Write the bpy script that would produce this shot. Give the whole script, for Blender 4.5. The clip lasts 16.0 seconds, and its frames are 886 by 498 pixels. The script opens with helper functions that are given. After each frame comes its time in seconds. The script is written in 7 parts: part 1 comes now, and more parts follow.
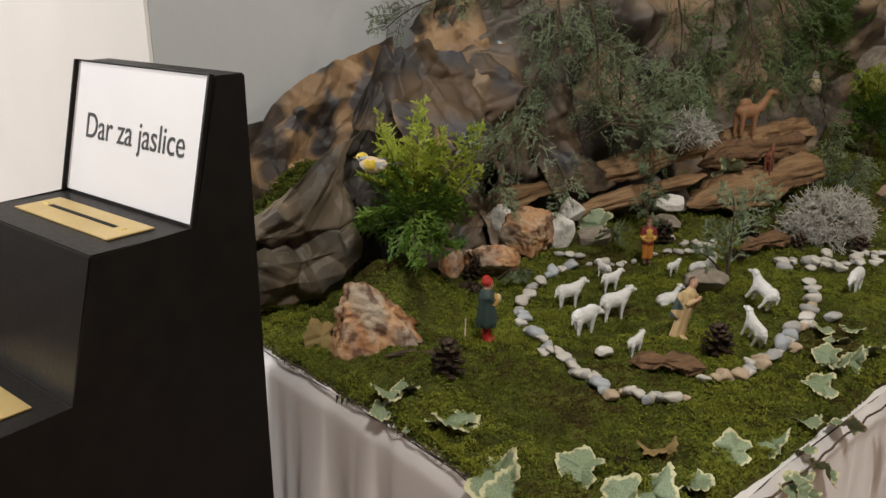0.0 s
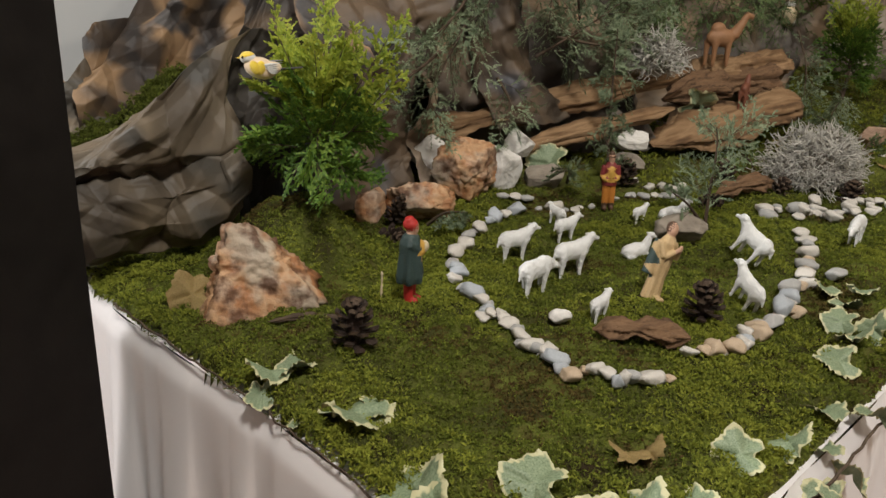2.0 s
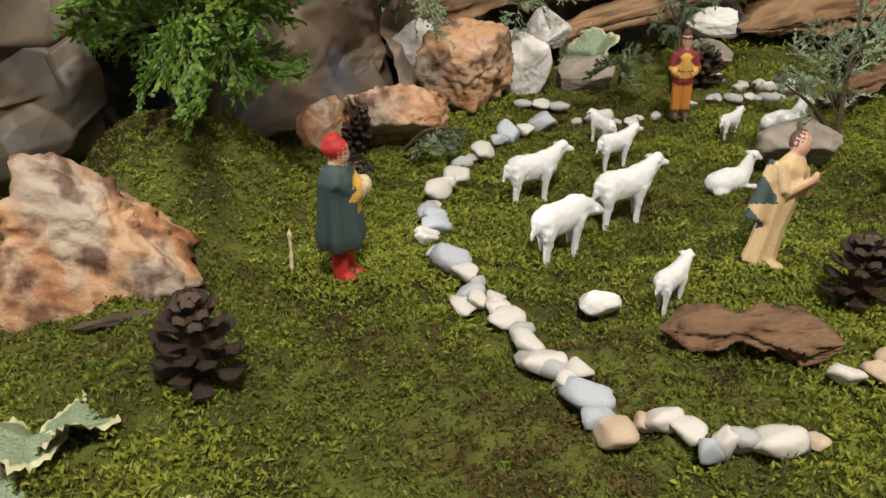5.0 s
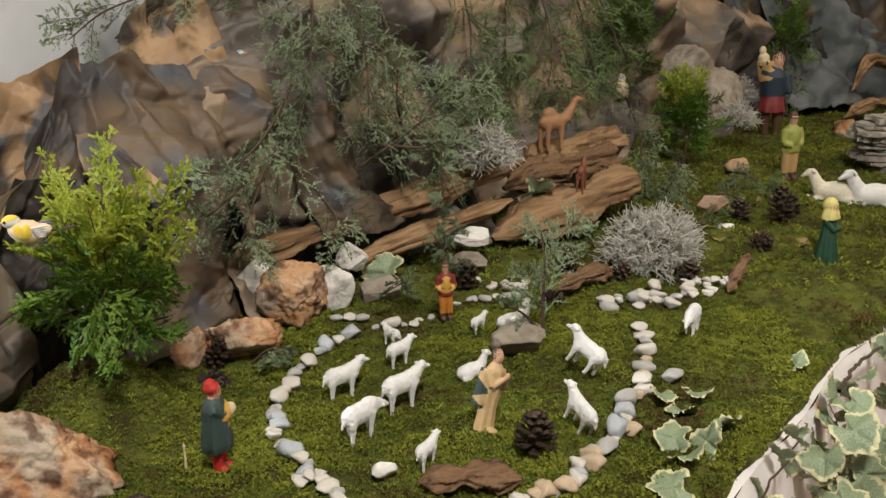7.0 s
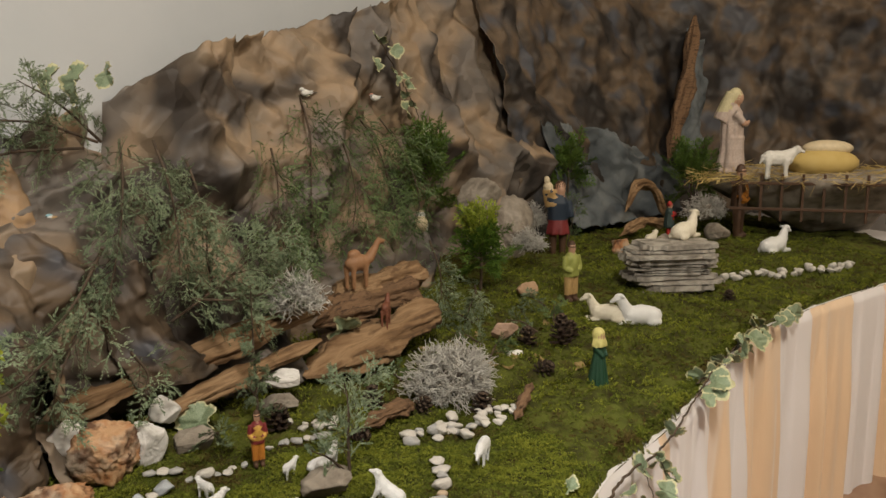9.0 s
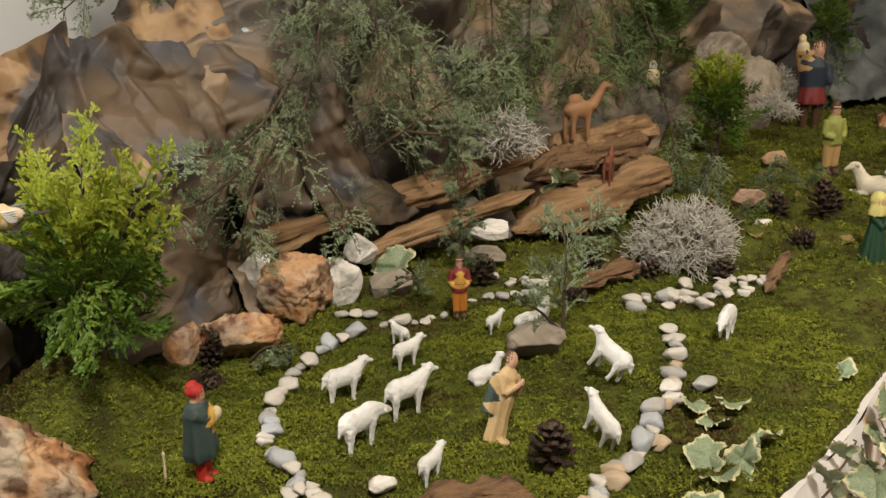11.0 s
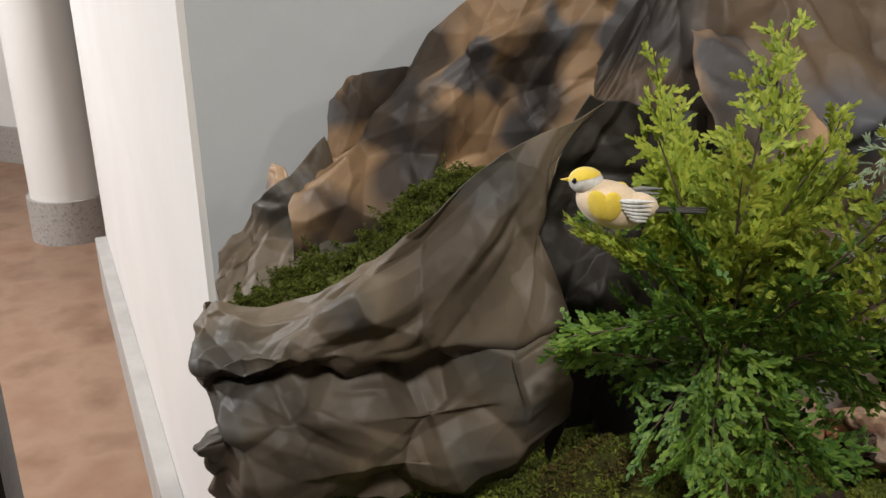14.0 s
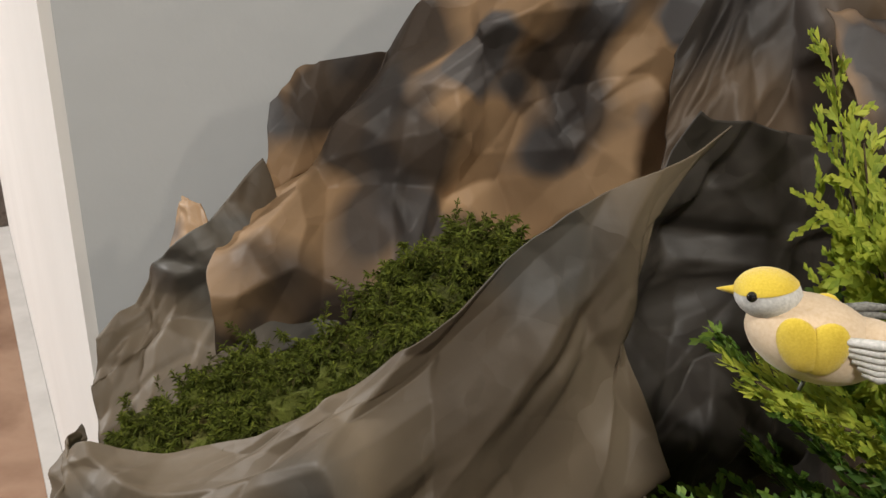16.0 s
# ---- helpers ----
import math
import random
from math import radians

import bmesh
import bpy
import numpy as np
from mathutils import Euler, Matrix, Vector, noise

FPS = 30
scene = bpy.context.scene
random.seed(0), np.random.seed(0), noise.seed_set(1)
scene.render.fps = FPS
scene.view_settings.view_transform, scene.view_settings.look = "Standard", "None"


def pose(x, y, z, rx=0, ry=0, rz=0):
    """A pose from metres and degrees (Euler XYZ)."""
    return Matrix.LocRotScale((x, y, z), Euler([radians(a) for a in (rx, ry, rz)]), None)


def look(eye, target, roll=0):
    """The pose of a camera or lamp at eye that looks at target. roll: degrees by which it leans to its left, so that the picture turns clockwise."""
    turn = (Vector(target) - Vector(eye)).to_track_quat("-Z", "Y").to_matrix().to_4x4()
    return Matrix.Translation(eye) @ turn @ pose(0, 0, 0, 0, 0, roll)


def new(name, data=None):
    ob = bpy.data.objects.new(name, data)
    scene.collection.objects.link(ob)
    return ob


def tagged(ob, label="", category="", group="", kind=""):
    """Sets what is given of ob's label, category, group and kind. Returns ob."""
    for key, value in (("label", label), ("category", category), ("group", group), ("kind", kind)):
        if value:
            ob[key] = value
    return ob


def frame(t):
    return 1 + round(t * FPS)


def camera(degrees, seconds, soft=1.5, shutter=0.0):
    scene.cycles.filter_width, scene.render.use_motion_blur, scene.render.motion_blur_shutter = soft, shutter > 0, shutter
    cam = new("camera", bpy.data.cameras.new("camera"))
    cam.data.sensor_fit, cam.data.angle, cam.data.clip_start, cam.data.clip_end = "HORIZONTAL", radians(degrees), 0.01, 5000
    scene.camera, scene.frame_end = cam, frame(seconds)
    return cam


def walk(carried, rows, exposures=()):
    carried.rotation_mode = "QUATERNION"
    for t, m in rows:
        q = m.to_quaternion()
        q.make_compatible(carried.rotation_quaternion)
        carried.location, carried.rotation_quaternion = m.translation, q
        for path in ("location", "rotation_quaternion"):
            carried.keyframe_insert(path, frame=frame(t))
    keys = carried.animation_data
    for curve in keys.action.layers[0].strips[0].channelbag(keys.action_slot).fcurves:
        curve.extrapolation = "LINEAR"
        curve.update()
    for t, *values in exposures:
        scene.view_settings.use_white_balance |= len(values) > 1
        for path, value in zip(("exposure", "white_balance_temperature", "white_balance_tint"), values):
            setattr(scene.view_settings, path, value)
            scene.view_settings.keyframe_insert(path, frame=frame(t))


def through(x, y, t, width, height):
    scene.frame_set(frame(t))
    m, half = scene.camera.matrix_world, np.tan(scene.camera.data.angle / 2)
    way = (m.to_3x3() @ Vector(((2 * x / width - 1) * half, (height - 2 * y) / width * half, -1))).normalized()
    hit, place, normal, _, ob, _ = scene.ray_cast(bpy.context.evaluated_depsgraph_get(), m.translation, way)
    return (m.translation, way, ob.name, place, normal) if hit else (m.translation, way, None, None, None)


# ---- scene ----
cam = camera(55.6, 16.0)
PATH = [
    (0, (0.05, -0.008, 1.492), (0.004, 1.892, 0.871), -0.3),
    (0.5, (0.13, 0.07, 1.45), (0.167, 1.963, 0.807), -1.6),
    (1, (0.111, 0.127, 1.451), (0.214, 2.015, 0.797), -1.5),
    (1.5, (0.097, 0.207, 1.401), (0.249, 2.085, 0.73), 0.4),
    (2, (0.082, 0.328, 1.345), (0.183, 2.193, 0.631), 1.9),
    (2.5, (0.092, 0.419, 1.303), (0.054, 2.282, 0.577), 1.2),
    (3, (0.087, 0.496, 1.228), (-0.047, 2.335, 0.454), 1.0),
    (3.5, (0.045, 0.61, 1.151), (-0.113, 2.414, 0.301), 1.1),
    (4, (0.031, 0.714, 1.148), (-0.105, 2.501, 0.259), 1.1),
    (4.5, (0.076, 0.778, 1.14), (-0.02, 2.556, 0.229), 0.9),
    (5, (0.199, 0.805, 1.17), (0.152, 2.607, 0.304), -1.3),
    (5.2, (0.234, 0.794, 1.206), (0.218, 2.61, 0.368), -2.0),
    (5.9, (0.26, 0.689, 1.291), (0.351, 2.539, 0.536), -2.6),
    (6.6, (0.232, 0.508, 1.382), (0.481, 2.387, 0.738), -2.0),
    (7.3, (0.213, 0.384, 1.465), (0.624, 2.266, 0.925), -1.4),
    (7.5, (0.22, 0.359, 1.488), (0.672, 2.241, 0.982), -1.3),
    (8, (0.22, 0.326, 1.546), (0.795, 2.19, 1.107), -1.1),
    (8.2, (0.227, 0.31, 1.555), (0.854, 2.163, 1.138), -1.0),
    (8.7, (0.225, 0.293, 1.577), (0.952, 2.128, 1.197), -0.8),
    (9.2, (0.216, 0.303, 1.565), (0.999, 2.127, 1.185), -0.7),
    (9.8, (0.21, 0.348, 1.52), (0.961, 2.173, 1.1), -0.8),
    (10.3, (0.222, 0.411, 1.472), (0.828, 2.255, 0.99), -1.0),
    (10.5, (0.219, 0.446, 1.456), (0.743, 2.304, 0.934), -1.1),
    (11, (0.258, 0.526, 1.395), (0.538, 2.415, 0.8), -1.5),
    (11.2, (0.268, 0.529, 1.394), (0.447, 2.412, 0.745), -1.0),
    (11.5, (0.234, 0.59, 1.344), (0.316, 2.475, 0.683), -1.8),
    (12, (0.2, 0.732, 1.301), (0.179, 2.597, 0.578), -1.3),
    (12.5, (0.176, 0.842, 1.277), (0.018, 2.691, 0.529), -0.6),
    (13, (0.154, 0.915, 1.309), (-0.262, 2.73, 0.58), -0.6),
    (13.5, (0.057, 0.965, 1.314), (-0.578, 2.724, 0.603), -0.8),
    (14, (-0.033, 1.035, 1.316), (-0.72, 2.774, 0.608), -0.3),
    (14.5, (-0.104, 1.12, 1.314), (-0.739, 2.874, 0.591), 0.2),
    (15, (-0.143, 1.202, 1.298), (-0.708, 2.967, 0.547), 1.0),
    (15.5, (-0.175, 1.253, 1.276), (-0.718, 3.021, 0.514), 1.3),
    (16, (-0.173, 1.278, 1.285), (-0.708, 3.046, 0.52), 1.7),
]
EXPOSURES = [(0.0, -0.55, 6350, 10), (1.5, -0.35, 6350, 10), (2.5, -0.1, 6250, 10), (3.5, 0.26, 6350, 10), (4.0, 0.40, 6300, 10), (5.0, 0.34, 6250, 10), (7.5, -0.05, 6450, 10), (8.2, -0.15, 6500, 10), (10.5, -0.05, 7150, 10), (11.5, 0.2, 6600, 10), (12.5, 0.25, 6150, 10),
             (13.5, -0.18, 6050, 10), (14.5, -0.30, 6200, 10), (16.0, -0.30, 6350, 10)]
walk(cam, [(t, look(eye, target, roll)) for t, eye, target, roll in PATH], exposures=EXPOSURES)

# ---- world and lights ----
world = bpy.data.worlds.new("world")
scene.world = world
world.use_nodes = True
world.node_tree.nodes["Background"].inputs["Color"].default_value = (1.0, 0.93, 0.84, 1)
world.node_tree.nodes["Background"].inputs["Strength"].default_value = 0.02


def area_lamp(name, eye, target, size, watts, colour):
    data = bpy.data.lights.new(name, "AREA")
    data.shape, data.size, data.energy, data.color = "DISK", size, watts, colour
    ob = new(name, data)
    ob.matrix_world = look(eye, target)
    return ob


area_lamp("nave_lamp", (-4.8, 1.3, 3.1), (-0.4, 1.5, 0.9), 0.45, 240, (1.0, 0.975, 0.94))
area_lamp("ceiling_lamp", (0.5, -0.25, 3.6), (0.45, 1.8, 0.9), 0.45, 104, (1.0, 0.94, 0.85))
area_lamp("stable_lamp", (3.3, 1.3, 3.3), (3.0, 3.2, 1.0), 0.5, 42, (1.0, 0.87, 0.68))


# ---- helpers ----
def lerp(a, b, t):
    return a + (b - a) * t


def smooth(a, b, x):
    t = np.clip((np.asarray(x, float) - a) / (b - a), 0, 1)
    return t * t * (3 - 2 * t)


def mesh_of(name, verts, faces, material=None, soft=True):
    me = bpy.data.meshes.new(name)
    verts, faces = np.asarray(verts, np.float32), np.asarray(faces, np.int32)
    n, k = faces.shape
    me.vertices.add(len(verts))
    me.vertices.foreach_set("co", verts.ravel())
    me.loops.add(n * k)
    me.loops.foreach_set("vertex_index", faces.ravel())
    me.polygons.add(n)
    me.polygons.foreach_set("loop_start", np.arange(0, n * k, k, dtype=np.int32))
    me.polygons.foreach_set("use_smooth", np.full(n, soft))
    me.update(calc_edges=True)
    if material:
        me.materials.append(material)
    return me


def thing(name, label="", category="", group="", kind="", at=None):
    ob = new(name)
    ob.empty_display_size = 0.02
    if at is not None:
        ob.matrix_world = at
    return tagged(ob, label, category, group, kind)


def part(name, data, material=None, parent=None, label="", soft=True):
    """One mesh object from a bmesh or a mesh, under a thing or a part."""
    if isinstance(data, bmesh.types.BMesh):
        me = bpy.data.meshes.new(name)
        bmesh.ops.recalc_face_normals(data, faces=data.faces)
        data.to_mesh(me)
        data.free()
        me.polygons.foreach_set("use_smooth", np.full(len(me.polygons), soft))
        data = me
    if material and not data.materials:
        data.materials.append(material)
    ob = new(name, data)
    if parent:
        ob.parent = parent
    if label:
        ob["label"] = label
    return ob


def box(bm, lo, hi, bevel=0.0):
    m = Matrix.Translation((Vector(lo) + Vector(hi)) / 2) @ Matrix.Diagonal((*(Vector(hi) - Vector(lo)), 1))
    made = bmesh.ops.create_cube(bm, size=1, matrix=m)["verts"]
    if bevel:
        edges = {e for v in made for e in v.link_edges}
        bmesh.ops.bevel(bm, geom=list(edges), offset=bevel, segments=2, affect="EDGES", profile=0.6)


def tube_arrays(points, radii, sides=6):
    """Vertices and quads of a tube along points."""
    pts = np.asarray(points, float)
    radii = np.broadcast_to(radii, (len(pts),))
    tang = np.gradient(pts, axis=0)
    tang /= np.linalg.norm(tang, axis=1, keepdims=True) + 1e-9
    ref = np.array((0.31, 0.17, 0.93)) if abs(tang[:, 2]).mean() < 0.8 else np.array((0.93, 0.3, 0.1))
    a = np.cross(tang, ref)
    a /= np.linalg.norm(a, axis=1, keepdims=True)
    b = np.cross(tang, a)
    ang = np.linspace(0, 2 * np.pi, sides, endpoint=False)
    ring = pts[:, None] + radii[:, None, None] * (np.cos(ang)[None, :, None] * a[:, None] + np.sin(ang)[None, :, None] * b[:, None])
    v = ring.reshape(-1, 3)
    f = []
    for i in range(len(pts) - 1):
        for j in range(sides):
            k = (j + 1) % sides
            f.append((i * sides + j, i * sides + k, (i + 1) * sides + k, (i + 1) * sides + j))
    return v, np.array(f)


def joined(chunks):
    vs, fs, n = [], [], 0
    for v, f in chunks:
        vs.append(v)
        fs.append(np.asarray(f) + n)
        n += len(v)
    return np.concatenate(vs), np.concatenate(fs)


def catmull(ctrl, n):
    """A smooth line of n points through the control points."""
    c = np.asarray(ctrl, float)
    c = np.concatenate([2 * c[:1] - c[1:2], c, 2 * c[-1:] - c[-2:-1]])
    x = np.linspace(0, len(c) - 3 - 1e-6, n)
    i = x.astype(int)
    t = (x - i).reshape((-1,) + (1,) * (c.ndim - 1))
    p0, p1, p2, p3 = c[i], c[i + 1], c[i + 2], c[i + 3]
    return 0.5 * (2 * p1 + (p2 - p0) * t + (2 * p0 - 5 * p1 + 4 * p2 - p3) * t**2 + (3 * p1 - p0 - 3 * p2 + p3) * t**3)


def creases(p, spacing, seed, stretch=(1, 1)):
    """Folds of crushed paper: flat facets that meet in sharp ridges and valleys. About -1 to 1."""
    r = np.random.RandomState(seed)
    q = np.asarray(p, float) / (np.asarray(stretch) * spacing)
    lo, hi = q.min(0) - 1, q.max(0) + 1
    n = max(4, int(np.prod(hi - lo)))
    out = 0
    for sign in (1, -1):
        sites = lo + r.rand(n, 2) * (hi - lo)
        best = np.full(len(q), 1e9)
        for k in sites:
            best = np.minimum(best, (q[:, 0] - k[0]) ** 2 + (q[:, 1] - k[1]) ** 2)
        out = out + sign * best
    return np.clip(out, -1.6, 1.6)


def unit(a):
    a = np.asarray(a, float)
    return a / (np.linalg.norm(a, axis=-1, keepdims=True) + 1e-9)


def fold_lines(p, size, n, width, height, seed):
    """Short straight pinched folds strewn over a sheet."""
    r = np.random.RandomState(seed)
    out = np.zeros(len(p))
    for k in range(n):
        c, a = r.rand(2) * size, math.pi * r.rand()
        d = np.array((math.cos(a), math.sin(a)))
        w = width * (0.35 + 1.1 * r.rand())
        half = w * r.uniform(3.0, 9.0)
        q = p - c
        along, across = q @ d, np.abs(q @ np.array((-d[1], d[0])) + 0.05 * half * ((q @ d) / half) ** 2 * r.randn())
        out += r.choice((-1, 1)) * height * (w / width) * np.maximum(0, 1 - across / w) * np.maximum(0, 1 - (along / half) ** 2)
    return out


def vnoise(p, scale, seed=0.0):
    """Smooth noise for many points, from a few turned waves."""
    p = np.asarray(p, float) * scale + seed * 7.31
    out = 0
    for k, (a, b) in enumerate(((1.0, 0.7), (-0.6, 1.2), (1.7, -0.4), (0.5, 1.9))):
        out = out + np.sin(a * p[:, 0] + b * p[:, 1] + 1.3 * np.sin(0.8 * b * p[:, 0] - a * p[:, 1] + k) + 2.1 * k) / (1 + 0.4 * k)
    return out / 2.4


# ---- materials ----
def material(name, colours, scale=8.0, rough=0.7, bump=0.2, bump_scale=None, detail=6.0, island=0.0, metal=0.0, sheen=0.0, spec=0.35, contrast=(0.3, 0.7), coords="Object", distort=0.0, through=0.0):
    m = bpy.data.materials.new(name)
    m.use_nodes = True
    nt = m.node_tree
    b = nt.nodes["Principled BSDF"]
    b.inputs["Metallic"].default_value = metal
    b.inputs["Specular IOR Level"].default_value = spec
    b.inputs["Sheen Weight"].default_value = sheen
    co = nt.nodes.new("ShaderNodeTexCoord")
    if coords == "World":
        place = nt.nodes.new("ShaderNodeNewGeometry").outputs["Position"]
    else:
        place = co.outputs[coords]
    n1 = nt.nodes.new("ShaderNodeTexNoise")
    n1.inputs["Scale"].default_value, n1.inputs["Detail"].default_value, n1.inputs["Distortion"].default_value = scale, detail, distort
    nt.links.new(place, n1.inputs["Vector"])
    fac = n1.outputs["Fac"]
    if island:
        geo = nt.nodes.new("ShaderNodeNewGeometry")
        mix = nt.nodes.new("ShaderNodeMix")
        mix.inputs[0].default_value = island
        nt.links.new(fac, mix.inputs[2])
        nt.links.new(geo.outputs["Random Per Island"], mix.inputs[3])
        fac = mix.outputs[0]
    ramp = nt.nodes.new("ShaderNodeValToRGB")
    lo, hi = contrast
    if island:
        lo, hi = 0.12, 0.88
    els = ramp.color_ramp.elements
    while len(els) < len(colours):
        els.new(0.5)
    for k, c in enumerate(colours):
        els[k].position = lerp(lo, hi, k / max(1, len(colours) - 1))
        els[k].color = (*c, 1)
    nt.links.new(fac, ramp.inputs["Fac"])
    nt.links.new(ramp.outputs["Color"], b.inputs["Base Color"])
    n2 = nt.nodes.new("ShaderNodeTexNoise")
    n2.inputs["Scale"].default_value, n2.inputs["Detail"].default_value = bump_scale or scale * 5, 8
    nt.links.new(place, n2.inputs["Vector"])
    mr = nt.nodes.new("ShaderNodeMapRange")
    mr.inputs["To Min"].default_value, mr.inputs["To Max"].default_value = max(0.02, rough - 0.12), min(1, rough + 0.12)
    nt.links.new(n2.outputs["Fac"], mr.inputs["Value"])
    nt.links.new(mr.outputs["Result"], b.inputs["Roughness"])
    if bump:
        bp = nt.nodes.new("ShaderNodeBump")
        bp.inputs["Strength"].default_value, bp.inputs["Distance"].default_value = bump, 0.004
        nt.links.new(n2.outputs["Fac"], bp.inputs["Height"])
        nt.links.new(bp.outputs["Normal"], b.inputs["Normal"])
    if through:
        tr = nt.nodes.new("ShaderNodeBsdfTranslucent")
        nt.links.new(ramp.outputs["Color"], tr.inputs["Color"])
        ms = nt.nodes.new("ShaderNodeMixShader")
        ms.inputs[0].default_value = through
        nt.links.new(b.outputs[0], ms.inputs[1])
        nt.links.new(tr.outputs[0], ms.inputs[2])
        nt.links.new(ms.outputs[0], nt.nodes["Material Output"].inputs["Surface"])
    return m


def patched(m, patches, seed, detail=1.5):
    """Lays soft-edged patches (colour, scale, from, to, strength) over the colour of m."""
    nt = m.node_tree
    b = nt.nodes["Principled BSDF"]
    geo = nt.nodes.new("ShaderNodeNewGeometry")
    base = b.inputs["Base Color"].links[0].from_socket
    for k, (colour, scale, lo, hi, strength) in enumerate(patches):
        mp = nt.nodes.new("ShaderNodeMapping")
        mp.inputs["Location"].default_value = (seed + 3.1 * k, 1.7 * k, seed * 0.6)
        nt.links.new(geo.outputs["Position"], mp.inputs["Vector"])
        n = nt.nodes.new("ShaderNodeTexNoise")
        n.inputs["Scale"].default_value, n.inputs["Detail"].default_value = scale, detail
        nt.links.new(mp.outputs["Vector"], n.inputs["Vector"])
        r = nt.nodes.new("ShaderNodeMapRange")
        r.inputs["From Min"].default_value, r.inputs["From Max"].default_value = lo, hi
        r.inputs["To Max"].default_value = strength
        nt.links.new(n.outputs["Fac"], r.inputs["Value"])
        mx = nt.nodes.new("ShaderNodeMix")
        mx.data_type = "RGBA"
        nt.links.new(r.outputs["Result"], mx.inputs[0])
        nt.links.new(base, mx.inputs[6])
        mx.inputs[7].default_value = (*colour, 1)
        base = mx.outputs[2]
    nt.links.new(base, b.inputs["Base Color"])
    return m


def vector_math(nt, op, *sources):
    n = nt.nodes.new("ShaderNodeVectorMath")
    n.operation = op
    for k, src in enumerate(sources):
        if isinstance(src, (int, float)):
            n.inputs["Scale"].default_value = src
        elif isinstance(src, tuple):
            n.inputs[k].default_value = src
        else:
            nt.links.new(src, n.inputs[k])
    return n.outputs["Vector"]


def crumpled(m, facets):
    """Gives the skin of m small flat facets that meet in sharp creases; facets are (scale, tilt)."""
    nt = m.node_tree
    geo = nt.nodes.new("ShaderNodeNewGeometry")
    wave = nt.nodes.new("ShaderNodeTexNoise")
    wave.inputs["Scale"].default_value, wave.inputs["Detail"].default_value = 14, 3
    nt.links.new(geo.outputs["Position"], wave.inputs["Vector"])
    bent = vector_math(nt, "ADD", geo.outputs["Position"], vector_math(nt, "SCALE", vector_math(nt, "SUBTRACT", wave.outputs["Color"], (0.5, 0.5, 0.5)), 0.05))
    normal = geo.outputs["Normal"]
    for scale, tilt in facets:
        cell = nt.nodes.new("ShaderNodeTexVoronoi")
        cell.inputs["Scale"].default_value = scale
        nt.links.new(bent, cell.inputs["Vector"])
        lean = vector_math(nt, "SCALE", vector_math(nt, "SUBTRACT", cell.outputs["Color"], (0.5, 0.5, 0.5)), tilt)
        normal = vector_math(nt, "ADD", normal, lean)
    normal = vector_math(nt, "NORMALIZE", normal)
    nt.links.new(normal, [n for n in nt.nodes if n.type == "BUMP"][0].inputs["Normal"])
    return m


def paper_material(name, tones, patches, seed, facets=((12, 0.24), (30, 0.10))):
    """Kraft paper sprayed with dark and blue-grey paint, with fine creases."""
    m = material(name, tones, scale=5.5, rough=0.58, bump=0.06, bump_scale=120, detail=2.5, contrast=(0.36, 0.66), coords="World", spec=0.35)
    return crumpled(patched(m, patches, seed), facets)


def grained(m, angle, squeeze):
    """Draws the pattern of m out along one level direction, as wood grain."""
    nt = m.node_tree
    for n in [n for n in nt.nodes if n.type == "TEX_NOISE"]:
        src = n.inputs["Vector"].links[0].from_socket
        turn, pull = nt.nodes.new("ShaderNodeMapping"), nt.nodes.new("ShaderNodeMapping")
        turn.inputs["Rotation"].default_value = (0, 0, radians(-angle))
        pull.inputs["Scale"].default_value = (squeeze, 1, 1)
        nt.links.new(src, turn.inputs["Vector"])
        nt.links.new(turn.outputs["Vector"], pull.inputs["Vector"])
        nt.links.new(pull.outputs["Vector"], n.inputs["Vector"])
    return m


PLASTER = material("white_plaster", [(0.74, 0.72, 0.69), (0.80, 0.78, 0.75)], scale=2.5, rough=0.85, bump=0.25, bump_scale=28, coords="World", spec=0.2)
# White plaster of the rear wall, with its shade put into the colour as grey.
SHADED_WALL = material("shaded_white_plaster", [(0.47, 0.49, 0.50), (0.53, 0.545, 0.55)], scale=2.0, rough=0.85, bump=0.3, bump_scale=24, coords="World", spec=0.2)
TERRACOTTA = material("terracotta_floor", [(0.21, 0.120, 0.075), (0.33, 0.21, 0.14), (0.26, 0.145, 0.092)], scale=4.0, rough=0.5, bump=0.1, coords="World")
STONEBASE = material("speckled_stone", [(0.25, 0.23, 0.21), (0.42, 0.39, 0.36), (0.32, 0.29, 0.27)], scale=60, rough=0.6, bump=0.15, coords="World")
PALESTONE = material("pale_speckled_stone", [(0.40, 0.38, 0.36), (0.50, 0.48, 0.455)], scale=9, rough=0.6, bump=0.15, coords="World")
BLACK = material("black_paint", [(0.007, 0.006, 0.0055), (0.011, 0.0095, 0.0085)], scale=30, rough=0.45, bump=0.08, bump_scale=160, spec=0.16)
CARD = material("white_card", [(0.78, 0.77, 0.79), (0.82, 0.81, 0.82)], scale=6, rough=0.5, bump=0.02)
BRASS = material("brass", [(0.60, 0.44, 0.17), (0.66, 0.50, 0.21)], scale=14, rough=0.38, bump=0.06, metal=0.65, bump_scale=90)
INK = material("black_ink", [(0.03, 0.03, 0.035), (0.04, 0.04, 0.045)], scale=20, rough=0.6, bump=0)
SLOT = material("dark_slot", [(0.004, 0.003, 0.003), (0.006, 0.005, 0.005)], scale=20, rough=0.8, bump=0)
PAPER_FRONT = paper_material("sprayed_paper_front", [(0.078, 0.060, 0.041), (0.138, 0.107, 0.071), (0.096, 0.075, 0.052)], [((0.050, 0.058, 0.060), 9.0, 0.52, 0.64, 0.55), ((0.030, 0.025, 0.021), 7.0, 0.52, 0.68, 0.7)], 2.0)
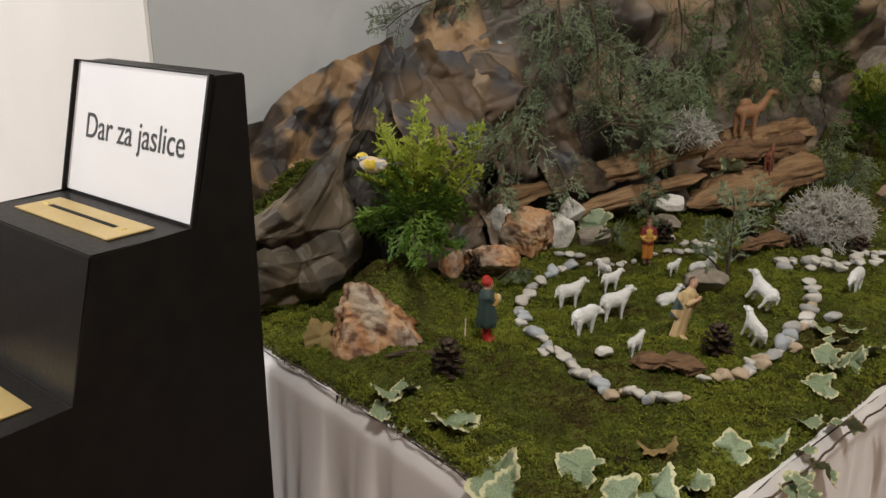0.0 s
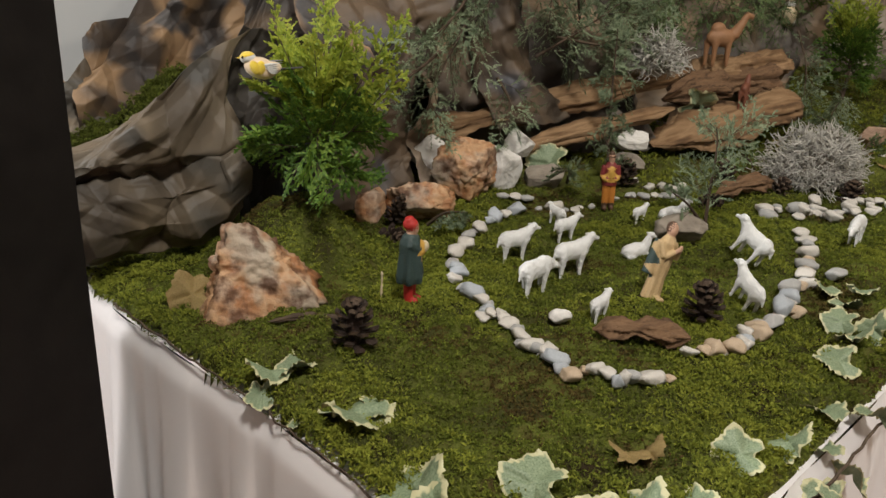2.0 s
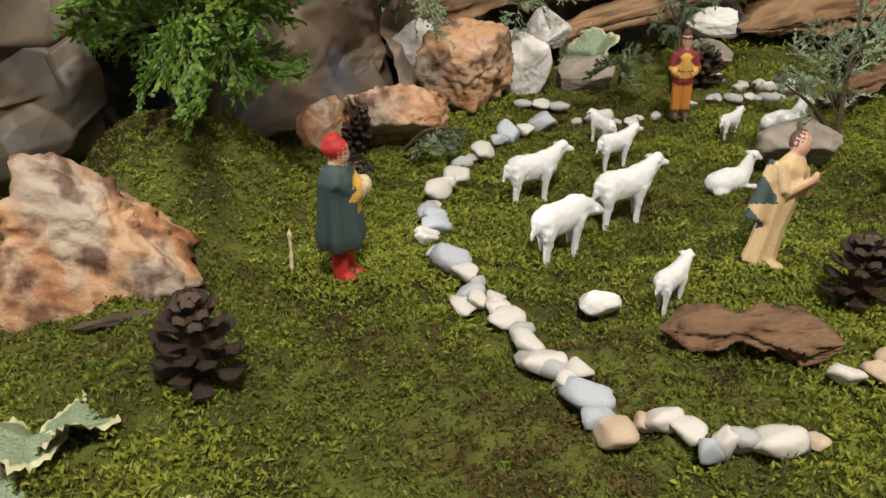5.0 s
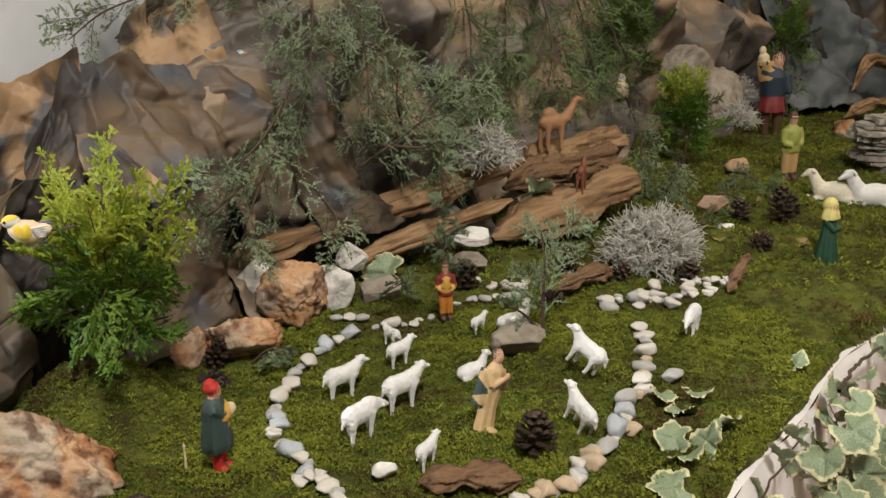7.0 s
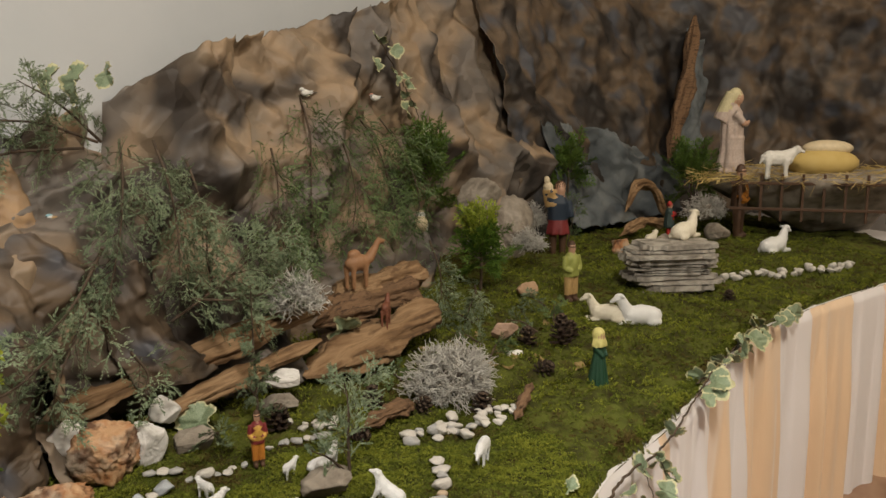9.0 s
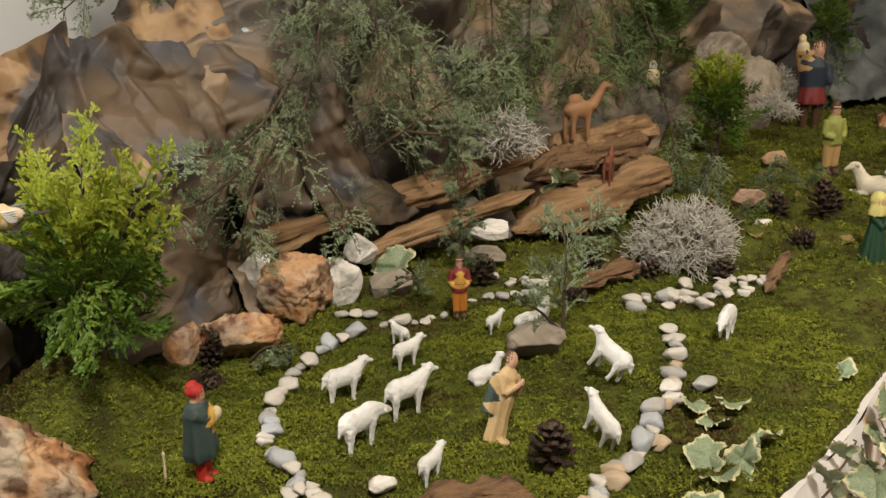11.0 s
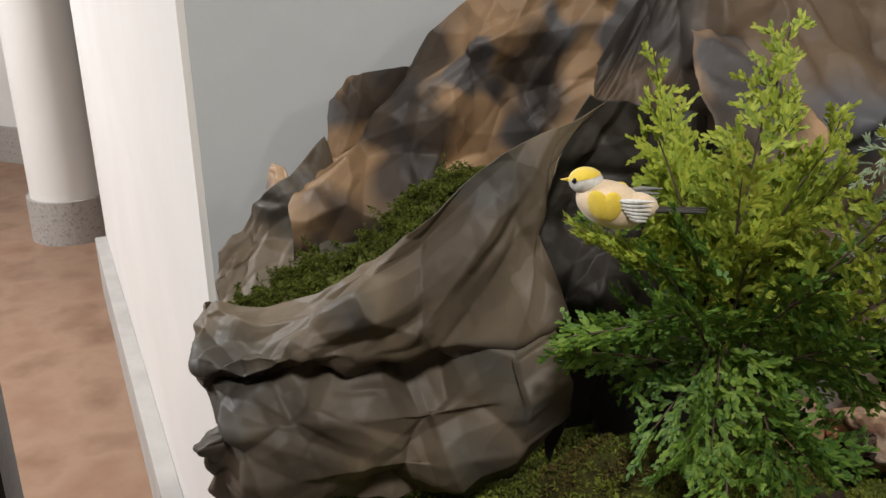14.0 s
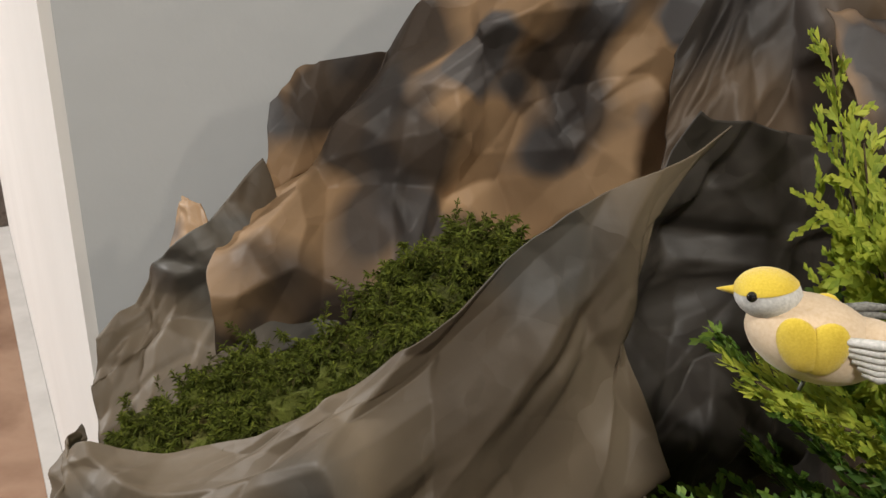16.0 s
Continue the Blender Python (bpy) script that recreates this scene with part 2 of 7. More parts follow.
PAPER_BACK = paper_material("sprayed_kraft_paper", [(0.22, 0.140, 0.075), (0.36, 0.232, 0.126), (0.26, 0.168, 0.094)], [((0.050, 0.062, 0.076), 13.0, 0.53, 0.61, 0.85), ((0.026, 0.021, 0.018), 8.0, 0.51, 0.61, 0.92)], 23.0)
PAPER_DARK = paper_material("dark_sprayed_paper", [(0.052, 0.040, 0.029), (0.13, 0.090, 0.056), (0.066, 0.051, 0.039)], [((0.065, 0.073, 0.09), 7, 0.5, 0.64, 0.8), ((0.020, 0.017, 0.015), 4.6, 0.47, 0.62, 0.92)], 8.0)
# Near-black tones carry the shade of the hollow behind the pinched fold.
PAPER_SHADED = paper_material("shaded_paper", [(0.016, 0.014, 0.012), (0.032, 0.027, 0.022)], [((0.034, 0.028, 0.022), 9, 0.55, 0.68, 0.8)], 9.0)
PAPER_MOUNT = paper_material("mountain_paper", [(0.15, 0.110, 0.072), (0.29, 0.205, 0.128), (0.19, 0.145, 0.100)], [((0.115, 0.108, 0.102), 3.4, 0.47, 0.60, 0.75), ((0.030, 0.025, 0.022), 4.2, 0.54, 0.64, 0.90)], 11.0, ((8, 0.50), (19, 0.34)))
MOSSBED = material("moss_bed", [(0.030, 0.022, 0.010), (0.055, 0.058, 0.015), (0.10, 0.115, 0.022), (0.060, 0.042, 0.016)], scale=13, rough=0.95, bump=1.0, bump_scale=300, coords="World", spec=0.1)
MOSS = material("moss_fronds", [(0.066, 0.050, 0.016), (0.092, 0.110, 0.019), (0.165, 0.198, 0.028), (0.27, 0.295, 0.045)], scale=7.5, contrast=(0.37, 0.63), rough=0.85, bump=0, island=0.38, coords="World", spec=0.15, through=0.2, detail=4)
MOSSBROWN = material("dry_brown_moss", [(0.040, 0.024, 0.010), (0.085, 0.055, 0.020), (0.10, 0.085, 0.022), (0.16, 0.12, 0.04)], scale=20, rough=0.9, bump=0, island=0.5, coords="World", spec=0.1)
MOSSLIME = material("bright_moss", [(0.105, 0.128, 0.021), (0.17, 0.198, 0.028), (0.25, 0.272, 0.037), (0.33, 0.345, 0.052)], scale=14, rough=0.85, bump=0, island=0.4, coords="World", spec=0.15, through=0.2)
MOSSDARK = material("dark_moss_fronds", [(0.055, 0.036, 0.014), (0.065, 0.082, 0.014), (0.125, 0.150, 0.022), (0.21, 0.23, 0.034)], scale=30, contrast=(0.34, 0.66), rough=0.85, bump=0, island=0.5, coords="World", spec=0.15, through=0.25)
SATIN = material("cream_satin", [(0.77, 0.735, 0.725), (0.82, 0.79, 0.785)], scale=1.6, rough=0.38, bump=0.04, bump_scale=300, coords="World", sheen=0.3, spec=0.5)
PEACHSATIN = material("peach_satin", [(0.78, 0.56, 0.36), (0.84, 0.64, 0.44)], scale=1.6, rough=0.36, bump=0.04, bump_scale=300, coords="World", sheen=0.3, spec=0.5)
ORANGEROCK = patched(material("orange_quartz_rock", [(0.11, 0.048, 0.022), (0.36, 0.165, 0.070), (0.50, 0.31, 0.17), (0.30, 0.125, 0.05), (0.60, 0.46, 0.33)], scale=17, rough=0.62, bump=1.0, bump_scale=95, detail=12, distort=0.7, contrast=(0.28, 0.76)),
                     [((0.60, 0.50, 0.39), 22, 0.52, 0.70, 0.55), ((0.36, 0.34, 0.28), 13, 0.52, 0.62, 0.65), ((0.085, 0.034, 0.015), 30, 0.51, 0.63, 0.85)], 4.0, 9)
WHITESTONE = material("white_limestone", [(0.46, 0.44, 0.40), (0.72, 0.70, 0.66), (0.62, 0.59, 0.53)], scale=16, rough=0.8, bump=0.5, bump_scale=80)
GREYSTONE = material("grey_stone", [(0.14, 0.115, 0.09), (0.26, 0.225, 0.18), (0.34, 0.30, 0.25)], scale=18, rough=0.85, bump=0.6, bump_scale=90)
PEBBLE = [material("pale_pebble", [(0.48, 0.45, 0.40), (0.62, 0.59, 0.54)], scale=45, rough=0.65, bump=0.3, bump_scale=200),
          material("grey_pebble", [(0.30, 0.30, 0.29), (0.44, 0.43, 0.41)], scale=55, rough=0.65, bump=0.3, bump_scale=200),
          material("tan_pebble", [(0.40, 0.30, 0.20), (0.54, 0.43, 0.31)], scale=45, rough=0.65, bump=0.3, bump_scale=200),
          material("blue_grey_pebble", [(0.30, 0.33, 0.36), (0.45, 0.47, 0.49)], scale=50, rough=0.6, bump=0.3, bump_scale=200)]
THUJA = material("thuja_foliage", [(0.032, 0.080, 0.018), (0.075, 0.155, 0.024), (0.15, 0.25, 0.032), (0.27, 0.36, 0.045)], scale=9, rough=0.55, bump=0, island=0.4, coords="World", through=0.35)
THUJATIP = material("thuja_new_growth", [(0.12, 0.20, 0.030), (0.26, 0.34, 0.042), (0.42, 0.47, 0.06), (0.56, 0.56, 0.08)], scale=9, rough=0.55, bump=0, island=0.4, coords="World", through=0.35)
JUNIPER = material("juniper_foliage", [(0.088, 0.125, 0.074), (0.155, 0.205, 0.120), (0.235, 0.29, 0.170), (0.32, 0.375, 0.235)], scale=6, rough=0.75, bump=0, island=0.45, coords="World", through=0.2)
JUNIPERDK = material("green_juniper_foliage", [(0.045, 0.075, 0.036), (0.095, 0.145, 0.06), (0.16, 0.225, 0.085), (0.21, 0.28, 0.10)], scale=6, rough=0.75, bump=0, island=0.45, coords="World", through=0.2)
TWIG = material("brown_twig", [(0.045, 0.030, 0.020), (0.10, 0.07, 0.045)], scale=40, rough=0.85, bump=0.4)
WOOD = grained(material("weathered_driftwood", [(0.075, 0.040, 0.018), (0.19, 0.110, 0.052), (0.30, 0.190, 0.100), (0.13, 0.072, 0.032)], scale=34, rough=0.8, bump=1.0, bump_scale=120, distort=0.6, coords="World"), 29, 0.09)
BARK = grained(material("reddish_bark", [(0.050, 0.026, 0.014), (0.18, 0.105, 0.055), (0.10, 0.056, 0.030)], scale=70, rough=0.9, bump=1.0, bump_scale=160, coords="World"), 15, 0.15)
CONE = material("pine_cone_scales", [(0.014, 0.008, 0.006), (0.030, 0.018, 0.012), (0.060, 0.038, 0.025)], scale=60, rough=0.65, bump=0.4)
CONETIP = material("pine_cone_tips", [(0.040, 0.026, 0.017), (0.11, 0.074, 0.047)], scale=60, rough=0.7, bump=0.3)
LICHEN = material("pale_reindeer_lichen", [(0.38, 0.36, 0.32), (0.54, 0.52, 0.47), (0.64, 0.62, 0.57)], scale=20, rough=0.9, bump=0, island=0.5, through=0.1)
SHEEPWHITE = material("white_painted_resin", [(0.70, 0.70, 0.68), (0.82, 0.82, 0.80)], scale=60, rough=0.5, bump=0.5, bump_scale=260)
CREAMRESIN = material("cream_painted_resin", [(0.66, 0.60, 0.46), (0.78, 0.73, 0.60)], scale=40, rough=0.55, bump=0.4, bump_scale=200)


def paint(name, c, rough=0.5):
    return material(name, [tuple(x * 0.8 for x in c), c], scale=50, rough=rough, bump=0.25, bump_scale=200)


# ---- plan ----
CORNER = Vector((-0.585, 1.742))
ALONG = Vector((0.722, 0.692)).normalized()
OUT = Vector((ALONG.y, -ALONG.x))


def at_wall(s, d, z):
    """A place s metres along the rear wall, d metres before it, at the height z."""
    p = CORNER + s * ALONG + d * OUT
    return Vector((p.x, p.y, z))


EDGE = catmull([(-0.62, 1.80), (-0.49, 1.655), (-0.30, 1.435), (-0.12, 1.243), (0.03, 1.075), (0.10, 0.985), (0.24, 0.915), (0.40, 0.965), (0.53, 1.085), (0.78, 1.315), (0.95, 1.45),
                (1.15, 1.63), (1.38, 1.76), (1.74, 2.01), (2.10, 2.26), (2.50, 2.42), (3.0, 2.56), (3.6, 2.7), (4.2, 2.86)], 420)


def edge_distance(p):
    """How far points lie inside the table's front edge."""
    p = np.asarray(p, float)
    best, side = np.full(len(p), 1e9), np.zeros(len(p))
    for a, b in zip(EDGE[:-1:3], EDGE[3::3]):
        ab = b - a
        t = np.clip(((p - a) @ ab) / (ab @ ab), 0, 1)
        q = p - (a + t[:, None] * ab)
        d = (q**2).sum(1)
        cross = ab[0] * (p[:, 1] - a[1]) - ab[1] * (p[:, 0] - a[0])
        closer = d < best
        best, side = np.where(closer, d, best), np.where(closer, cross, side)
    return np.sqrt(best) * np.sign(side)


def wall_distance(p):
    p = np.asarray(p, float)
    return (p[:, 0] - CORNER.x) * OUT.x + (p[:, 1] - CORNER.y) * OUT.y


def ground(p):
    """The height of the moss."""
    p = np.atleast_2d(np.asarray(p, float))
    z = np.full(len(p), 0.828)
    z = z + 0.115 * np.exp(-(((p[:, 0] + 0.090) / 0.105) ** 2 + ((p[:, 1] - 1.60) / 0.10) ** 2) ** 1.3)
    z = z + 0.03 * np.exp(-(((p[:, 0] + 0.01) / 0.09) ** 2 + ((p[:, 1] - 1.30) / 0.10) ** 2))
    d = wall_distance(p)
    s = (p[:, 0] - CORNER.x) * ALONG.x + (p[:, 1] - CORNER.y) * ALONG.y
    z = z + 0.055 * smooth(0.62, 0.30, d) * smooth(0.5, 0.8, s) + 0.02 * smooth(0.9, 1.3, p[:, 0]) * smooth(0.2, 0.5, edge_distance(p))
    z = z + 0.008 * vnoise(p, 17, 1) + 0.006 * vnoise(p, 52, 2) + 0.0045 * vnoise(p, 115, 4)
    for x, y, rad, h in ((1.18, 2.14, 0.10, 0.030), (1.38, 2.14, 0.09, 0.034), (1.52, 2.36, 0.10, 0.03), (1.30, 1.90, 0.12, 0.018), (1.12, 2.32, 0.09, 0.03), (0.66, 1.70, 0.06, 0.022), (1.65, 2.25, 0.12, 0.02)):
        z = z + h * np.exp(-(((p[:, 0] - x) ** 2 + (p[:, 1] - y) ** 2) / rad**2))
    e = edge_distance(p) + 0.010 * smooth(0.2, 0.05, p[:, 0]) + 0.008 * vnoise(p, 26, 5)
    return z - 0.012 * smooth(0.07, 0.0, e) - 0.05 * smooth(0.016, -0.006, e)


def ground_z(x, y):
    return float(ground([(x, y)])[0])


# ---- room ----
def slab(name, lo, hi, mat, label, rot=None, category="wall"):
    bm = bmesh.new()
    box(bm, lo, hi)
    ob = part(name, bm, mat, soft=False)
    if rot is not None:
        ob.matrix_world = rot
    return tagged(ob, label, category, kind="structure")


slab("floor", (-9, -4, -0.1), (7, 9, 0), TERRACOTTA, "worn reddish terracotta stone floor", category="floor")
slab("ceiling", (-9, -4, 3.9), (7, 9, 4.0), PLASTER, "white plaster ceiling", category="ceiling")
slab("wall_south", (-9, -4.2, 0), (7, -4.0, 3.9), PLASTER, "white plaster wall")
slab("wall_west", (-9.2, -4, 0), (-9, 9, 3.9), PLASTER, "white plaster wall")
slab("wall_east", (7, -4, 0), (7.2, 9, 3.9), PLASTER, "white plaster wall")
slab("wall_far", (-9, 9, 0), (7, 9.2, 3.9), PLASTER, "white plaster wall")
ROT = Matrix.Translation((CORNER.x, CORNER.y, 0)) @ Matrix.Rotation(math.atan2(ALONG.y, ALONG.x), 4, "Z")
slab("wall_rear", (0.0, 0.0, 0), (7.5, 0.3, 3.9), SHADED_WALL, "white plaster wall behind the display, its shade coloured in grey", ROT)
PIER = Matrix.Translation((CORNER.x, CORNER.y, 0)) @ Matrix.Rotation(math.atan2(1.641, -1.753), 4, "Z")
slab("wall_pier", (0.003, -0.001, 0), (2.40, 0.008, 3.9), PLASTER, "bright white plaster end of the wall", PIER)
slab("baseboard", (0.05, 0.009, 0), (2.40, 0.050, 0.23), PALESTONE, "pale speckled stone baseboard", PIER, category="baseboard")


# ---- column beyond the pier ----
def column(at):
    col = thing("column", "round white plaster column on a speckled stone base", "column", at=at)
    v, f = tube_arrays([(0, 0, 0.20), (0, 0, 2.0), (0, 0, 3.9)], [0.165, 0.16, 0.16], 40)
    part("shaft", mesh_of("shaft", v, f, PLASTER), None, col)
    bm = bmesh.new()
    bmesh.ops.create_cone(bm, cap_ends=True, segments=40, radius1=0.185, radius2=0.182, depth=0.20, matrix=Matrix.Translation((0, 0, 0.10)))
    part("base", bm, STONEBASE, col, "speckled grey stone base", soft=False)
    return col


column(pose(-3.0, 3.86, 0))
slab("wall_beyond", (-7.0, 4.75, 0), (-4.15, 4.95, 3.9), PLASTER, "white plaster wall farther off")
slab("baseboard_beyond", (-7.0, 4.72, 0), (-4.13, 4.75, 0.22), STONEBASE, "speckled stone baseboard", category="baseboard")


# ---- donation box ----
def donation_box():
    m = Matrix(((-0.782, -0.624, 0, -0.335), (0.624, -0.782, 0, 1.131), (0, 0, 1, 0), (0, 0, 0, 1)))
    ob = thing("donation_box", "black stepped donation box with white sign and brass coin slots", "donation box", at=m)
    profile = [(-0.092, 0.0), (0.46, 0.0), (0.37, 0.955), (0.21, 0.955), (0.16, 1.152), (0.0, 1.152), (-0.053, 1.360), (-0.104, 1.360)]
    bm = bmesh.new()
    a = [bm.verts.new((-0.012, v, z)) for v, z in profile]
    b = [bm.verts.new((0.356, v, z)) for v, z in profile]
    bm.faces.new(a)
    bm.faces.new(b[::-1])
    for k in range(len(a)):
        bm.faces.new((a[k], b[k], b[(k + 1) % len(a)], a[(k + 1) % len(a)]))
    bmesh.ops.bevel(bm, geom=list(bm.edges), offset=0.0025, segments=2, affect="EDGES")
    part("body", bm, BLACK, ob, soft=False)
    lean = math.atan2(0.053, 0.21)
    tilt = Matrix.Translation((0.0, 0.003, 1.152)) @ Matrix.Rotation(lean, 4, "X")
    bm = bmesh.new()
    box(bm, (-0.006, 0.0005, 0.004), (0.350, 0.003, 0.214), 0.0006)
    sign = part("sign", bm, CARD, ob, "white printed card", soft=False)
    sign.matrix_local = tilt
    bm = bmesh.new()
    for lo, hi in (((-0.012, 0, 0), (-0.0065, 0.006, 0.216)), ((0.3505, 0, 0), (0.355, 0.010, 0.216)), ((-0.012, -0.002, 0.2145), (0.355, 0.006, 0.217))):
        box(bm, lo, hi, 0.0008)
    holder = part("sign_holder", bm, BLACK, ob, soft=False)
    holder.matrix_local = tilt
    cu = bpy.data.curves.new("sign_text", "FONT")
    cu.body, cu.size, cu.align_x, cu.align_y, cu.extrude = "Dar za jaslice", 0.058, "CENTER", "CENTER", 0.0003
    txt = new("sign_text", cu)
    me = bpy.data.meshes.new_from_object(txt.evaluated_get(bpy.context.evaluated_depsgraph_get()))
    bpy.data.objects.remove(txt)
    text = part("lettering", me, INK, sign, soft=False)
    text.matrix_local = Matrix.Translation((0.168, 0.0036, 0.112)) @ Matrix.Rotation(radians(180), 4, "Z") @ Matrix.Rotation(radians(90), 4, "X") @ Matrix.Diagonal((0.90, 1.0, 1, 1))
    for v0, z, name in ((0.040, 1.152, "slot_plate"), (0.245, 0.955, "slot_plate")):
        bm = bmesh.new()
        box(bm, (0.030, v0, z + 0.0005), (0.303, v0 + 0.073, z + 0.003), 0.0008)
        plate = part(name, bm, BRASS, ob, "brass plate", soft=False)
        bm = bmesh.new()
        box(bm, (0.075, v0 + 0.030, z + 0.0031), (0.265, v0 + 0.038, z + 0.0037))
        part("coin_slot", bm, SLOT, plate, soft=False)
        for u in (0.055, 0.280):
            bm = bmesh.new()
            bmesh.ops.create_cone(bm, cap_ends=True, segments=14, radius1=0.0045, radius2=0.0035, depth=0.002, matrix=Matrix.Translation((u, v0 + 0.034, z + 0.004)))
            part("screw", bm, BRASS, plate, soft=False)


donation_box()


# ---- table and cloth ----
def tablecloth():
    cloth = thing("tablecloth", "cream satin cloth hanging in soft pleats from the display table", "tablecloth")
    n = len(EDGE)
    tang = np.gradient(EDGE, axis=0)
    tang /= np.linalg.norm(tang, axis=1, keepdims=True)
    normal = np.stack([tang[:, 1], -tang[:, 0]], 1)
    run = np.concatenate([[0], np.cumsum(np.linalg.norm(np.diff(EDGE, axis=0), axis=1))])
    fine = np.linspace(0, run[-1], 1500)
    ex, ey = np.interp(fine, run, EDGE[:, 0]), np.interp(fine, run, EDGE[:, 1])
    nx, ny = np.interp(fine, run, normal[:, 0]), np.interp(fine, run, normal[:, 1])
    warp = fine + 0.035 * np.sin(fine * 9.1) + 0.02 * np.sin(fine * 23 + 1)
    pleat = 0.55 * np.sin(warp * 34) + 0.35 * np.sin(warp * 61 + 1.7) + 0.25 * np.sin(warp * 15 + 0.6)
    sharp = np.sign(pleat) * np.abs(pleat) ** 0.6
    rows = np.concatenate([np.linspace(0, 0.06, 6), np.linspace(0.09, 0.80, 30)])
    v = []
    for h in rows:
        amp = 0.003 + 0.028 * smooth(0.02, 0.45, h)
        sway = 0.10 * h * np.sin(fine * 4.3 + 3 * h)
        off = 0.012 * smooth(0.0, 0.03, h) + amp * (np.interp(fine + 0.05 * h, fine, sharp) + 0.3 * sway) + 0.02 * h
        v.append(np.stack([ex + nx * off, ey + ny * off, np.full(len(fine), 0.800 - h)], 1))
    v = np.array(v)
    r, c = v.shape[:2]
    i = np.arange(r * c).reshape(r, c)
    f = np.stack([i[:-1, :-1], i[1:, :-1], i[1:, 1:], i[:-1, 1:]], -1).reshape(-1, 4)
    col = np.tile(np.arange(c - 1), r - 1)
    x = ex[col]
    peach = ((x > 1.66) & (np.sin(warp[col] * 11) > -0.55)) | ((x > 1.34) & (x < 1.375)) | ((x > 0.985) & (x < 1.01))
    part("skirt", mesh_of("skirt", v.reshape(-1, 3), f[~peach], SATIN), None, cloth)
    part("drape", mesh_of("drape", v.reshape(-1, 3), f[peach], PEACHSATIN), None, cloth, "peach satin drape")
    bm = bmesh.new()
    ring = [bm.verts.new((x, y, 0.8005)) for x, y in EDGE[::2]]
    ring += [bm.verts.new(at_wall(s, 0.02, 0.8005)) for s in (6.0, 4.0, 2.0, 0.06)]
    top = bm.faces.new(ring)
    bmesh.ops.triangulate(bm, faces=[top])
    part("top", bm, SATIN, cloth)
    return cloth


tablecloth()


# ---- moss ----
def moss_bed():
    step = 0.0105
    gx, gy = np.arange(-0.62, 3.7, step), np.arange(0.9, 4.6, step)
    X, Y = np.meshgrid(gx, gy)
    p = np.stack([X.ravel(), Y.ravel()], 1)
    keep = ((edge_distance(p) > -0.005) & (wall_distance(p) > 0.04)).reshape(X.shape)
    z = ground(p).reshape(X.shape) + 0.002 * np.random.RandomState(3).randn(*X.shape)
    i = np.arange(X.size).reshape(X.shape)
    ok = keep[:-1, :-1] & keep[1:, :-1] & keep[1:, 1:] & keep[:-1, 1:]
    f = np.stack([i[:-1, :-1], i[:-1, 1:], i[1:, 1:], i[1:, :-1]], -1)[ok]
    used, inv = np.unique(f, return_inverse=True)
    v = np.stack([X, Y, z], -1).reshape(-1, 3)[used]
    return tagged(part("moss_ground", mesh_of("moss_ground", v, inv.reshape(-1, 4), MOSSBED)), "bed of green moss covering the display table", "moss", kind="structure")


moss_bed()


def fronds(places, normals, seed, size=0.006, blades=5, stout=1.0):
    """Small feathery moss fronds: narrow blades that splay from each place."""
    r = np.random.RandomState(seed)
    n = len(places)
    base = np.repeat(places, blades, 0)
    up = np.repeat(normals, blades, 0)
    lean = r.randn(n * blades, 3) * 0.75
    way = up + lean
    way /= np.linalg.norm(way, axis=1, keepdims=True)
    side = np.cross(way, r.randn(n * blades, 3))
    side /= np.linalg.norm(side, axis=1, keepdims=True)
    ln = size * (0.55 + 0.9 * r.rand(n * blades, 1))
    w = stout * ln * (0.075 + 0.055 * r.rand(n * blades, 1))
    droop = np.array((0, 0, -0.25)) * ln
    v = np.stack([base - side * w * 0.4, base + way * ln * 0.55 + side * w, base + way * ln + droop, base + way * ln * 0.55 - side * w], 1).reshape(-1, 3)
    k = np.arange(n * blades)[:, None] * 4
    return v, np.concatenate([k + (0, 1, 2), k + (0, 2, 3)], 1).reshape(-1, 3)


SEAM = catmull([(-0.02, 1.488), (0.037, 1.413), (0.11, 1.363), (0.172, 1.31), (0.207, 1.27), (0.244, 1.228), (0.30, 1.19)], 40)


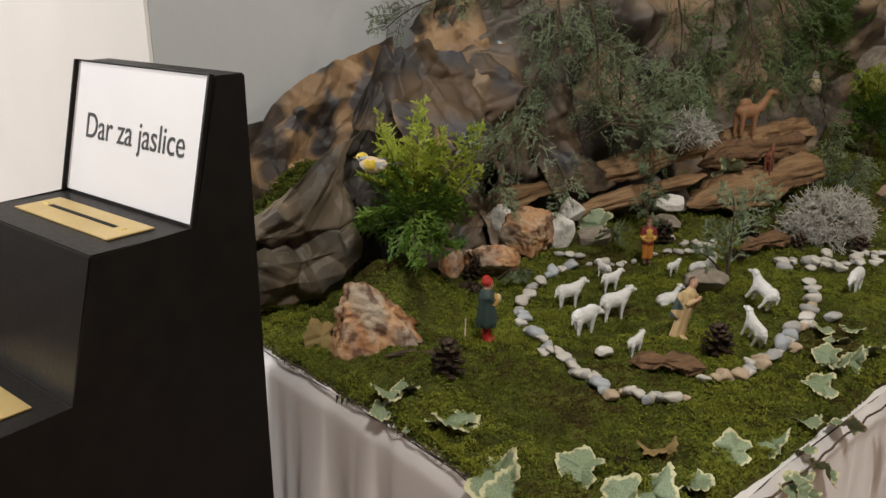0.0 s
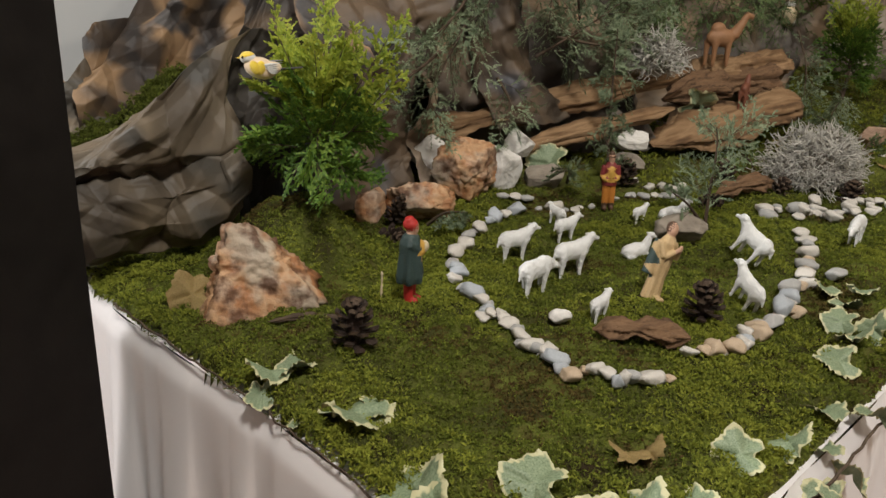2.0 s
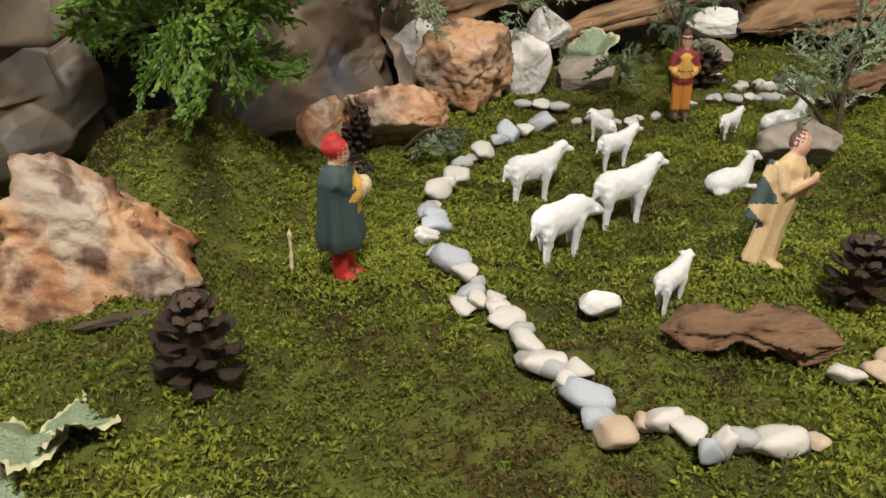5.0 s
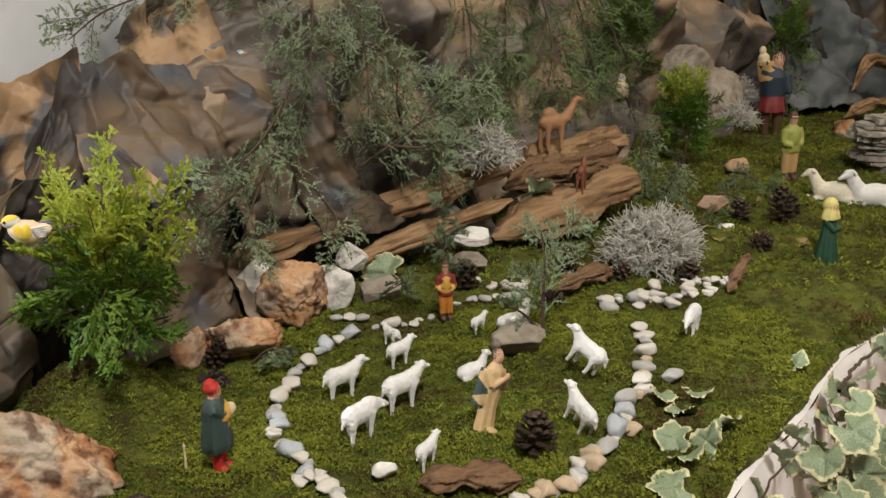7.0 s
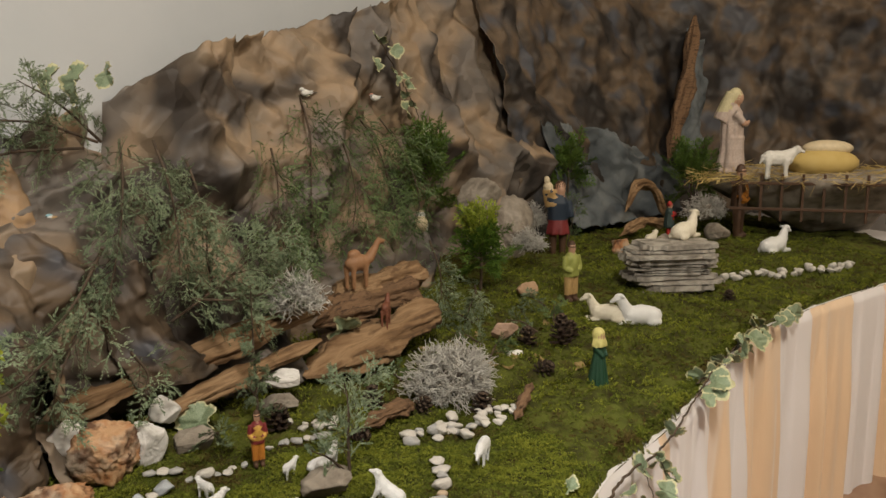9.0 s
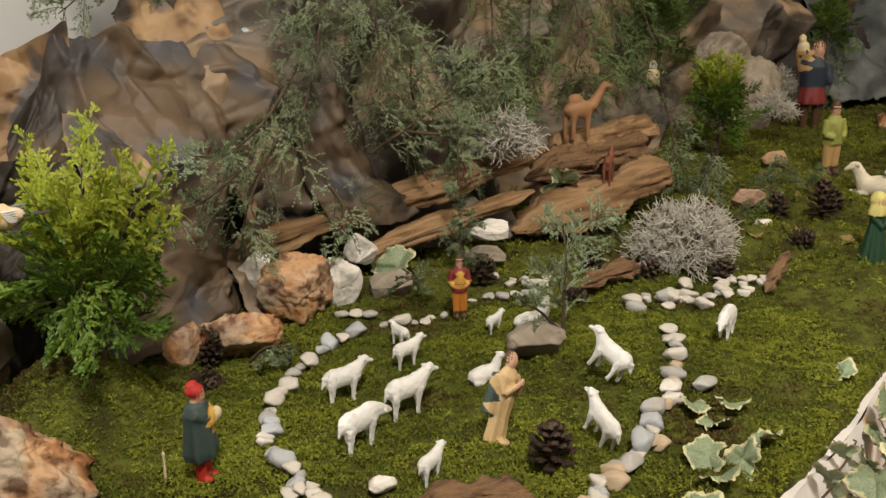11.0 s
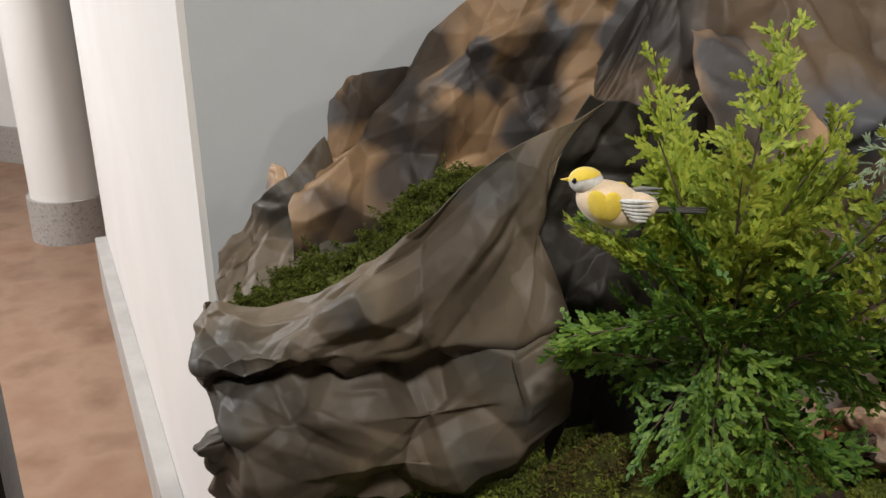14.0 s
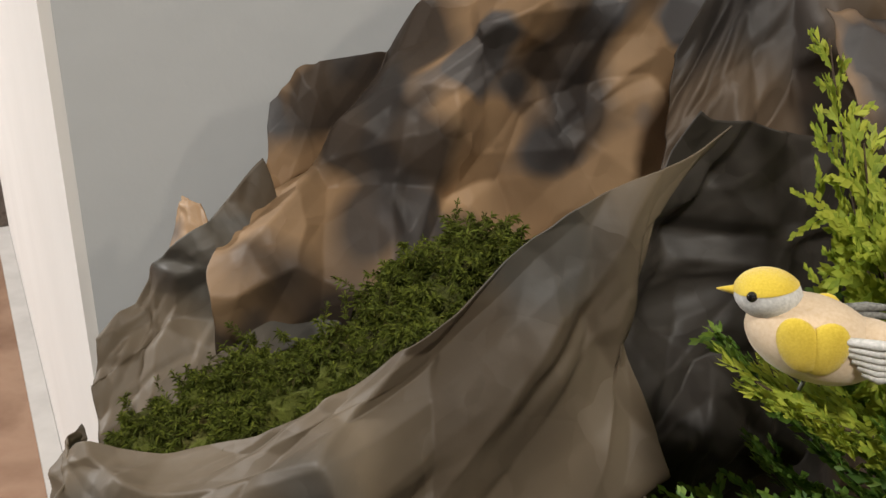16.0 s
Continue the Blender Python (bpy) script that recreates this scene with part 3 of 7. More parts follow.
def moss_fronds():
    r = np.random.RandomState(11)
    p = np.stack([r.uniform(-0.6, 3.4, 300000), r.uniform(0.9, 4.2, 300000)], 1)
    near = (p[:, 0] < 1.15) & (p[:, 1] < 2.1)
    keep = (edge_distance(p) + 0.012 * vnoise(p, 34, 5) > 0.004 - 0.016 * smooth(0.2, 0.05, p[:, 0]) + 0.004 * smooth(0.9, 1.3, p[:, 0])) & (wall_distance(p) > 0.2) & (near | (r.rand(len(p)) < 0.30))
    p = p[keep]
    extra = np.stack([r.uniform(-0.5, 1.1, 185000), r.uniform(0.9, 2.0, 185000)], 1)
    extra = extra[(edge_distance(extra) + 0.012 * vnoise(extra, 34, 5) > 0.004 - 0.016 * smooth(0.2, 0.05, extra[:, 0])) & (wall_distance(extra) > 0.25)]
    p = np.concatenate([p, extra])
    clump = vnoise(p, 60, 3) + 0.6 * vnoise(p, 140, 8)
    p = p[r.rand(len(p)) < smooth(-2.0, 0.2, clump)]
    i = r.randint(0, len(EDGE) - 20, 9000)
    tang = np.gradient(EDGE, axis=0)[i]
    tang /= np.linalg.norm(tang, axis=1, keepdims=True)
    inner = np.stack([-tang[:, 1], tang[:, 0]], 1) * np.where(EDGE[i, 0] > 0.2, r.uniform(0.004, 0.034, 9000), r.uniform(-0.004, 0.02, 9000))[:, None]
    p = np.concatenate([p, EDGE[i] + inner + 0.004 * r.randn(9000, 2)])
    p = p[ground(p) > 0.803]
    z = ground(p) + 0.001
    close = (p[:, 0] < 1.15) & (p[:, 1] < 2.1)
    up = np.array((0, 0, 1.0)) + 0.15 * r.randn(len(p), 3)
    full = np.column_stack([p, z])
    seam = np.sqrt(((p[:, None] - SEAM[None, ::3]) ** 2).sum(2).min(1))
    zone = vnoise(p, 9, 7) + 0.55 * vnoise(p, 27, 9) + 0.40 * vnoise(p, 75, 4) + 0.22 * r.randn(len(p)) + 0.85 * smooth(0.028, 0.006, seam) + 1.3 * smooth(0.055, 0.02, np.hypot(p[:, 0] - 0.352, p[:, 1] - 1.066))
    for name, mat, label, own, tall in (("dry_moss", MOSSBROWN, "patches of dry brown moss", zone > 0.72, 0.9), ("moss_cushions", MOSSLIME, "bright yellow-green moss cushions", zone < -0.30, 1.1),
                                        ("moss_fronds", MOSS, "feathery dark green moss fronds", (zone <= 0.72) & (zone >= -0.30), 1.0)):
        full[own, 2] += 0.004 * (tall > 1)
        v, f = joined([fronds(full[close & own], up[close & own], 12, 0.0054 * tall, 3, 1.45), fronds(full[~close & own], up[~close & own], 13, 0.0115 * tall, 4)])
        tagged(part(name, mesh_of(name, v, f, mat)), label, "moss", kind="stuff")


moss_fronds()


# ---- paper rocks ----
def stretched(ctrl, n):
    """n points on straight pieces between the control points, the joints barely rounded."""
    c = np.asarray(ctrl, float)
    x = np.linspace(0, len(c) - 1 - 1e-6, n)
    out = 0
    for shift in (-0.03, 0, 0.03):
        y = np.clip(x + shift, 0, len(c) - 1 - 1e-6)
        i = y.astype(int)
        t = (y - i).reshape((-1,) + (1,) * (c.ndim - 1))
        out = out + c[i] * (1 - t) + c[i + 1] * t
    return 0.88 * out / 3 + 0.12 * catmull(c, n)


def sheet(name, net, seed, mat, label, size=(0.6, 0.5), amp=(0.016, 0.005), spacing=(0.10, 0.035), res=0.008, world_net=False, stretch=(1.0, 1.4), ragged=0.008, folds=0.9):
    """A crushed sheet of paper over a net of (along, out, height) or world places."""
    net = np.array([[(p if world_net else tuple(at_wall(*p))) for p in row] for row in net], float)
    nu, nv = int(size[0] / res), int(size[1] / res)
    surf = stretched(np.swapaxes(stretched(net, nv), 0, 1), nu)
    U, V = np.meshgrid(np.linspace(0, size[0], nu), np.linspace(0, size[1], nv), indexing="ij")
    run = [np.concatenate([[0], np.cumsum(np.linalg.norm(np.diff(surf, axis=k), axis=2).mean(1 - k))]) for k in (0, 1)]
    U, V = np.meshgrid(run[0], run[1], indexing="ij")
    size = (run[0][-1], run[1][-1])
    uv = np.stack([U.ravel(), V.ravel()], 1)
    du, dv = np.gradient(surf, axis=0), np.gradient(surf, axis=1)
    nrm = np.cross(du, dv)
    nrm /= np.linalg.norm(nrm, axis=2, keepdims=True) + 1e-9
    h = amp[0] * creases(uv, spacing[0], seed, stretch) + 1.3 * amp[1] * creases(uv, spacing[1], seed + 1)
    h = h + fold_lines(uv, size, int(1.5 * folds * size[0] * size[1] / spacing[1] ** 2), 0.20 * spacing[1], 0.085 * spacing[1], seed + 2)
    h = h + 0.055 * spacing[1] * creases(uv, 0.42 * spacing[1], seed + 3) * smooth(-0.5, 0.8, vnoise(uv, 1.1 / spacing[1], seed))
    v = surf.reshape(-1, 3) + nrm.reshape(-1, 3) * h[:, None]
    rim = np.minimum(np.minimum(U, size[0] - U), np.minimum(V, size[1] - V)).ravel()
    v += (smooth(0.03, 0, rim) * ragged * vnoise(uv, 90, seed + 9))[:, None] * np.array((0.3, 0.3, 1))
    i = np.arange(nu * nv).reshape(nu, nv)
    f = np.stack([i[:-1, :-1], i[1:, :-1], i[1:, 1:], i[:-1, 1:]], -1).reshape(-1, 4)
    ob = part(name, mesh_of(name, v, f, mat))
    sol = ob.modifiers.new("thickness", "SOLIDIFY")
    sol.thickness, sol.offset = 0.0008, 0
    return tagged(ob, label, "paper rock", "crumpled paper rocks")


PN = "paper_rock"
# front fold that forms a pocket; rows run from the foot over a sharp ledge to the brim
brim = [(-0.500, 1.625, 0.985), (-0.473, 1.570, 1.017), (-0.404, 1.575, 1.022), (-0.325, 1.582, 1.063), (-0.267, 1.608, 1.110), (-0.235, 1.637, 1.145), (-0.195, 1.672, 1.171), (-0.158, 1.705, 1.188)]
ledge = [(-0.495, 1.605, 0.960), (-0.440, 1.528, 0.988), (-0.396, 1.519, 0.997), (-0.351, 1.543, 1.006), (-0.290, 1.578, 1.004), (-0.261, 1.594, 1.007), (-0.201, 1.627, 1.010), (-0.166, 1.645, 1.028)]
fringe = [(-0.201, 1.652, 1.105), (-0.186, 1.676, 1.155)]
hem = (0.82, 0.855, 0.855, 0.848, 0.846, 0.848, 0.865, 0.90)


def stepped(row, out, heights):
    """A row moved out of the fold by out metres, at the heights given."""
    return [(x + 0.48 * out, y - 0.875 * out, z) for (x, y, _), z in zip(row, heights)]


def between(row, other, t, out=0.0):
    return [tuple(Vector(p).lerp(Vector(q), t) + Vector((0.48, -0.875, 0)) * out) for p, q in zip(row, other)]


ledge_z = [p[2] for p in ledge]
pocket = [stepped(ledge, -0.006, hem), stepped(ledge, 0.024, [lerp(a, z, 0.35) for a, z in zip(hem, ledge_z)]), stepped(ledge, 0.018, [lerp(a, z, 0.66) for a, z in zip(hem, ledge_z)]),
          stepped(ledge, -0.020, [z - 0.020 for z in ledge_z]), stepped(ledge, 0.008, ledge_z), between(ledge, brim, 0.45, 0.005), between(ledge, brim, 0.8, 0.0), brim]
pocket[5][-1], pocket[6][-1] = fringe
sheet(PN, pocket, 21, PAPER_FRONT, "dark grey-brown crumpled paper fold forming a rock pocket", (0.50, 0.42), (0.010, 0.0170), (0.16, 0.072), 0.0019, True, (1.0, 1.0), 0.003)
# light curl of paper standing off the fold
sheet(PN, [[(-0.383, 1.528, 0.936), (-0.400, 1.512, 0.932), (-0.405, 1.530, 0.905)],
           [(-0.398, 1.515, 0.945), (-0.428, 1.495, 0.926), (-0.422, 1.515, 0.900)],
           [(-0.425, 1.530, 0.935), (-0.447, 1.512, 0.915), (-0.440, 1.535, 0.895)]],
      25, PAPER_FRONT, "small pale curl of paper standing off the rock fold", (0.05, 0.05), (0.002, 0.0008), (0.03, 0.012), 0.002, True, ragged=0.001)
# sheet that carries on behind the pinched edge, its shade painted near-black
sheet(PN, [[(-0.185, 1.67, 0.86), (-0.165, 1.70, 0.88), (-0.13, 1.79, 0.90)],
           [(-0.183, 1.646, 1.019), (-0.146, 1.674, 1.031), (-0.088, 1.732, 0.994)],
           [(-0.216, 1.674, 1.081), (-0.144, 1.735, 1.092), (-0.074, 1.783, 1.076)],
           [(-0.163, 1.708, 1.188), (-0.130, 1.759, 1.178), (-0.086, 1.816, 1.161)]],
      23, PAPER_SHADED, "crumpled paper behind the pinched fold, its shade coloured in near-black", (0.22, 0.36), (0.020, 0.0085), (0.09, 0.045), 0.0024, True, ragged=0.003)
# brown sheet behind the pocket
sheet(PN, [[(0.06, 0.20, 0.98), (0.14, 0.20, 1.00), (0.25, 0.19, 1.02), (0.38, 0.20, 1.02), (0.50, 0.24, 1.02)],
           [(0.055, 0.15, 1.07), (0.14, 0.15, 1.08), (0.26, 0.13, 1.12), (0.38, 0.15, 1.14), (0.50, 0.21, 1.16)],
           [(0.10, 0.10, 1.12), (0.15, 0.10, 1.14), (0.26, 0.09, 1.19), (0.38, 0.12, 1.24), (0.49, 0.17, 1.26)],
           [(0.125, 0.06, 1.155), (0.17, 0.06, 1.185), (0.28, 0.07, 1.25), (0.39, 0.10, 1.31), (0.50, 0.15, 1.345)]],
      31, PAPER_BACK, "brown kraft paper crumpled into a rock face with blue-grey paint", (0.50, 0.40), (0.034, 0.0230), (0.15, 0.080), 0.0021, ragged=0.004)
# left flap closing the pocket against the wall
sheet(PN, [[(-0.475, 1.60, 0.985), (-0.43, 1.64, 1.01), (-0.395, 1.67, 1.03), (-0.36, 1.72, 1.04)],
           [(-0.50, 1.625, 1.015), (-0.465, 1.66, 1.045), (-0.43, 1.69, 1.06), (-0.40, 1.74, 1.07)],
           [(-0.505, 1.65, 1.03), (-0.485, 1.68, 1.065), (-0.455, 1.695, 1.095), (-0.435, 1.74, 1.13)]],
      33, PAPER_FRONT, "folded corner of grey-brown crumpled paper", (0.18, 0.12), (0.016, 0.006), (0.08, 0.035), 0.0022, True, ragged=0.003)
# small turned-up corner against the wall
sheet(PN, [[(-0.486, 1.698, 1.063), (-0.471, 1.701, 1.072), (-0.447, 1.697, 1.085)],
           [(-0.489, 1.715, 1.079), (-0.472, 1.708, 1.091), (-0.457, 1.708, 1.092)],
           [(-0.494, 1.733, 1.098), (-0.482, 1.722, 1.103), (-0.471, 1.719, 1.102)]],
      37, PAPER_BACK, "small turned-up corner of brown kraft paper", (0.035, 0.045), (0.002, 0.0008), (0.03, 0.012), 0.0015, True, ragged=0.001)
# dark sheet
sheet(PN, [[(0.28, 0.38, 0.86), (0.36, 0.38, 0.86), (0.52, 0.345, 0.86), (0.68, 0.335, 0.87), (0.84, 0.33, 0.87)],
           [(0.29, 0.30, 1.00), (0.38, 0.33, 1.02), (0.52, 0.315, 1.02), (0.68, 0.31, 1.03), (0.82, 0.30, 1.04)],
           [(0.31, 0.25, 1.10), (0.41, 0.26, 1.18), (0.53, 0.28, 1.19), (0.68, 0.28, 1.18), (0.82, 0.27, 1.18)],
           [(0.35, 0.20, 1.20), (0.45, 0.18, 1.33), (0.54, 0.20, 1.335), (0.66, 0.23, 1.32), (0.80, 0.23, 1.30)]],
      41, PAPER_DARK, "dark sprayed crumpled paper rock face", (0.70, 0.52), (0.050, 0.0130), (0.14, 0.060), 0.0036, ragged=0.005)
# torn brown flap beside the thuja
sheet(PN, [[(0.37, 0.37, 1.14), (0.43, 0.40, 1.13), (0.48, 0.40, 1.13)],
           [(0.38, 0.31, 1.20), (0.43, 0.33, 1.20), (0.465, 0.36, 1.17)],
           [(0.41, 0.26, 1.235), (0.435, 0.27, 1.23), (0.455, 0.30, 1.21)]],
      43, PAPER_BACK, "torn curling flap of brown kraft paper", (0.12, 0.13), (0.006, 0.002), (0.06, 0.02), 0.004, ragged=0.003)
# folded-over dark paper by the white stones
sheet(PN, [[(-0.03, 1.80, 0.87), (0.03, 1.84, 0.88), (0.09, 1.90, 0.90)],
           [(-0.02, 1.83, 0.94), (0.04, 1.88, 0.93), (0.10, 1.92, 0.925)],
           [(0.00, 1.92, 0.97), (0.05, 1.97, 0.96), (0.09, 1.98, 0.94)]],
      45, PAPER_DARK, "dark paper fold lying over the stones", (0.18, 0.16), (0.007, 0.002), (0.06, 0.02), 0.004, True, ragged=0.003)
# main mountain
sheet(PN, [[(0.62, 0.34, 0.84), (0.95, 0.38, 0.84), (1.4, 0.42, 0.84), (2.0, 0.36, 0.85), (2.7, 0.36, 0.85), (3.4, 0.38, 0.85)],
           [(0.64, 0.30, 1.06), (0.95, 0.32, 1.06), (1.4, 0.34, 1.08), (2.0, 0.30, 1.10), (2.7, 0.30, 1.10), (3.4, 0.34, 1.15)],
           [(0.66, 0.18, 1.26), (0.95, 0.26, 1.28), (1.4, 0.27, 1.32), (2.0, 0.24, 1.36), (2.7, 0.22, 1.40), (3.4, 0.26, 1.50)],
           [(0.68, 0.08, 1.42), (0.95, 0.12, 1.545), (1.4, 0.13, 1.68), (2.0, 0.14, 1.80), (2.7, 0.14, 1.95), (3.4, 0.16, 2.2)]],
      51, PAPER_MOUNT, "tall crumpled brown and grey paper mountain against the wall", (2.9, 1.0), (0.120, 0.036), (0.24, 0.10), 0.0075)
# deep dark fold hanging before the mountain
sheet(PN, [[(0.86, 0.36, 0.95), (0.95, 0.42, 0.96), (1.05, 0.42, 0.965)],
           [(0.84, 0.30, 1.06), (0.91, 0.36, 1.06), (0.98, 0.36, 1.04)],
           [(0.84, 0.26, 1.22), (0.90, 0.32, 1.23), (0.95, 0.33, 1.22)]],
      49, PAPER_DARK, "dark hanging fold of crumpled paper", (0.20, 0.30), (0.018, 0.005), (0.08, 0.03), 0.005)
# narrow spur before the mountain's left end
sheet(PN, [[(0.60, 0.20, 1.20), (0.68, 0.24, 1.20), (0.78, 0.26, 1.21)],
           [(0.60, 0.14, 1.31), (0.68, 0.17, 1.33), (0.78, 0.20, 1.34)],
           [(0.63, 0.07, 1.37), (0.70, 0.08, 1.44), (0.80, 0.10, 1.50)]],
      47, PAPER_BACK, "brown crumpled paper spur below the summit", (0.22, 0.30), (0.010, 0.004), (0.07, 0.03), 0.005)
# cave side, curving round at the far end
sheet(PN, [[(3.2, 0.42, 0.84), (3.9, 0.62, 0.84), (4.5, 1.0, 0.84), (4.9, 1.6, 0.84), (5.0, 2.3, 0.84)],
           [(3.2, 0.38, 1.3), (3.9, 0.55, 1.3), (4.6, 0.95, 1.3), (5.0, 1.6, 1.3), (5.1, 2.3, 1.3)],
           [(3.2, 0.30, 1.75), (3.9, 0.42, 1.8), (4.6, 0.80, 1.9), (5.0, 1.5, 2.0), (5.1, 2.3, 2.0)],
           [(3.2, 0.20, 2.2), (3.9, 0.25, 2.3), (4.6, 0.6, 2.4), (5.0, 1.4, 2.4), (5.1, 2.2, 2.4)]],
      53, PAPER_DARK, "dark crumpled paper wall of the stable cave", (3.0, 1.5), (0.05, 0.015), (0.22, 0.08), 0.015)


def pocket_moss():
    """Moss that fills the paper pocket, sloping up towards its back."""
    r = np.random.RandomState(5)
    net = np.array([[(-0.47, 1.600, 0.998), (-0.402, 1.592, 1.018), (-0.322, 1.602, 1.058), (-0.266, 1.630, 1.103), (-0.236, 1.660, 1.128)],
                    [(-0.45, 1.645, 1.015), (-0.398, 1.626, 1.036), (-0.334, 1.640, 1.074), (-0.290, 1.662, 1.113), (-0.260, 1.682, 1.130)],
                    [(-0.41, 1.70, 1.02), (-0.415, 1.661, 1.032), (-0.350, 1.672, 1.064), (-0.313, 1.691, 1.108), (-0.278, 1.707, 1.122)]])
    surf = catmull(np.swapaxes(catmull(net, 30), 0, 1), 70)
    q = surf.reshape(-1, 3)[:, :2]
    surf = surf - np.array((0, 0, 0.009)) + 0.002 * r.randn(*surf.shape)
    surf[..., 2] += (0.007 * vnoise(q, 70, 3) + 0.004 * vnoise(q, 160, 6)).reshape(70, 30)
    i = np.arange(2100).reshape(70, 30)
    flat = surf.reshape(-1, 3)
    bed = tagged(part("moss_pocket", mesh_of("moss_pocket", flat, np.stack([i[:-1, :-1], i[1:, :-1], i[1:, 1:], i[:-1, 1:]], -1).reshape(-1, 4), MOSSBED)), "strip of dark green moss in a paper pocket", "moss", kind="stuff")
    tufts = []
    for n in range(850):
        k = r.randint(0, 2100)
        if vnoise(flat[k:k + 1, :2], 120, 2)[0] < -0.55:
            continue
        way = unit(np.array((0, -0.25, 0.55)) + 0.75 * r.randn(3))
        bend = unit(r.randn(3) + np.array((0, 0, -0.6)))
        t = np.linspace(0, 1, 9)[:, None]
        ln = r.uniform(0.007, 0.017)
        line = flat[k] + 0.003 * r.randn(3) + ln * (t * way + 0.45 * t**2 * bend)
        lean = np.repeat(way[None], 9, 0) + 0.9 * t * bend
        tufts.append(fronds(line, lean / np.linalg.norm(lean, axis=1, keepdims=True), n, 0.0042, 9))
    v, f = joined(tufts)
    part("fronds", mesh_of("pocket_fronds", v, f, MOSSDARK), None, bed)


pocket_moss()


# ---- stones ----
def stone_mesh(name, dims, seed, mat, cuts=14, rough=0.05, level=4, tops=()):
    """An angular stone: a ball cut by planes, with an uneven skin. Its foot is at z = 0."""
    r = np.random.RandomState(seed)
    bm = bmesh.new()
    bmesh.ops.create_icosphere(bm, subdivisions=level, radius=1)
    v = np.array([x.co[:] for x in bm.verts])
    n = r.randn(cuts, 3)
    n /= np.linalg.norm(n, axis=1, keepdims=True)
    h = r.uniform(0.62, 0.95, cuts)
    for a, d in tops:
        n, h = np.vstack([n, np.array(a) / np.linalg.norm(a)]), np.append(h, d)
    scale = 1 / np.maximum((v @ n.T / h).max(1), 0.8)
    w = np.array([noise.fractal(Vector(x) * 2.2 + Vector((seed, 0, 0)), 0.9, 2.0, 5) for x in v])
    fine = np.array([noise.fractal(Vector(x) * 6 + Vector((0, seed, 0)), 0.6, 2.1, 7) for x in v])
    v = v * (scale * (1 + rough * w + rough * 0.8 * fine))[:, None]
    v = (v - (v.min(0) + v.max(0)) / 2) / (v.max(0) - v.min(0)) * np.array(dims)
    v[:, 2] += dims[2] / 2
    for x, c in zip(bm.verts, v):
        x.co = c
    me = bpy.data.meshes.new(name)
    bm.to_mesh(me)
    bm.free()
    me.polygons.foreach_set("use_smooth", np.full(len(me.polygons), True))
    me.materials.append(mat)
    return me


def stone(name, x, y, dims, turn, seed, mat, label, sink=0.12, z=None, tilt=0, tops=(), cuts=14, rough=0.05, category="stone"):
    ob = part(name, stone_mesh(name, dims, seed, mat, cuts, rough, 5 if dims[0] > 0.06 else 4, tops))
    ob.matrix_world = pose(x, y, (ground_z(x, y) if z is None else z) - sink * dims[2], tilt, 0, turn)
    return tagged(ob, label, category)


stone("rock", -0.115, 1.438, (0.186, 0.120, 0.168), 10, 4, ORANGEROCK, "large rough orange and cream quartz rock on the moss", 0.30, tops=(((0.85, -0.15, 0.62), 0.44), ((-1, -0.1, 0.25), 0.55), ((0.1, -0.1, 1.0), 0.80), ((0.1, -1, 0.45), 0.5), ((0.1, 1, 0.5), 0.5)), cuts=6, rough=0.13, category="rock")
stone("rock", 0.205, 1.915, (0.125, 0.085, 0.122), -12, 7, ORANGEROCK, "angular orange rock with a pale crust", 0.05, cuts=9, rough=0.10, category="rock")
stone("rock", 0.120, 1.805, (0.135, 0.08, 0.092), 8, 9, ORANGEROCK, "low orange and cream rock beside a pine cone", 0.1, cuts=8, rough=0.11, category="rock")
stone("rock", 0.024, 1.815, (0.075, 0.06, 0.075), 40, 10, ORANGEROCK, "small brownish orange rock", 0.1, category="rock")
stone("rock", 0.0, 1.90, (0.09, 0.06, 0.065), 10, 33, GREYSTONE, "brown stone under the paper fold", 0.1, category="rock")
for k, (x, y, z, dims, turn) in enumerate(((0.065, 1.985, 0.925, (0.085, 0.06, 0.06), 30), (0.135, 1.985, 0.880, (0.095, 0.06, 0.075), 12), (0.325, 2.03, 0.900, (0.066, 0.05, 0.062), 25), (0.290, 1.945, 0.848, (0.066, 0.055, 0.095), 8), (0.600, 2.21, 0.878, (0.095, 0.06, 0.050), -6))):
    stone("white_stone", x, y, dims, turn, 40 + k, WHITESTONE, "rough white limestone piece among rocks", 0, z)
stone("stone", 0.375, 2.00, (0.085, 0.05, 0.06), 15, 51, GREYSTONE, "dull brown-grey stone behind the ring", 0.1)
stone("stone", 0.585, 2.15, (0.085, 0.06, 0.05), 5, 52, GREYSTONE, "brown stone under a white stone", 0.1)
stone("stone", 0.585, 1.73, (0.125, 0.085, 0.060), 20, 53, GREYSTONE, "flat grey-brown stone in the sheepfold", 0.1)
stone("stone", 1.31, 2.42, (0.085, 0.06, 0.062), -10, 54, paint("pinkish_stone", (0.46, 0.31, 0.22), 0.8), "pinkish tan stone near the lichen", 0.1)
stone("white_stone", 1.25, 2.25, (0.055, 0.04, 0.022), 0, 55, WHITESTONE, "small flat white stone on moss", 0.1)
stone("stone", 1.62, 2.86, (0.09, 0.07, 0.06), 0, 56, paint("orange_stone", (0.46, 0.30, 0.18), 0.8), "small orange-tan stone on moss", 0.1)
stone("white_stone", 0.306, 1.385, (0.036, 0.027, 0.024), 10, 57, WHITESTONE, "small pale stone in the sheepfold", 0.15)
p = at_wall(2.95, 0.46, 0.86)
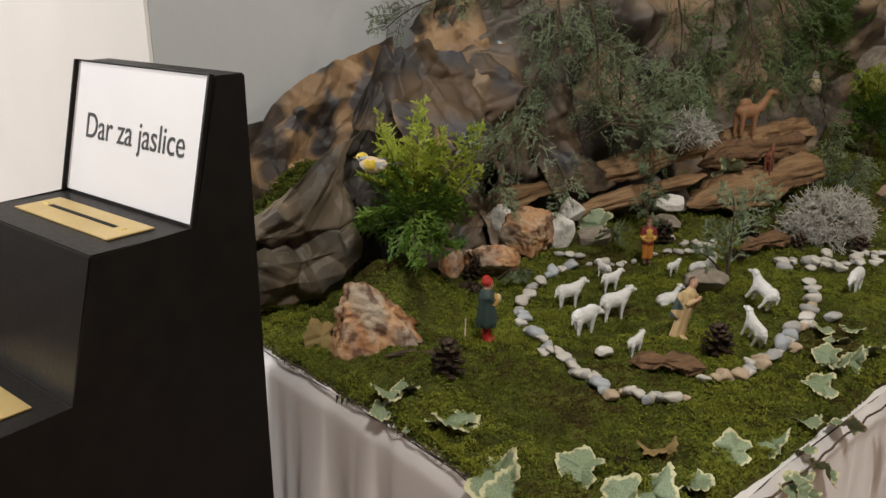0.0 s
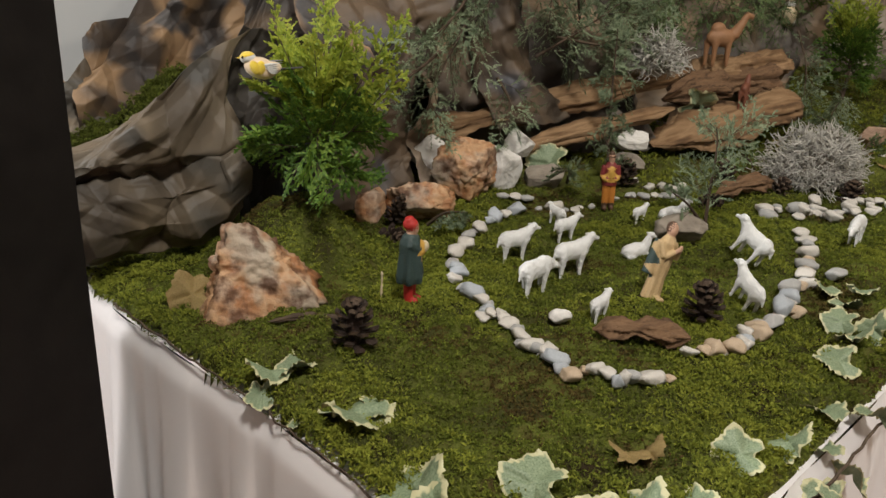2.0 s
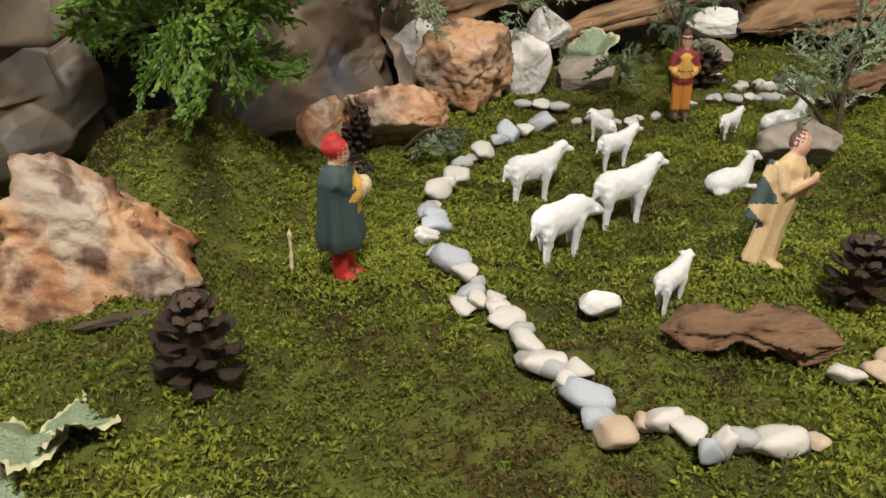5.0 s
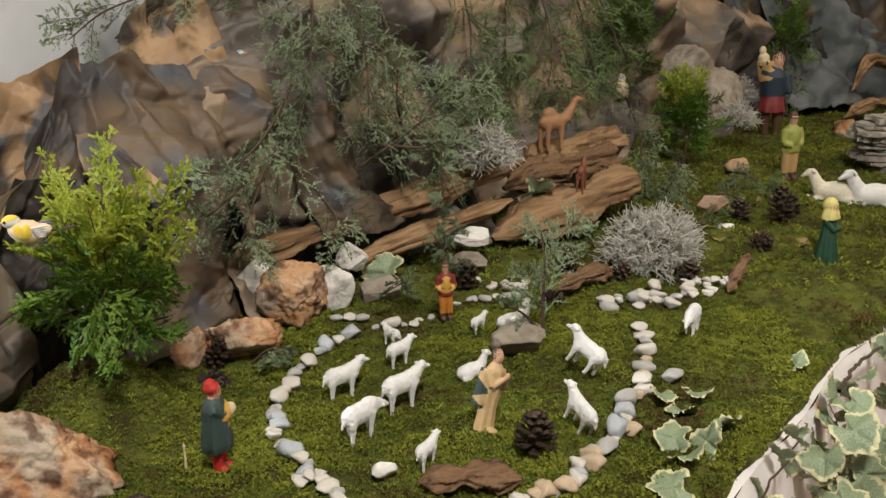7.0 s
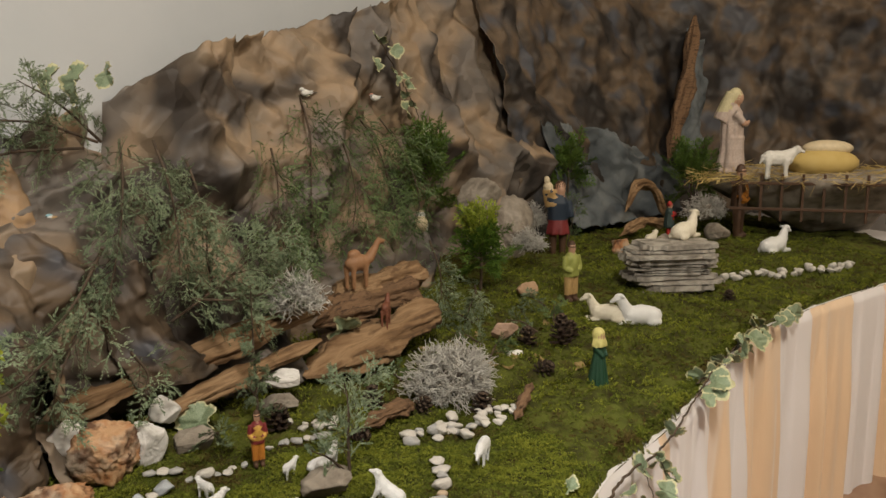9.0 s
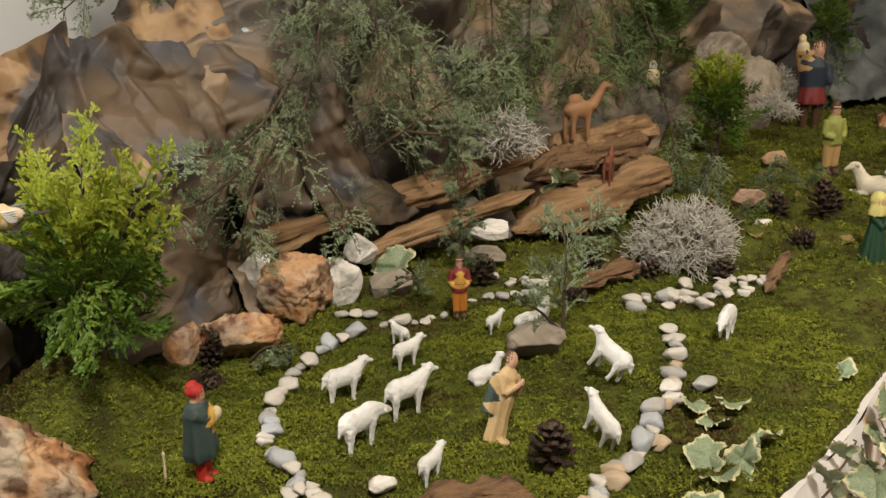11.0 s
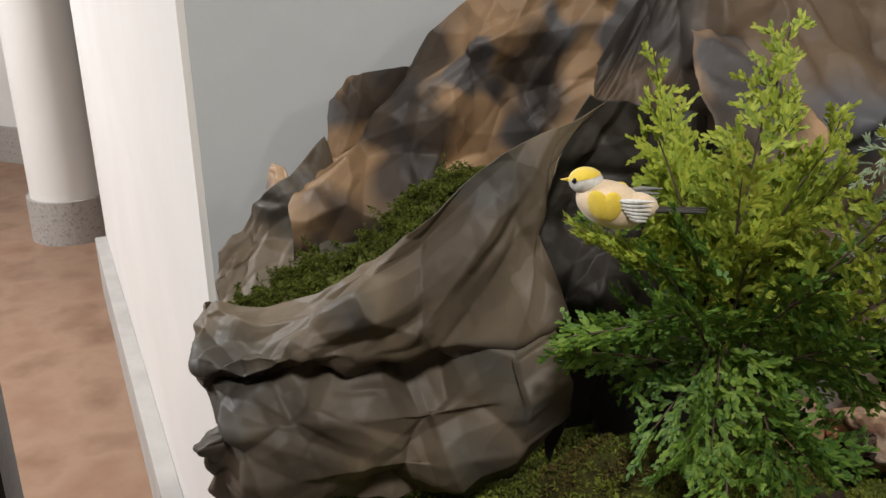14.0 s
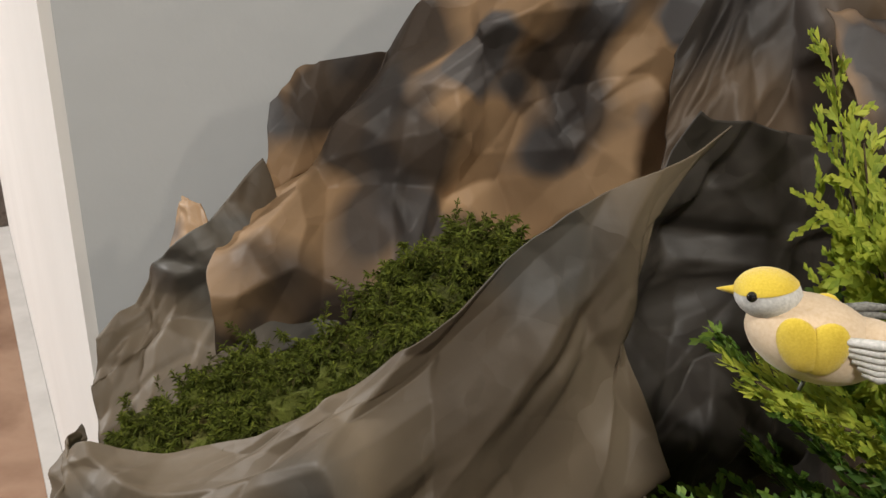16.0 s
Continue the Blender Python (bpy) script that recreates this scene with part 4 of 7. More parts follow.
stone("boulder", p.x, p.y, (0.30, 0.20, 0.30), 60, 60, GREYSTONE, "large grey boulder with lichen stains below the mountain", 0.1, 0.86, category="boulder")
p = at_wall(2.66, 0.42, 1.05)
stone("boulder", p.x, p.y, (0.19, 0.15, 0.17), 20, 61, GREYSTONE, "grey-brown boulder resting against the mountain", 0, 1.06, category="boulder")
p = at_wall(2.80, 0.40, 1.05)
stone("boulder", p.x, p.y, (0.22, 0.18, 0.24), 20, 62, GREYSTONE, "grey boulder supporting another boulder", 0, 0.83, category="boulder")

PEBBLE_MESHES = [stone_mesh("pebble", (1, 0.8, 0.55), 70 + k, PEBBLE[k % 4], 9, 0.05, 3) for k in range(12)]


def pebble(x, y, a, b, k, turn=0.0, z=None, label=None):
    """A rounded stone of half-widths a and b."""
    ob = new("pebble", PEBBLE_MESHES[k % 12])
    w = 2.65 * min(max(a, 0.0075), 0.0150)
    ob.matrix_world = pose(x, y, (ground_z(x, y) if z is None else z) + 0.0015, 0, 0, turn) @ Matrix.Diagonal((w, w * 0.95, max(1.9 * b, 1.2 * a) * 1.9, 1))
    names = ("pale cream pebble", "grey pebble", "tan pebble", "blue-grey pebble")
    return tagged(ob, label or names[k % 4] + " set in the ring on moss", "pebble", "stone ring of the sheepfold")


RING_LEFT = [(0.382, 1.889, 0.015, 0.010), (0.303, 1.839, 0.020, 0.009), (0.257, 1.794, 0.025, 0.011), (0.224, 1.744, 0.018, 0.010), (0.201, 1.725, 0.010, 0.008), (0.193, 1.668, 0.017, 0.012), (0.173, 1.628, 0.013, 0.012),
             (0.167, 1.578, 0.013, 0.008), (0.170, 1.539, 0.014, 0.008), (0.166, 1.507, 0.009, 0.008), (0.189, 1.458, 0.022, 0.015), (0.212, 1.424, 0.008, 0.007), (0.199, 1.397, 0.011, 0.007), (0.224, 1.397, 0.009, 0.007)]
RING_FRONT = [(0.233, 1.370, 0.012, 0.008), (0.247, 1.341, 0.013, 0.012), (0.255, 1.310, 0.014, 0.008), (0.277, 1.300, 0.011, 0.008), (0.266, 1.283, 0.006, 0.004), (0.280, 1.263, 0.015, 0.011), (0.292, 1.233, 0.014, 0.007),
              (0.313, 1.241, 0.008, 0.006), (0.336, 1.226, 0.010, 0.007), (0.347, 1.211, 0.007, 0.011), (0.357, 1.214, 0.007, 0.012), (0.367, 1.215, 0.007, 0.011), (0.388, 1.213, 0.014, 0.009), (0.411, 1.218, 0.006, 0.004)]
RING_RIGHT = [(0.461, 1.291, 0.010, 0.008), (0.497, 1.297, 0.020, 0.012), (0.521, 1.300, 0.014, 0.012), (0.543, 1.313, 0.013, 0.012), (0.552, 1.337, 0.011, 0.008), (0.574, 1.346, 0.015, 0.012), (0.584, 1.373, 0.013, 0.010), (0.608, 1.376, 0.018, 0.008),
              (0.632, 1.403, 0.024, 0.015), (0.657, 1.422, 0.015, 0.009), (0.665, 1.465, 0.022, 0.011), (0.688, 1.501, 0.020, 0.010), (0.724, 1.525, 0.013, 0.010), (0.737, 1.556, 0.015, 0.009), (0.757, 1.596, 0.017, 0.010), (0.786, 1.658, 0.019, 0.010),
              (0.808, 1.706, 0.015, 0.009), (0.813, 1.745, 0.012, 0.007), (0.785, 1.550, 0.018, 0.010)]
rp = random.Random(8)
ring = []
for arc in (RING_LEFT + RING_FRONT, RING_RIGHT):
    for one, two in zip(arc, arc[1:] + arc[-1:]):
        ring.append(one)
        if 0.024 < math.dist(one[:2], two[:2]) < 0.09:
            ring.append(((one[0] + two[0]) / 2 + rp.uniform(-0.004, 0.004), (one[1] + two[1]) / 2, 0.010, 0.008))
for k, (x, y, a, b) in enumerate(ring):
    pebble(x, y, a, b, rp.choice((0, 1, 1, 3, 0, 2)) + 4 * rp.randrange(3), rp.uniform(0, 180))
for row in (catmull([(0.286, 1.897), (0.35, 1.892), (0.41, 1.90), (0.46, 1.92)], 9), catmull([(0.53, 1.983), (0.60, 1.974), (0.66, 1.99)], 9)):
    for x, y in row:
        pebble(x + rp.uniform(-0.006, 0.006), y + rp.uniform(-0.008, 0.008), rp.uniform(0.006, 0.012), 0.006, rp.choice((0, 0, 1, 5)), rp.uniform(0, 180), label="small pale pebble at the edge of the moss")
for k in range(34):
    x, y = rp.gauss(0.905, 0.045), rp.gauss(1.905, 0.02)
    pebble(x, y, rp.choice((0.006, 0.008, 0.010, 0.020)), 0.007, rp.choice((0, 0, 1, 4)), rp.uniform(0, 180), label="pale pebble heaped before the lichen")
for k in range(14):
    pebble(rp.gauss(1.03, 0.02), rp.gauss(1.93, 0.025), rp.uniform(0.006, 0.012), 0.008, rp.choice((0, 4, 8)), rp.uniform(0, 180), label="white pebble beside a pine cone")
for k in range(12):
    pebble(rp.gauss(0.655, 0.03), rp.gauss(2.05, 0.02), rp.uniform(0.006, 0.014), 0.008, rp.choice((0, 4, 8)), rp.uniform(0, 180), label="small white pebble on a mossy bank")


# ---- wood ----
def log(name, pts, wide, thick, seed, mat, label, roll=0.0, category="driftwood"):
    """A weathered piece of wood along pts, with broken tapering ends."""
    r = np.random.RandomState(seed)
    line = catmull(pts, 60)
    tang = np.gradient(line, axis=0)
    tang /= np.linalg.norm(tang, axis=1, keepdims=True)
    side = np.cross(tang, (0, 0, 1.0))
    side /= np.linalg.norm(side, axis=1, keepdims=True)
    up = np.cross(side, tang)
    roll, sides = -roll, 40
    ang = np.linspace(0, 2 * np.pi, sides, endpoint=False)
    t = np.linspace(0, 1, 60)
    taper = np.clip(np.minimum(smooth(-0.02, 0.22, t) + 0.10, smooth(1.02, 0.86, t) + 0.15), 0, 1)
    ridges = 1 + 0.16 * np.sin(ang[None] * 5 + 3 * np.sin(t[:, None] * 5 + seed)) + 0.10 * np.sin(ang[None] * 9 + t[:, None] * 7) + 0.09 * np.sin(ang[None] * 17 + 2 * np.sin(t[:, None] * 3)) + 0.05 * r.randn(60, sides) + 0.06 * r.randn(1, sides)
    bend = 1 + 0.22 * np.sin(t * 11 + seed) + 0.12 * np.sin(t * 27 + 2 * seed)
    a, b = ang + roll, 0
    c, s = np.cos(ang)[None] * wide * (taper * bend)[:, None] * ridges, np.sin(ang)[None] * thick * (taper * bend)[:, None] * ridges
    v = line[:, None] + (c * math.cos(roll) - s * math.sin(roll))[..., None] * side[:, None] + (c * math.sin(roll) + s * math.cos(roll))[..., None] * up[:, None]
    i = np.arange(60 * sides).reshape(60, sides)
    j = np.roll(i, -1, 1)
    f = np.stack([i[:-1], j[:-1], j[1:], i[1:]], -1).reshape(-1, 4)
    v = v.reshape(-1, 3)
    me = mesh_of(name, v, f, mat)
    bm = bmesh.new()
    bm.from_mesh(me)
    bmesh.ops.holes_fill(bm, edges=bm.edges)
    bm.to_mesh(me)
    bm.free()
    return tagged(part(name, me), label, category)


log("driftwood", [(0.10, 2.03, 0.94), (0.25, 2.10, 0.965), (0.50, 2.23, 1.00), (0.78, 2.37, 1.035)], 0.030, 0.020, 1, WOOD, "long weathered brown driftwood branch lying on the stones", 0.4)
log("driftwood", [(0.28, 2.04, 0.905), (0.45, 2.13, 0.93), (0.72, 2.27, 0.965)], 0.026, 0.015, 2, WOOD, "thin weathered driftwood branch", 0.2)
log("driftwood", [(0.67, 2.25, 0.880), (0.80, 2.32, 0.905), (0.98, 2.41, 0.925), (1.13, 2.52, 0.955)], 0.055, 0.018, 3, WOOD, "broad flat slab of weathered driftwood", 0.55)
log("driftwood", [(0.74, 2.42, 0.955), (0.90, 2.50, 0.985), (1.10, 2.60, 0.995)], 0.05, 0.035, 4, BARK, "reddish brown rotten bark block", 0.3)
log("driftwood", [(0.80, 2.48, 1.005), (0.98, 2.58, 1.025), (1.16, 2.66, 1.025)], 0.04, 0.024, 5, WOOD, "split driftwood shelf under the animals", 0.2)
log("bark_piece", [(0.345, 1.350, 0.840), (0.41, 1.340, 0.846), (0.475, 1.330, 0.837)], 0.018, 0.010, 6, BARK, "piece of reddish bark lying on moss", 0.2, "bark")
log("bark_piece", [(0.73, 1.96, 0.85), (0.80, 1.985, 0.866), (0.87, 2.02, 0.86)], 0.018, 0.014, 7, BARK, "dark red bark piece near the lichen", 0.2, "bark")
log("bark_piece", [(1.06, 1.88, 0.84), (1.09, 1.90, 0.87), (1.13, 1.93, 0.90)], 0.010, 0.006, 8, BARK, "small reddish wood chip standing in moss", 0.2, "bark")
log("twig", [(-0.09, 1.325, 0.858), (-0.04, 1.335, 0.862), (0.01, 1.335, 0.860)], 0.004, 0.004, 9, TWIG, "short brown twig lying on moss", 0.0, "twig")


# ---- pine cones ----
def scale_mesh():
    """One woody scale along +x, one unit long, thick and blunt at its tip."""
    v = [(0.12, -0.06, 0), (0.12, 0.06, 0), (0.80, 0.20, 0.02), (1.0, 0.13, 0.07), (1.04, 0, 0.10), (1.0, -0.13, 0.07), (0.80, -0.20, 0.02), (0.15, 0, -0.06), (0.92, 0.12, -0.07), (0.96, 0, -0.05), (0.92, -0.12, -0.07), (0.72, 0, 0.09)]
    f = [(0, 1, 11), (1, 2, 11), (2, 3, 11), (3, 4, 11), (4, 5, 11), (5, 6, 11), (6, 0, 11), (7, 8, 2), (7, 2, 1), (7, 6, 10), (7, 0, 6), (7, 9, 8), (7, 10, 9), (8, 3, 2), (8, 9, 4), (8, 4, 3), (9, 10, 5), (9, 5, 4), (10, 6, 5), (7, 1, 0)]
    me = mesh_of("scale", v, f, CONE, soft=False)
    me.materials.append(CONETIP)
    for k in range(13, 19):
        me.polygons[k].material_index = 1
    return me


SCALE = scale_mesh()


def pine_cone(height, wide, seed, at, label):
    r = np.random.RandomState(seed)
    ob = thing("pine_cone", label, "pine cone", "pine cones", at=at)
    bm = bmesh.new()
    bmesh.ops.create_uvsphere(bm, u_segments=14, v_segments=10, radius=1, matrix=Matrix.Translation((0, 0, height * 0.48)) @ Matrix.Diagonal((wide * 0.17, wide * 0.17, height * 0.46, 1)))
    part("core", bm, CONE, ob)
    n = 46
    for k in range(n):
        t = (k + 0.5) / n
        a = k * 2.39996 + r.randn() * 0.06
        rad = wide * 0.5 * (math.sin(math.pi * min(1, 0.30 + 0.66 * t)) ** 0.7)
        lift = 0.05 + 1.15 * t**1.2 + r.randn() * 0.10
        sc = part("scale", SCALE, None, ob)
        sc.matrix_local = Matrix.Translation((0, 0, height * (0.08 + 0.86 * t))) @ Matrix.Rotation(a, 4, "Z") @ Matrix.Rotation(-lift, 4, "Y") @ Matrix.Diagonal((rad, wide * (0.62 - 0.25 * t), wide * 0.5, 1))
    return ob


def on_ground(x, y, turn=0, lift=0.0, rx=0, ry=0):
    return pose(x, y, ground_z(x, y) + lift, rx, ry, turn)


pine_cone(0.062, 0.062, 1, on_ground(0.027, 1.262, 10), "open dark brown pine cone standing on moss")
pine_cone(0.056, 0.062, 2, on_ground(0.515, 1.40, 60), "open dark brown pine cone in the sheepfold")
pine_cone(0.072, 0.040, 3, on_ground(0.065, 1.785, 0, 0.01, 20, 18), "closed brown pine cone leaning on a rock")
pine_cone(0.062, 0.060, 4, on_ground(0.055, 1.745, 30, -0.02, 60, 0), "dark pine cone lying below the rocks")
pine_cone(0.060, 0.062, 5, on_ground(0.56, 2.05, 30), "open brown pine cone behind a figurine")
pine_cone(0.095, 0.072, 6, on_ground(1.40, 2.25, 0), "tall dark brown pine cone on moss")
pine_cone(0.055, 0.058, 7, on_ground(1.02, 1.965, 0), "dark pine cone beside white pebbles")
pine_cone(0.055, 0.058, 8, on_ground(0.80, 2.11, 0), "dark pine cone below the driftwood")
pine_cone(0.045, 0.050, 9, on_ground(0.70, 1.955, 40, 0, 70), "small brown cone lying near the sheepfold")
pine_cone(0.040, 0.046, 10, on_ground(2.27, 2.56, 40), "small dark pine cone by the slate block")


# ---- figurines ----
def blob(bm, at, size, turn=(0, 0, 0), mat=0, seg=14):
    m = Matrix.Translation(at) @ Euler([radians(a) for a in turn]).to_matrix().to_4x4() @ Matrix.Diagonal((*size, 1))
    made = bmesh.ops.create_uvsphere(bm, u_segments=seg, v_segments=max(8, seg * 2 // 3), radius=1, matrix=m)["verts"]
    for f in {f for v in made for f in v.link_faces}:
        f.material_index = mat


def limb(bm, a, b, ra, rb, mat=0, seg=10):
    a, b = Vector(a), Vector(b)
    m = Matrix.Translation((a + b) / 2) @ (b - a).to_track_quat("Z", "Y").to_matrix().to_4x4()
    made = bmesh.ops.create_cone(bm, cap_ends=True, segments=seg, radius1=ra, radius2=rb, depth=(b - a).length, matrix=m)["verts"]
    for f in {f for v in made for f in v.link_faces}:
        f.material_index = mat


def melted(name, bm, voxel, mats):
    """The pieces of bm melted into one skin."""
    me = bpy.data.meshes.new(name)
    bm.to_mesh(me)
    bm.free()
    ob = new(name, me)
    rm = ob.modifiers.new("melt", "REMESH")
    rm.mode, rm.voxel_size, rm.use_smooth_shade = "VOXEL", voxel, True
    sm = ob.modifiers.new("soften", "SMOOTH")
    sm.factor, sm.iterations = 0.5, 3
    out = bpy.data.meshes.new_from_object(ob.evaluated_get(bpy.context.evaluated_depsgraph_get()))
    bpy.data.objects.remove(ob)
    out.name = name
    out.materials.clear()
    for m in mats:
        out.materials.append(m)
    out.polygons.foreach_set("use_smooth", np.full(len(out.polygons), True))
    return out


def sheep_mesh(kind):
    """A small sheep one unit long, looking along +x, its feet at z = 0."""
    bm = bmesh.new()
    if kind == "lying":
        blob(bm, (0, 0, 0.22), (0.42, 0.25, 0.22))
        blob(bm, (-0.2, 0, 0.2), (0.28, 0.26, 0.2))
        limb(bm, (0.28, 0, 0.28), (0.42, 0, 0.58), 0.16, 0.10)
        head = Vector((0.47, 0, 0.62))
        for y in (-0.13, 0.13):
            limb(bm, (0.2, y, 0.08), (0.52, y, 0.06), 0.07, 0.05)
            blob(bm, (-0.25, y * 1.4, 0.1), (0.18, 0.1, 0.1))
    else:
        blob(bm, (0, 0, 0.56), (0.42, 0.20, 0.21))
        blob(bm, (-0.22, 0, 0.57), (0.23, 0.20, 0.21))
        blob(bm, (0.22, 0, 0.57), (0.22, 0.185, 0.22))
        down = kind == "grazing"
        head = Vector((0.60, 0, 0.50)) if down else Vector((0.53, 0, 0.80))
        limb(bm, (0.28, 0, 0.62), head, 0.17, 0.10)
        for x, dx in ((-0.30, -0.05), (-0.22, 0.04), (0.26, 0.05), (0.20, -0.04)):
            y = 0.11 if dx > 0 else -0.11
            limb(bm, (x, y, 0.52), (x + dx * 0.5, y, 0.24), 0.105, 0.055)
            limb(bm, (x + dx * 0.5, y, 0.26), (x + dx, y, 0.0), 0.055, 0.042)
            blob(bm, (x + dx + 0.015, y, 0.03), (0.055, 0.045, 0.03))
        limb(bm, (-0.42, 0, 0.66), (-0.50, 0, 0.40), 0.05, 0.03)
    blob(bm, head, (0.115, 0.085, 0.095))
    limb(bm, head, head + Vector((0.16, 0, -0.075)), 0.085, 0.048)
    blob(bm, head + Vector((0.165, 0, -0.078)), (0.05, 0.048, 0.045))
    for y in (-1, 1):
        limb(bm, head + Vector((-0.03, 0.06 * y, 0.05)), head + Vector((-0.07, 0.17 * y, 0.02)), 0.035, 0.022)
    me = melted("sheep", bm, 0.027, [SHEEPWHITE])
    for v in me.vertices:
        v.co += v.normal * 0.016 * noise.noise(v.co * 13) if v.co.z > 0.3 else Vector()
    return me


SHEEP = {k: sheep_mesh(k) for k in ("standing", "grazing", "lying")}


def sheep(kind, x, y, length, turn, label, lift=0.0, pitch=0.0, z=None, mat=None, name="sheep_figurine"):
    me = SHEEP[kind]
    if mat:
        me = me.copy()
        me.materials[0] = mat
    ob = new(name, me)
    ob.matrix_world = Matrix.Translation((x, y, (ground_z(x, y) if z is None else z) + lift)) @ Matrix.Rotation(radians(turn), 4, "Z") @ Matrix.Rotation(radians(-pitch), 4, "Y") @ Matrix.Diagonal((length, length * (0.74 if "goat" in name else 0.9), length, 1))
    return tagged(ob, label, "sheep figurine", "flock of sheep figurines")


sheep("standing", 0.272, 1.632, 0.070, 28, "white painted sheep figurine standing on moss")
sheep("grazing", 0.288, 1.505, 0.076, 42, "white painted sheep figurine with its head lowered")
sheep("standing", 0.358, 1.580, 0.076, 30, "white painted sheep figurine standing on moss")
sheep("standing", 0.374, 1.722, 0.055, 32, "small white painted sheep figurine")
sheep("standing", 0.372, 1.795, 0.045, 120, "small white painted lamb figurine")
sheep("standing", 0.536, 1.830, 0.042, 40, "small white painted lamb figurine", -0.006)
sheep("lying", 0.482, 1.645, 0.060, 22, "white painted lamb figurine resting by a stone")
sheep("standing", 0.366, 1.405, 0.048, 48, "small white painted lamb figurine standing alone")
sheep("standing", 0.645, 1.595, 0.070, 135, "white painted goat figurine rearing on moss", 0.016, 28, name="goat_figurine")
sheep("standing", 0.586, 1.440, 0.066, 110, "white painted goat figurine looking away", 0.006, 22, name="goat_figurine")
sheep("grazing", 0.905, 1.725, 0.066, 230, "white painted sheep figurine grazing alone")
sheep("lying", 0.590, 1.800, 0.060, 15, "white painted sheep figurine behind a stone", 0.02)
sheep("standing", 0.628, 1.850, 0.050, 60, "white painted sheep figurine behind a stone")


def robe(bm, profile, mat=0, folds=7, depth=0.06, squash=0.8, seg=28, phase=0.0, tilt=0.0):
    """A turned body with soft cloth folds; profile rows are (radius, height)."""
    rings = []
    for k, (rad, z) in enumerate(profile):
        f = depth * max(0, 1 - k / max(1, len(profile) - 1))
        rings.append([bm.verts.new((rad * (1 + f * math.sin(folds * a + phase)) * math.cos(a) + tilt * z, rad * squash * (1 + f * math.sin(folds * a + phase)) * math.sin(a), z)) for a in (2 * math.pi * j / seg for j in range(seg))])
    faces = []
    for lo, hi in zip(rings, rings[1:]):
        for j in range(seg):
            faces.append(bm.faces.new((lo[j], lo[(j + 1) % seg], hi[(j + 1) % seg], hi[j])))
    faces += [bm.faces.new(rings[0][::-1]), bm.faces.new(rings[-1])]
    for f in faces:
        f.material_index = mat


SKIN = paint("painted_face", (0.50, 0.30, 0.20))
RED, DKRED = paint("red_paint", (0.42, 0.028, 0.022)), paint("dark_red_paint", (0.20, 0.03, 0.03))
TEAL, NAVY = paint("dark_teal_paint", (0.040, 0.065, 0.060)), paint("navy_paint", (0.022, 0.035, 0.055))
YELLOW, ORANGE = paint("ochre_paint", (0.58, 0.34, 0.07)), paint("orange_paint", (0.52, 0.20, 0.035))
TAN, BROWN = paint("tan_paint", (0.48, 0.31, 0.13)), paint("brown_paint", (0.085, 0.045, 0.025))
GREEN, CREAM = paint("green_paint", (0.018, 0.065, 0.035)), paint("cream_paint", (0.66, 0.55, 0.36))
LEAFGREEN, PINK = paint("yellow_green_paint", (0.30, 0.32, 0.08)), paint("faded_pink_paint", (0.52, 0.32, 0.26))
PALETAN = paint("pale_tan_paint", (0.52, 0.37, 0.19))
WHITE = paint("white_paint", (0.74, 0.72, 0.66))


def statuette(name, at, size, build, mats, label, slim=0.85):
    """A painted figurine, one unit tall in build, set up at the pose at."""
    bm = bmesh.new()
    build(bm)
    bmesh.ops.recalc_face_normals(bm, faces=bm.faces)
    centre = np.array([f.calc_center_median()[:] for f in bm.faces])
    index = np.array([f.material_index for f in bm.faces])
    me = melted(name, bm, 0.013, mats)
    near = np.array([index[((centre - np.array(f.center[:])) ** 2).sum(1).argmin()] for f in me.polygons], np.int32)
    me.polygons.foreach_set("material_index", near)
    ob = new(name, me)
    ob.matrix_world = at @ Matrix.Diagonal((size * slim, size * slim, size, 1))
    return tagged(ob, label, "figurine", "painted figurines")


def cloaked(bm):
    for x in (-0.05, 0.06):
        limb(bm, (x, 0, 0.0), (x, 0, 0.34), 0.055, 0.065, 1)
        blob(bm, (x, -0.04, 0.03), (0.05, 0.09, 0.035), mat=1)
    robe(bm, [(0.17, 0.24), (0.185, 0.32), (0.165, 0.48), (0.15, 0.60), (0.15, 0.70), (0.11, 0.78), (0.05, 0.82)], 0, 6, 0.16, 0.85)
    blob(bm, (0.06, -0.10, 0.62), (0.10, 0.07, 0.10), mat=2)
    blob(bm, (0.12, -0.13, 0.63), (0.085, 0.06, 0.07), mat=4)
    limb(bm, (-0.13, -0.03, 0.72), (0.02, -0.14, 0.58), 0.05, 0.035, 0)
    limb(bm, (0.14, 0.0, 0.72), (0.15, -0.13, 0.58), 0.05, 0.035, 2)
    blob(bm, (0.01, -0.02, 0.865), (0.072, 0.078, 0.085), mat=3)
    blob(bm, (0.0, 0.0, 0.91), (0.09, 0.095, 0.07), mat=1)
    limb(bm, (0.0, 0, 0.91), (-0.02, 0.02, 0.995), 0.085, 0.05, 1)


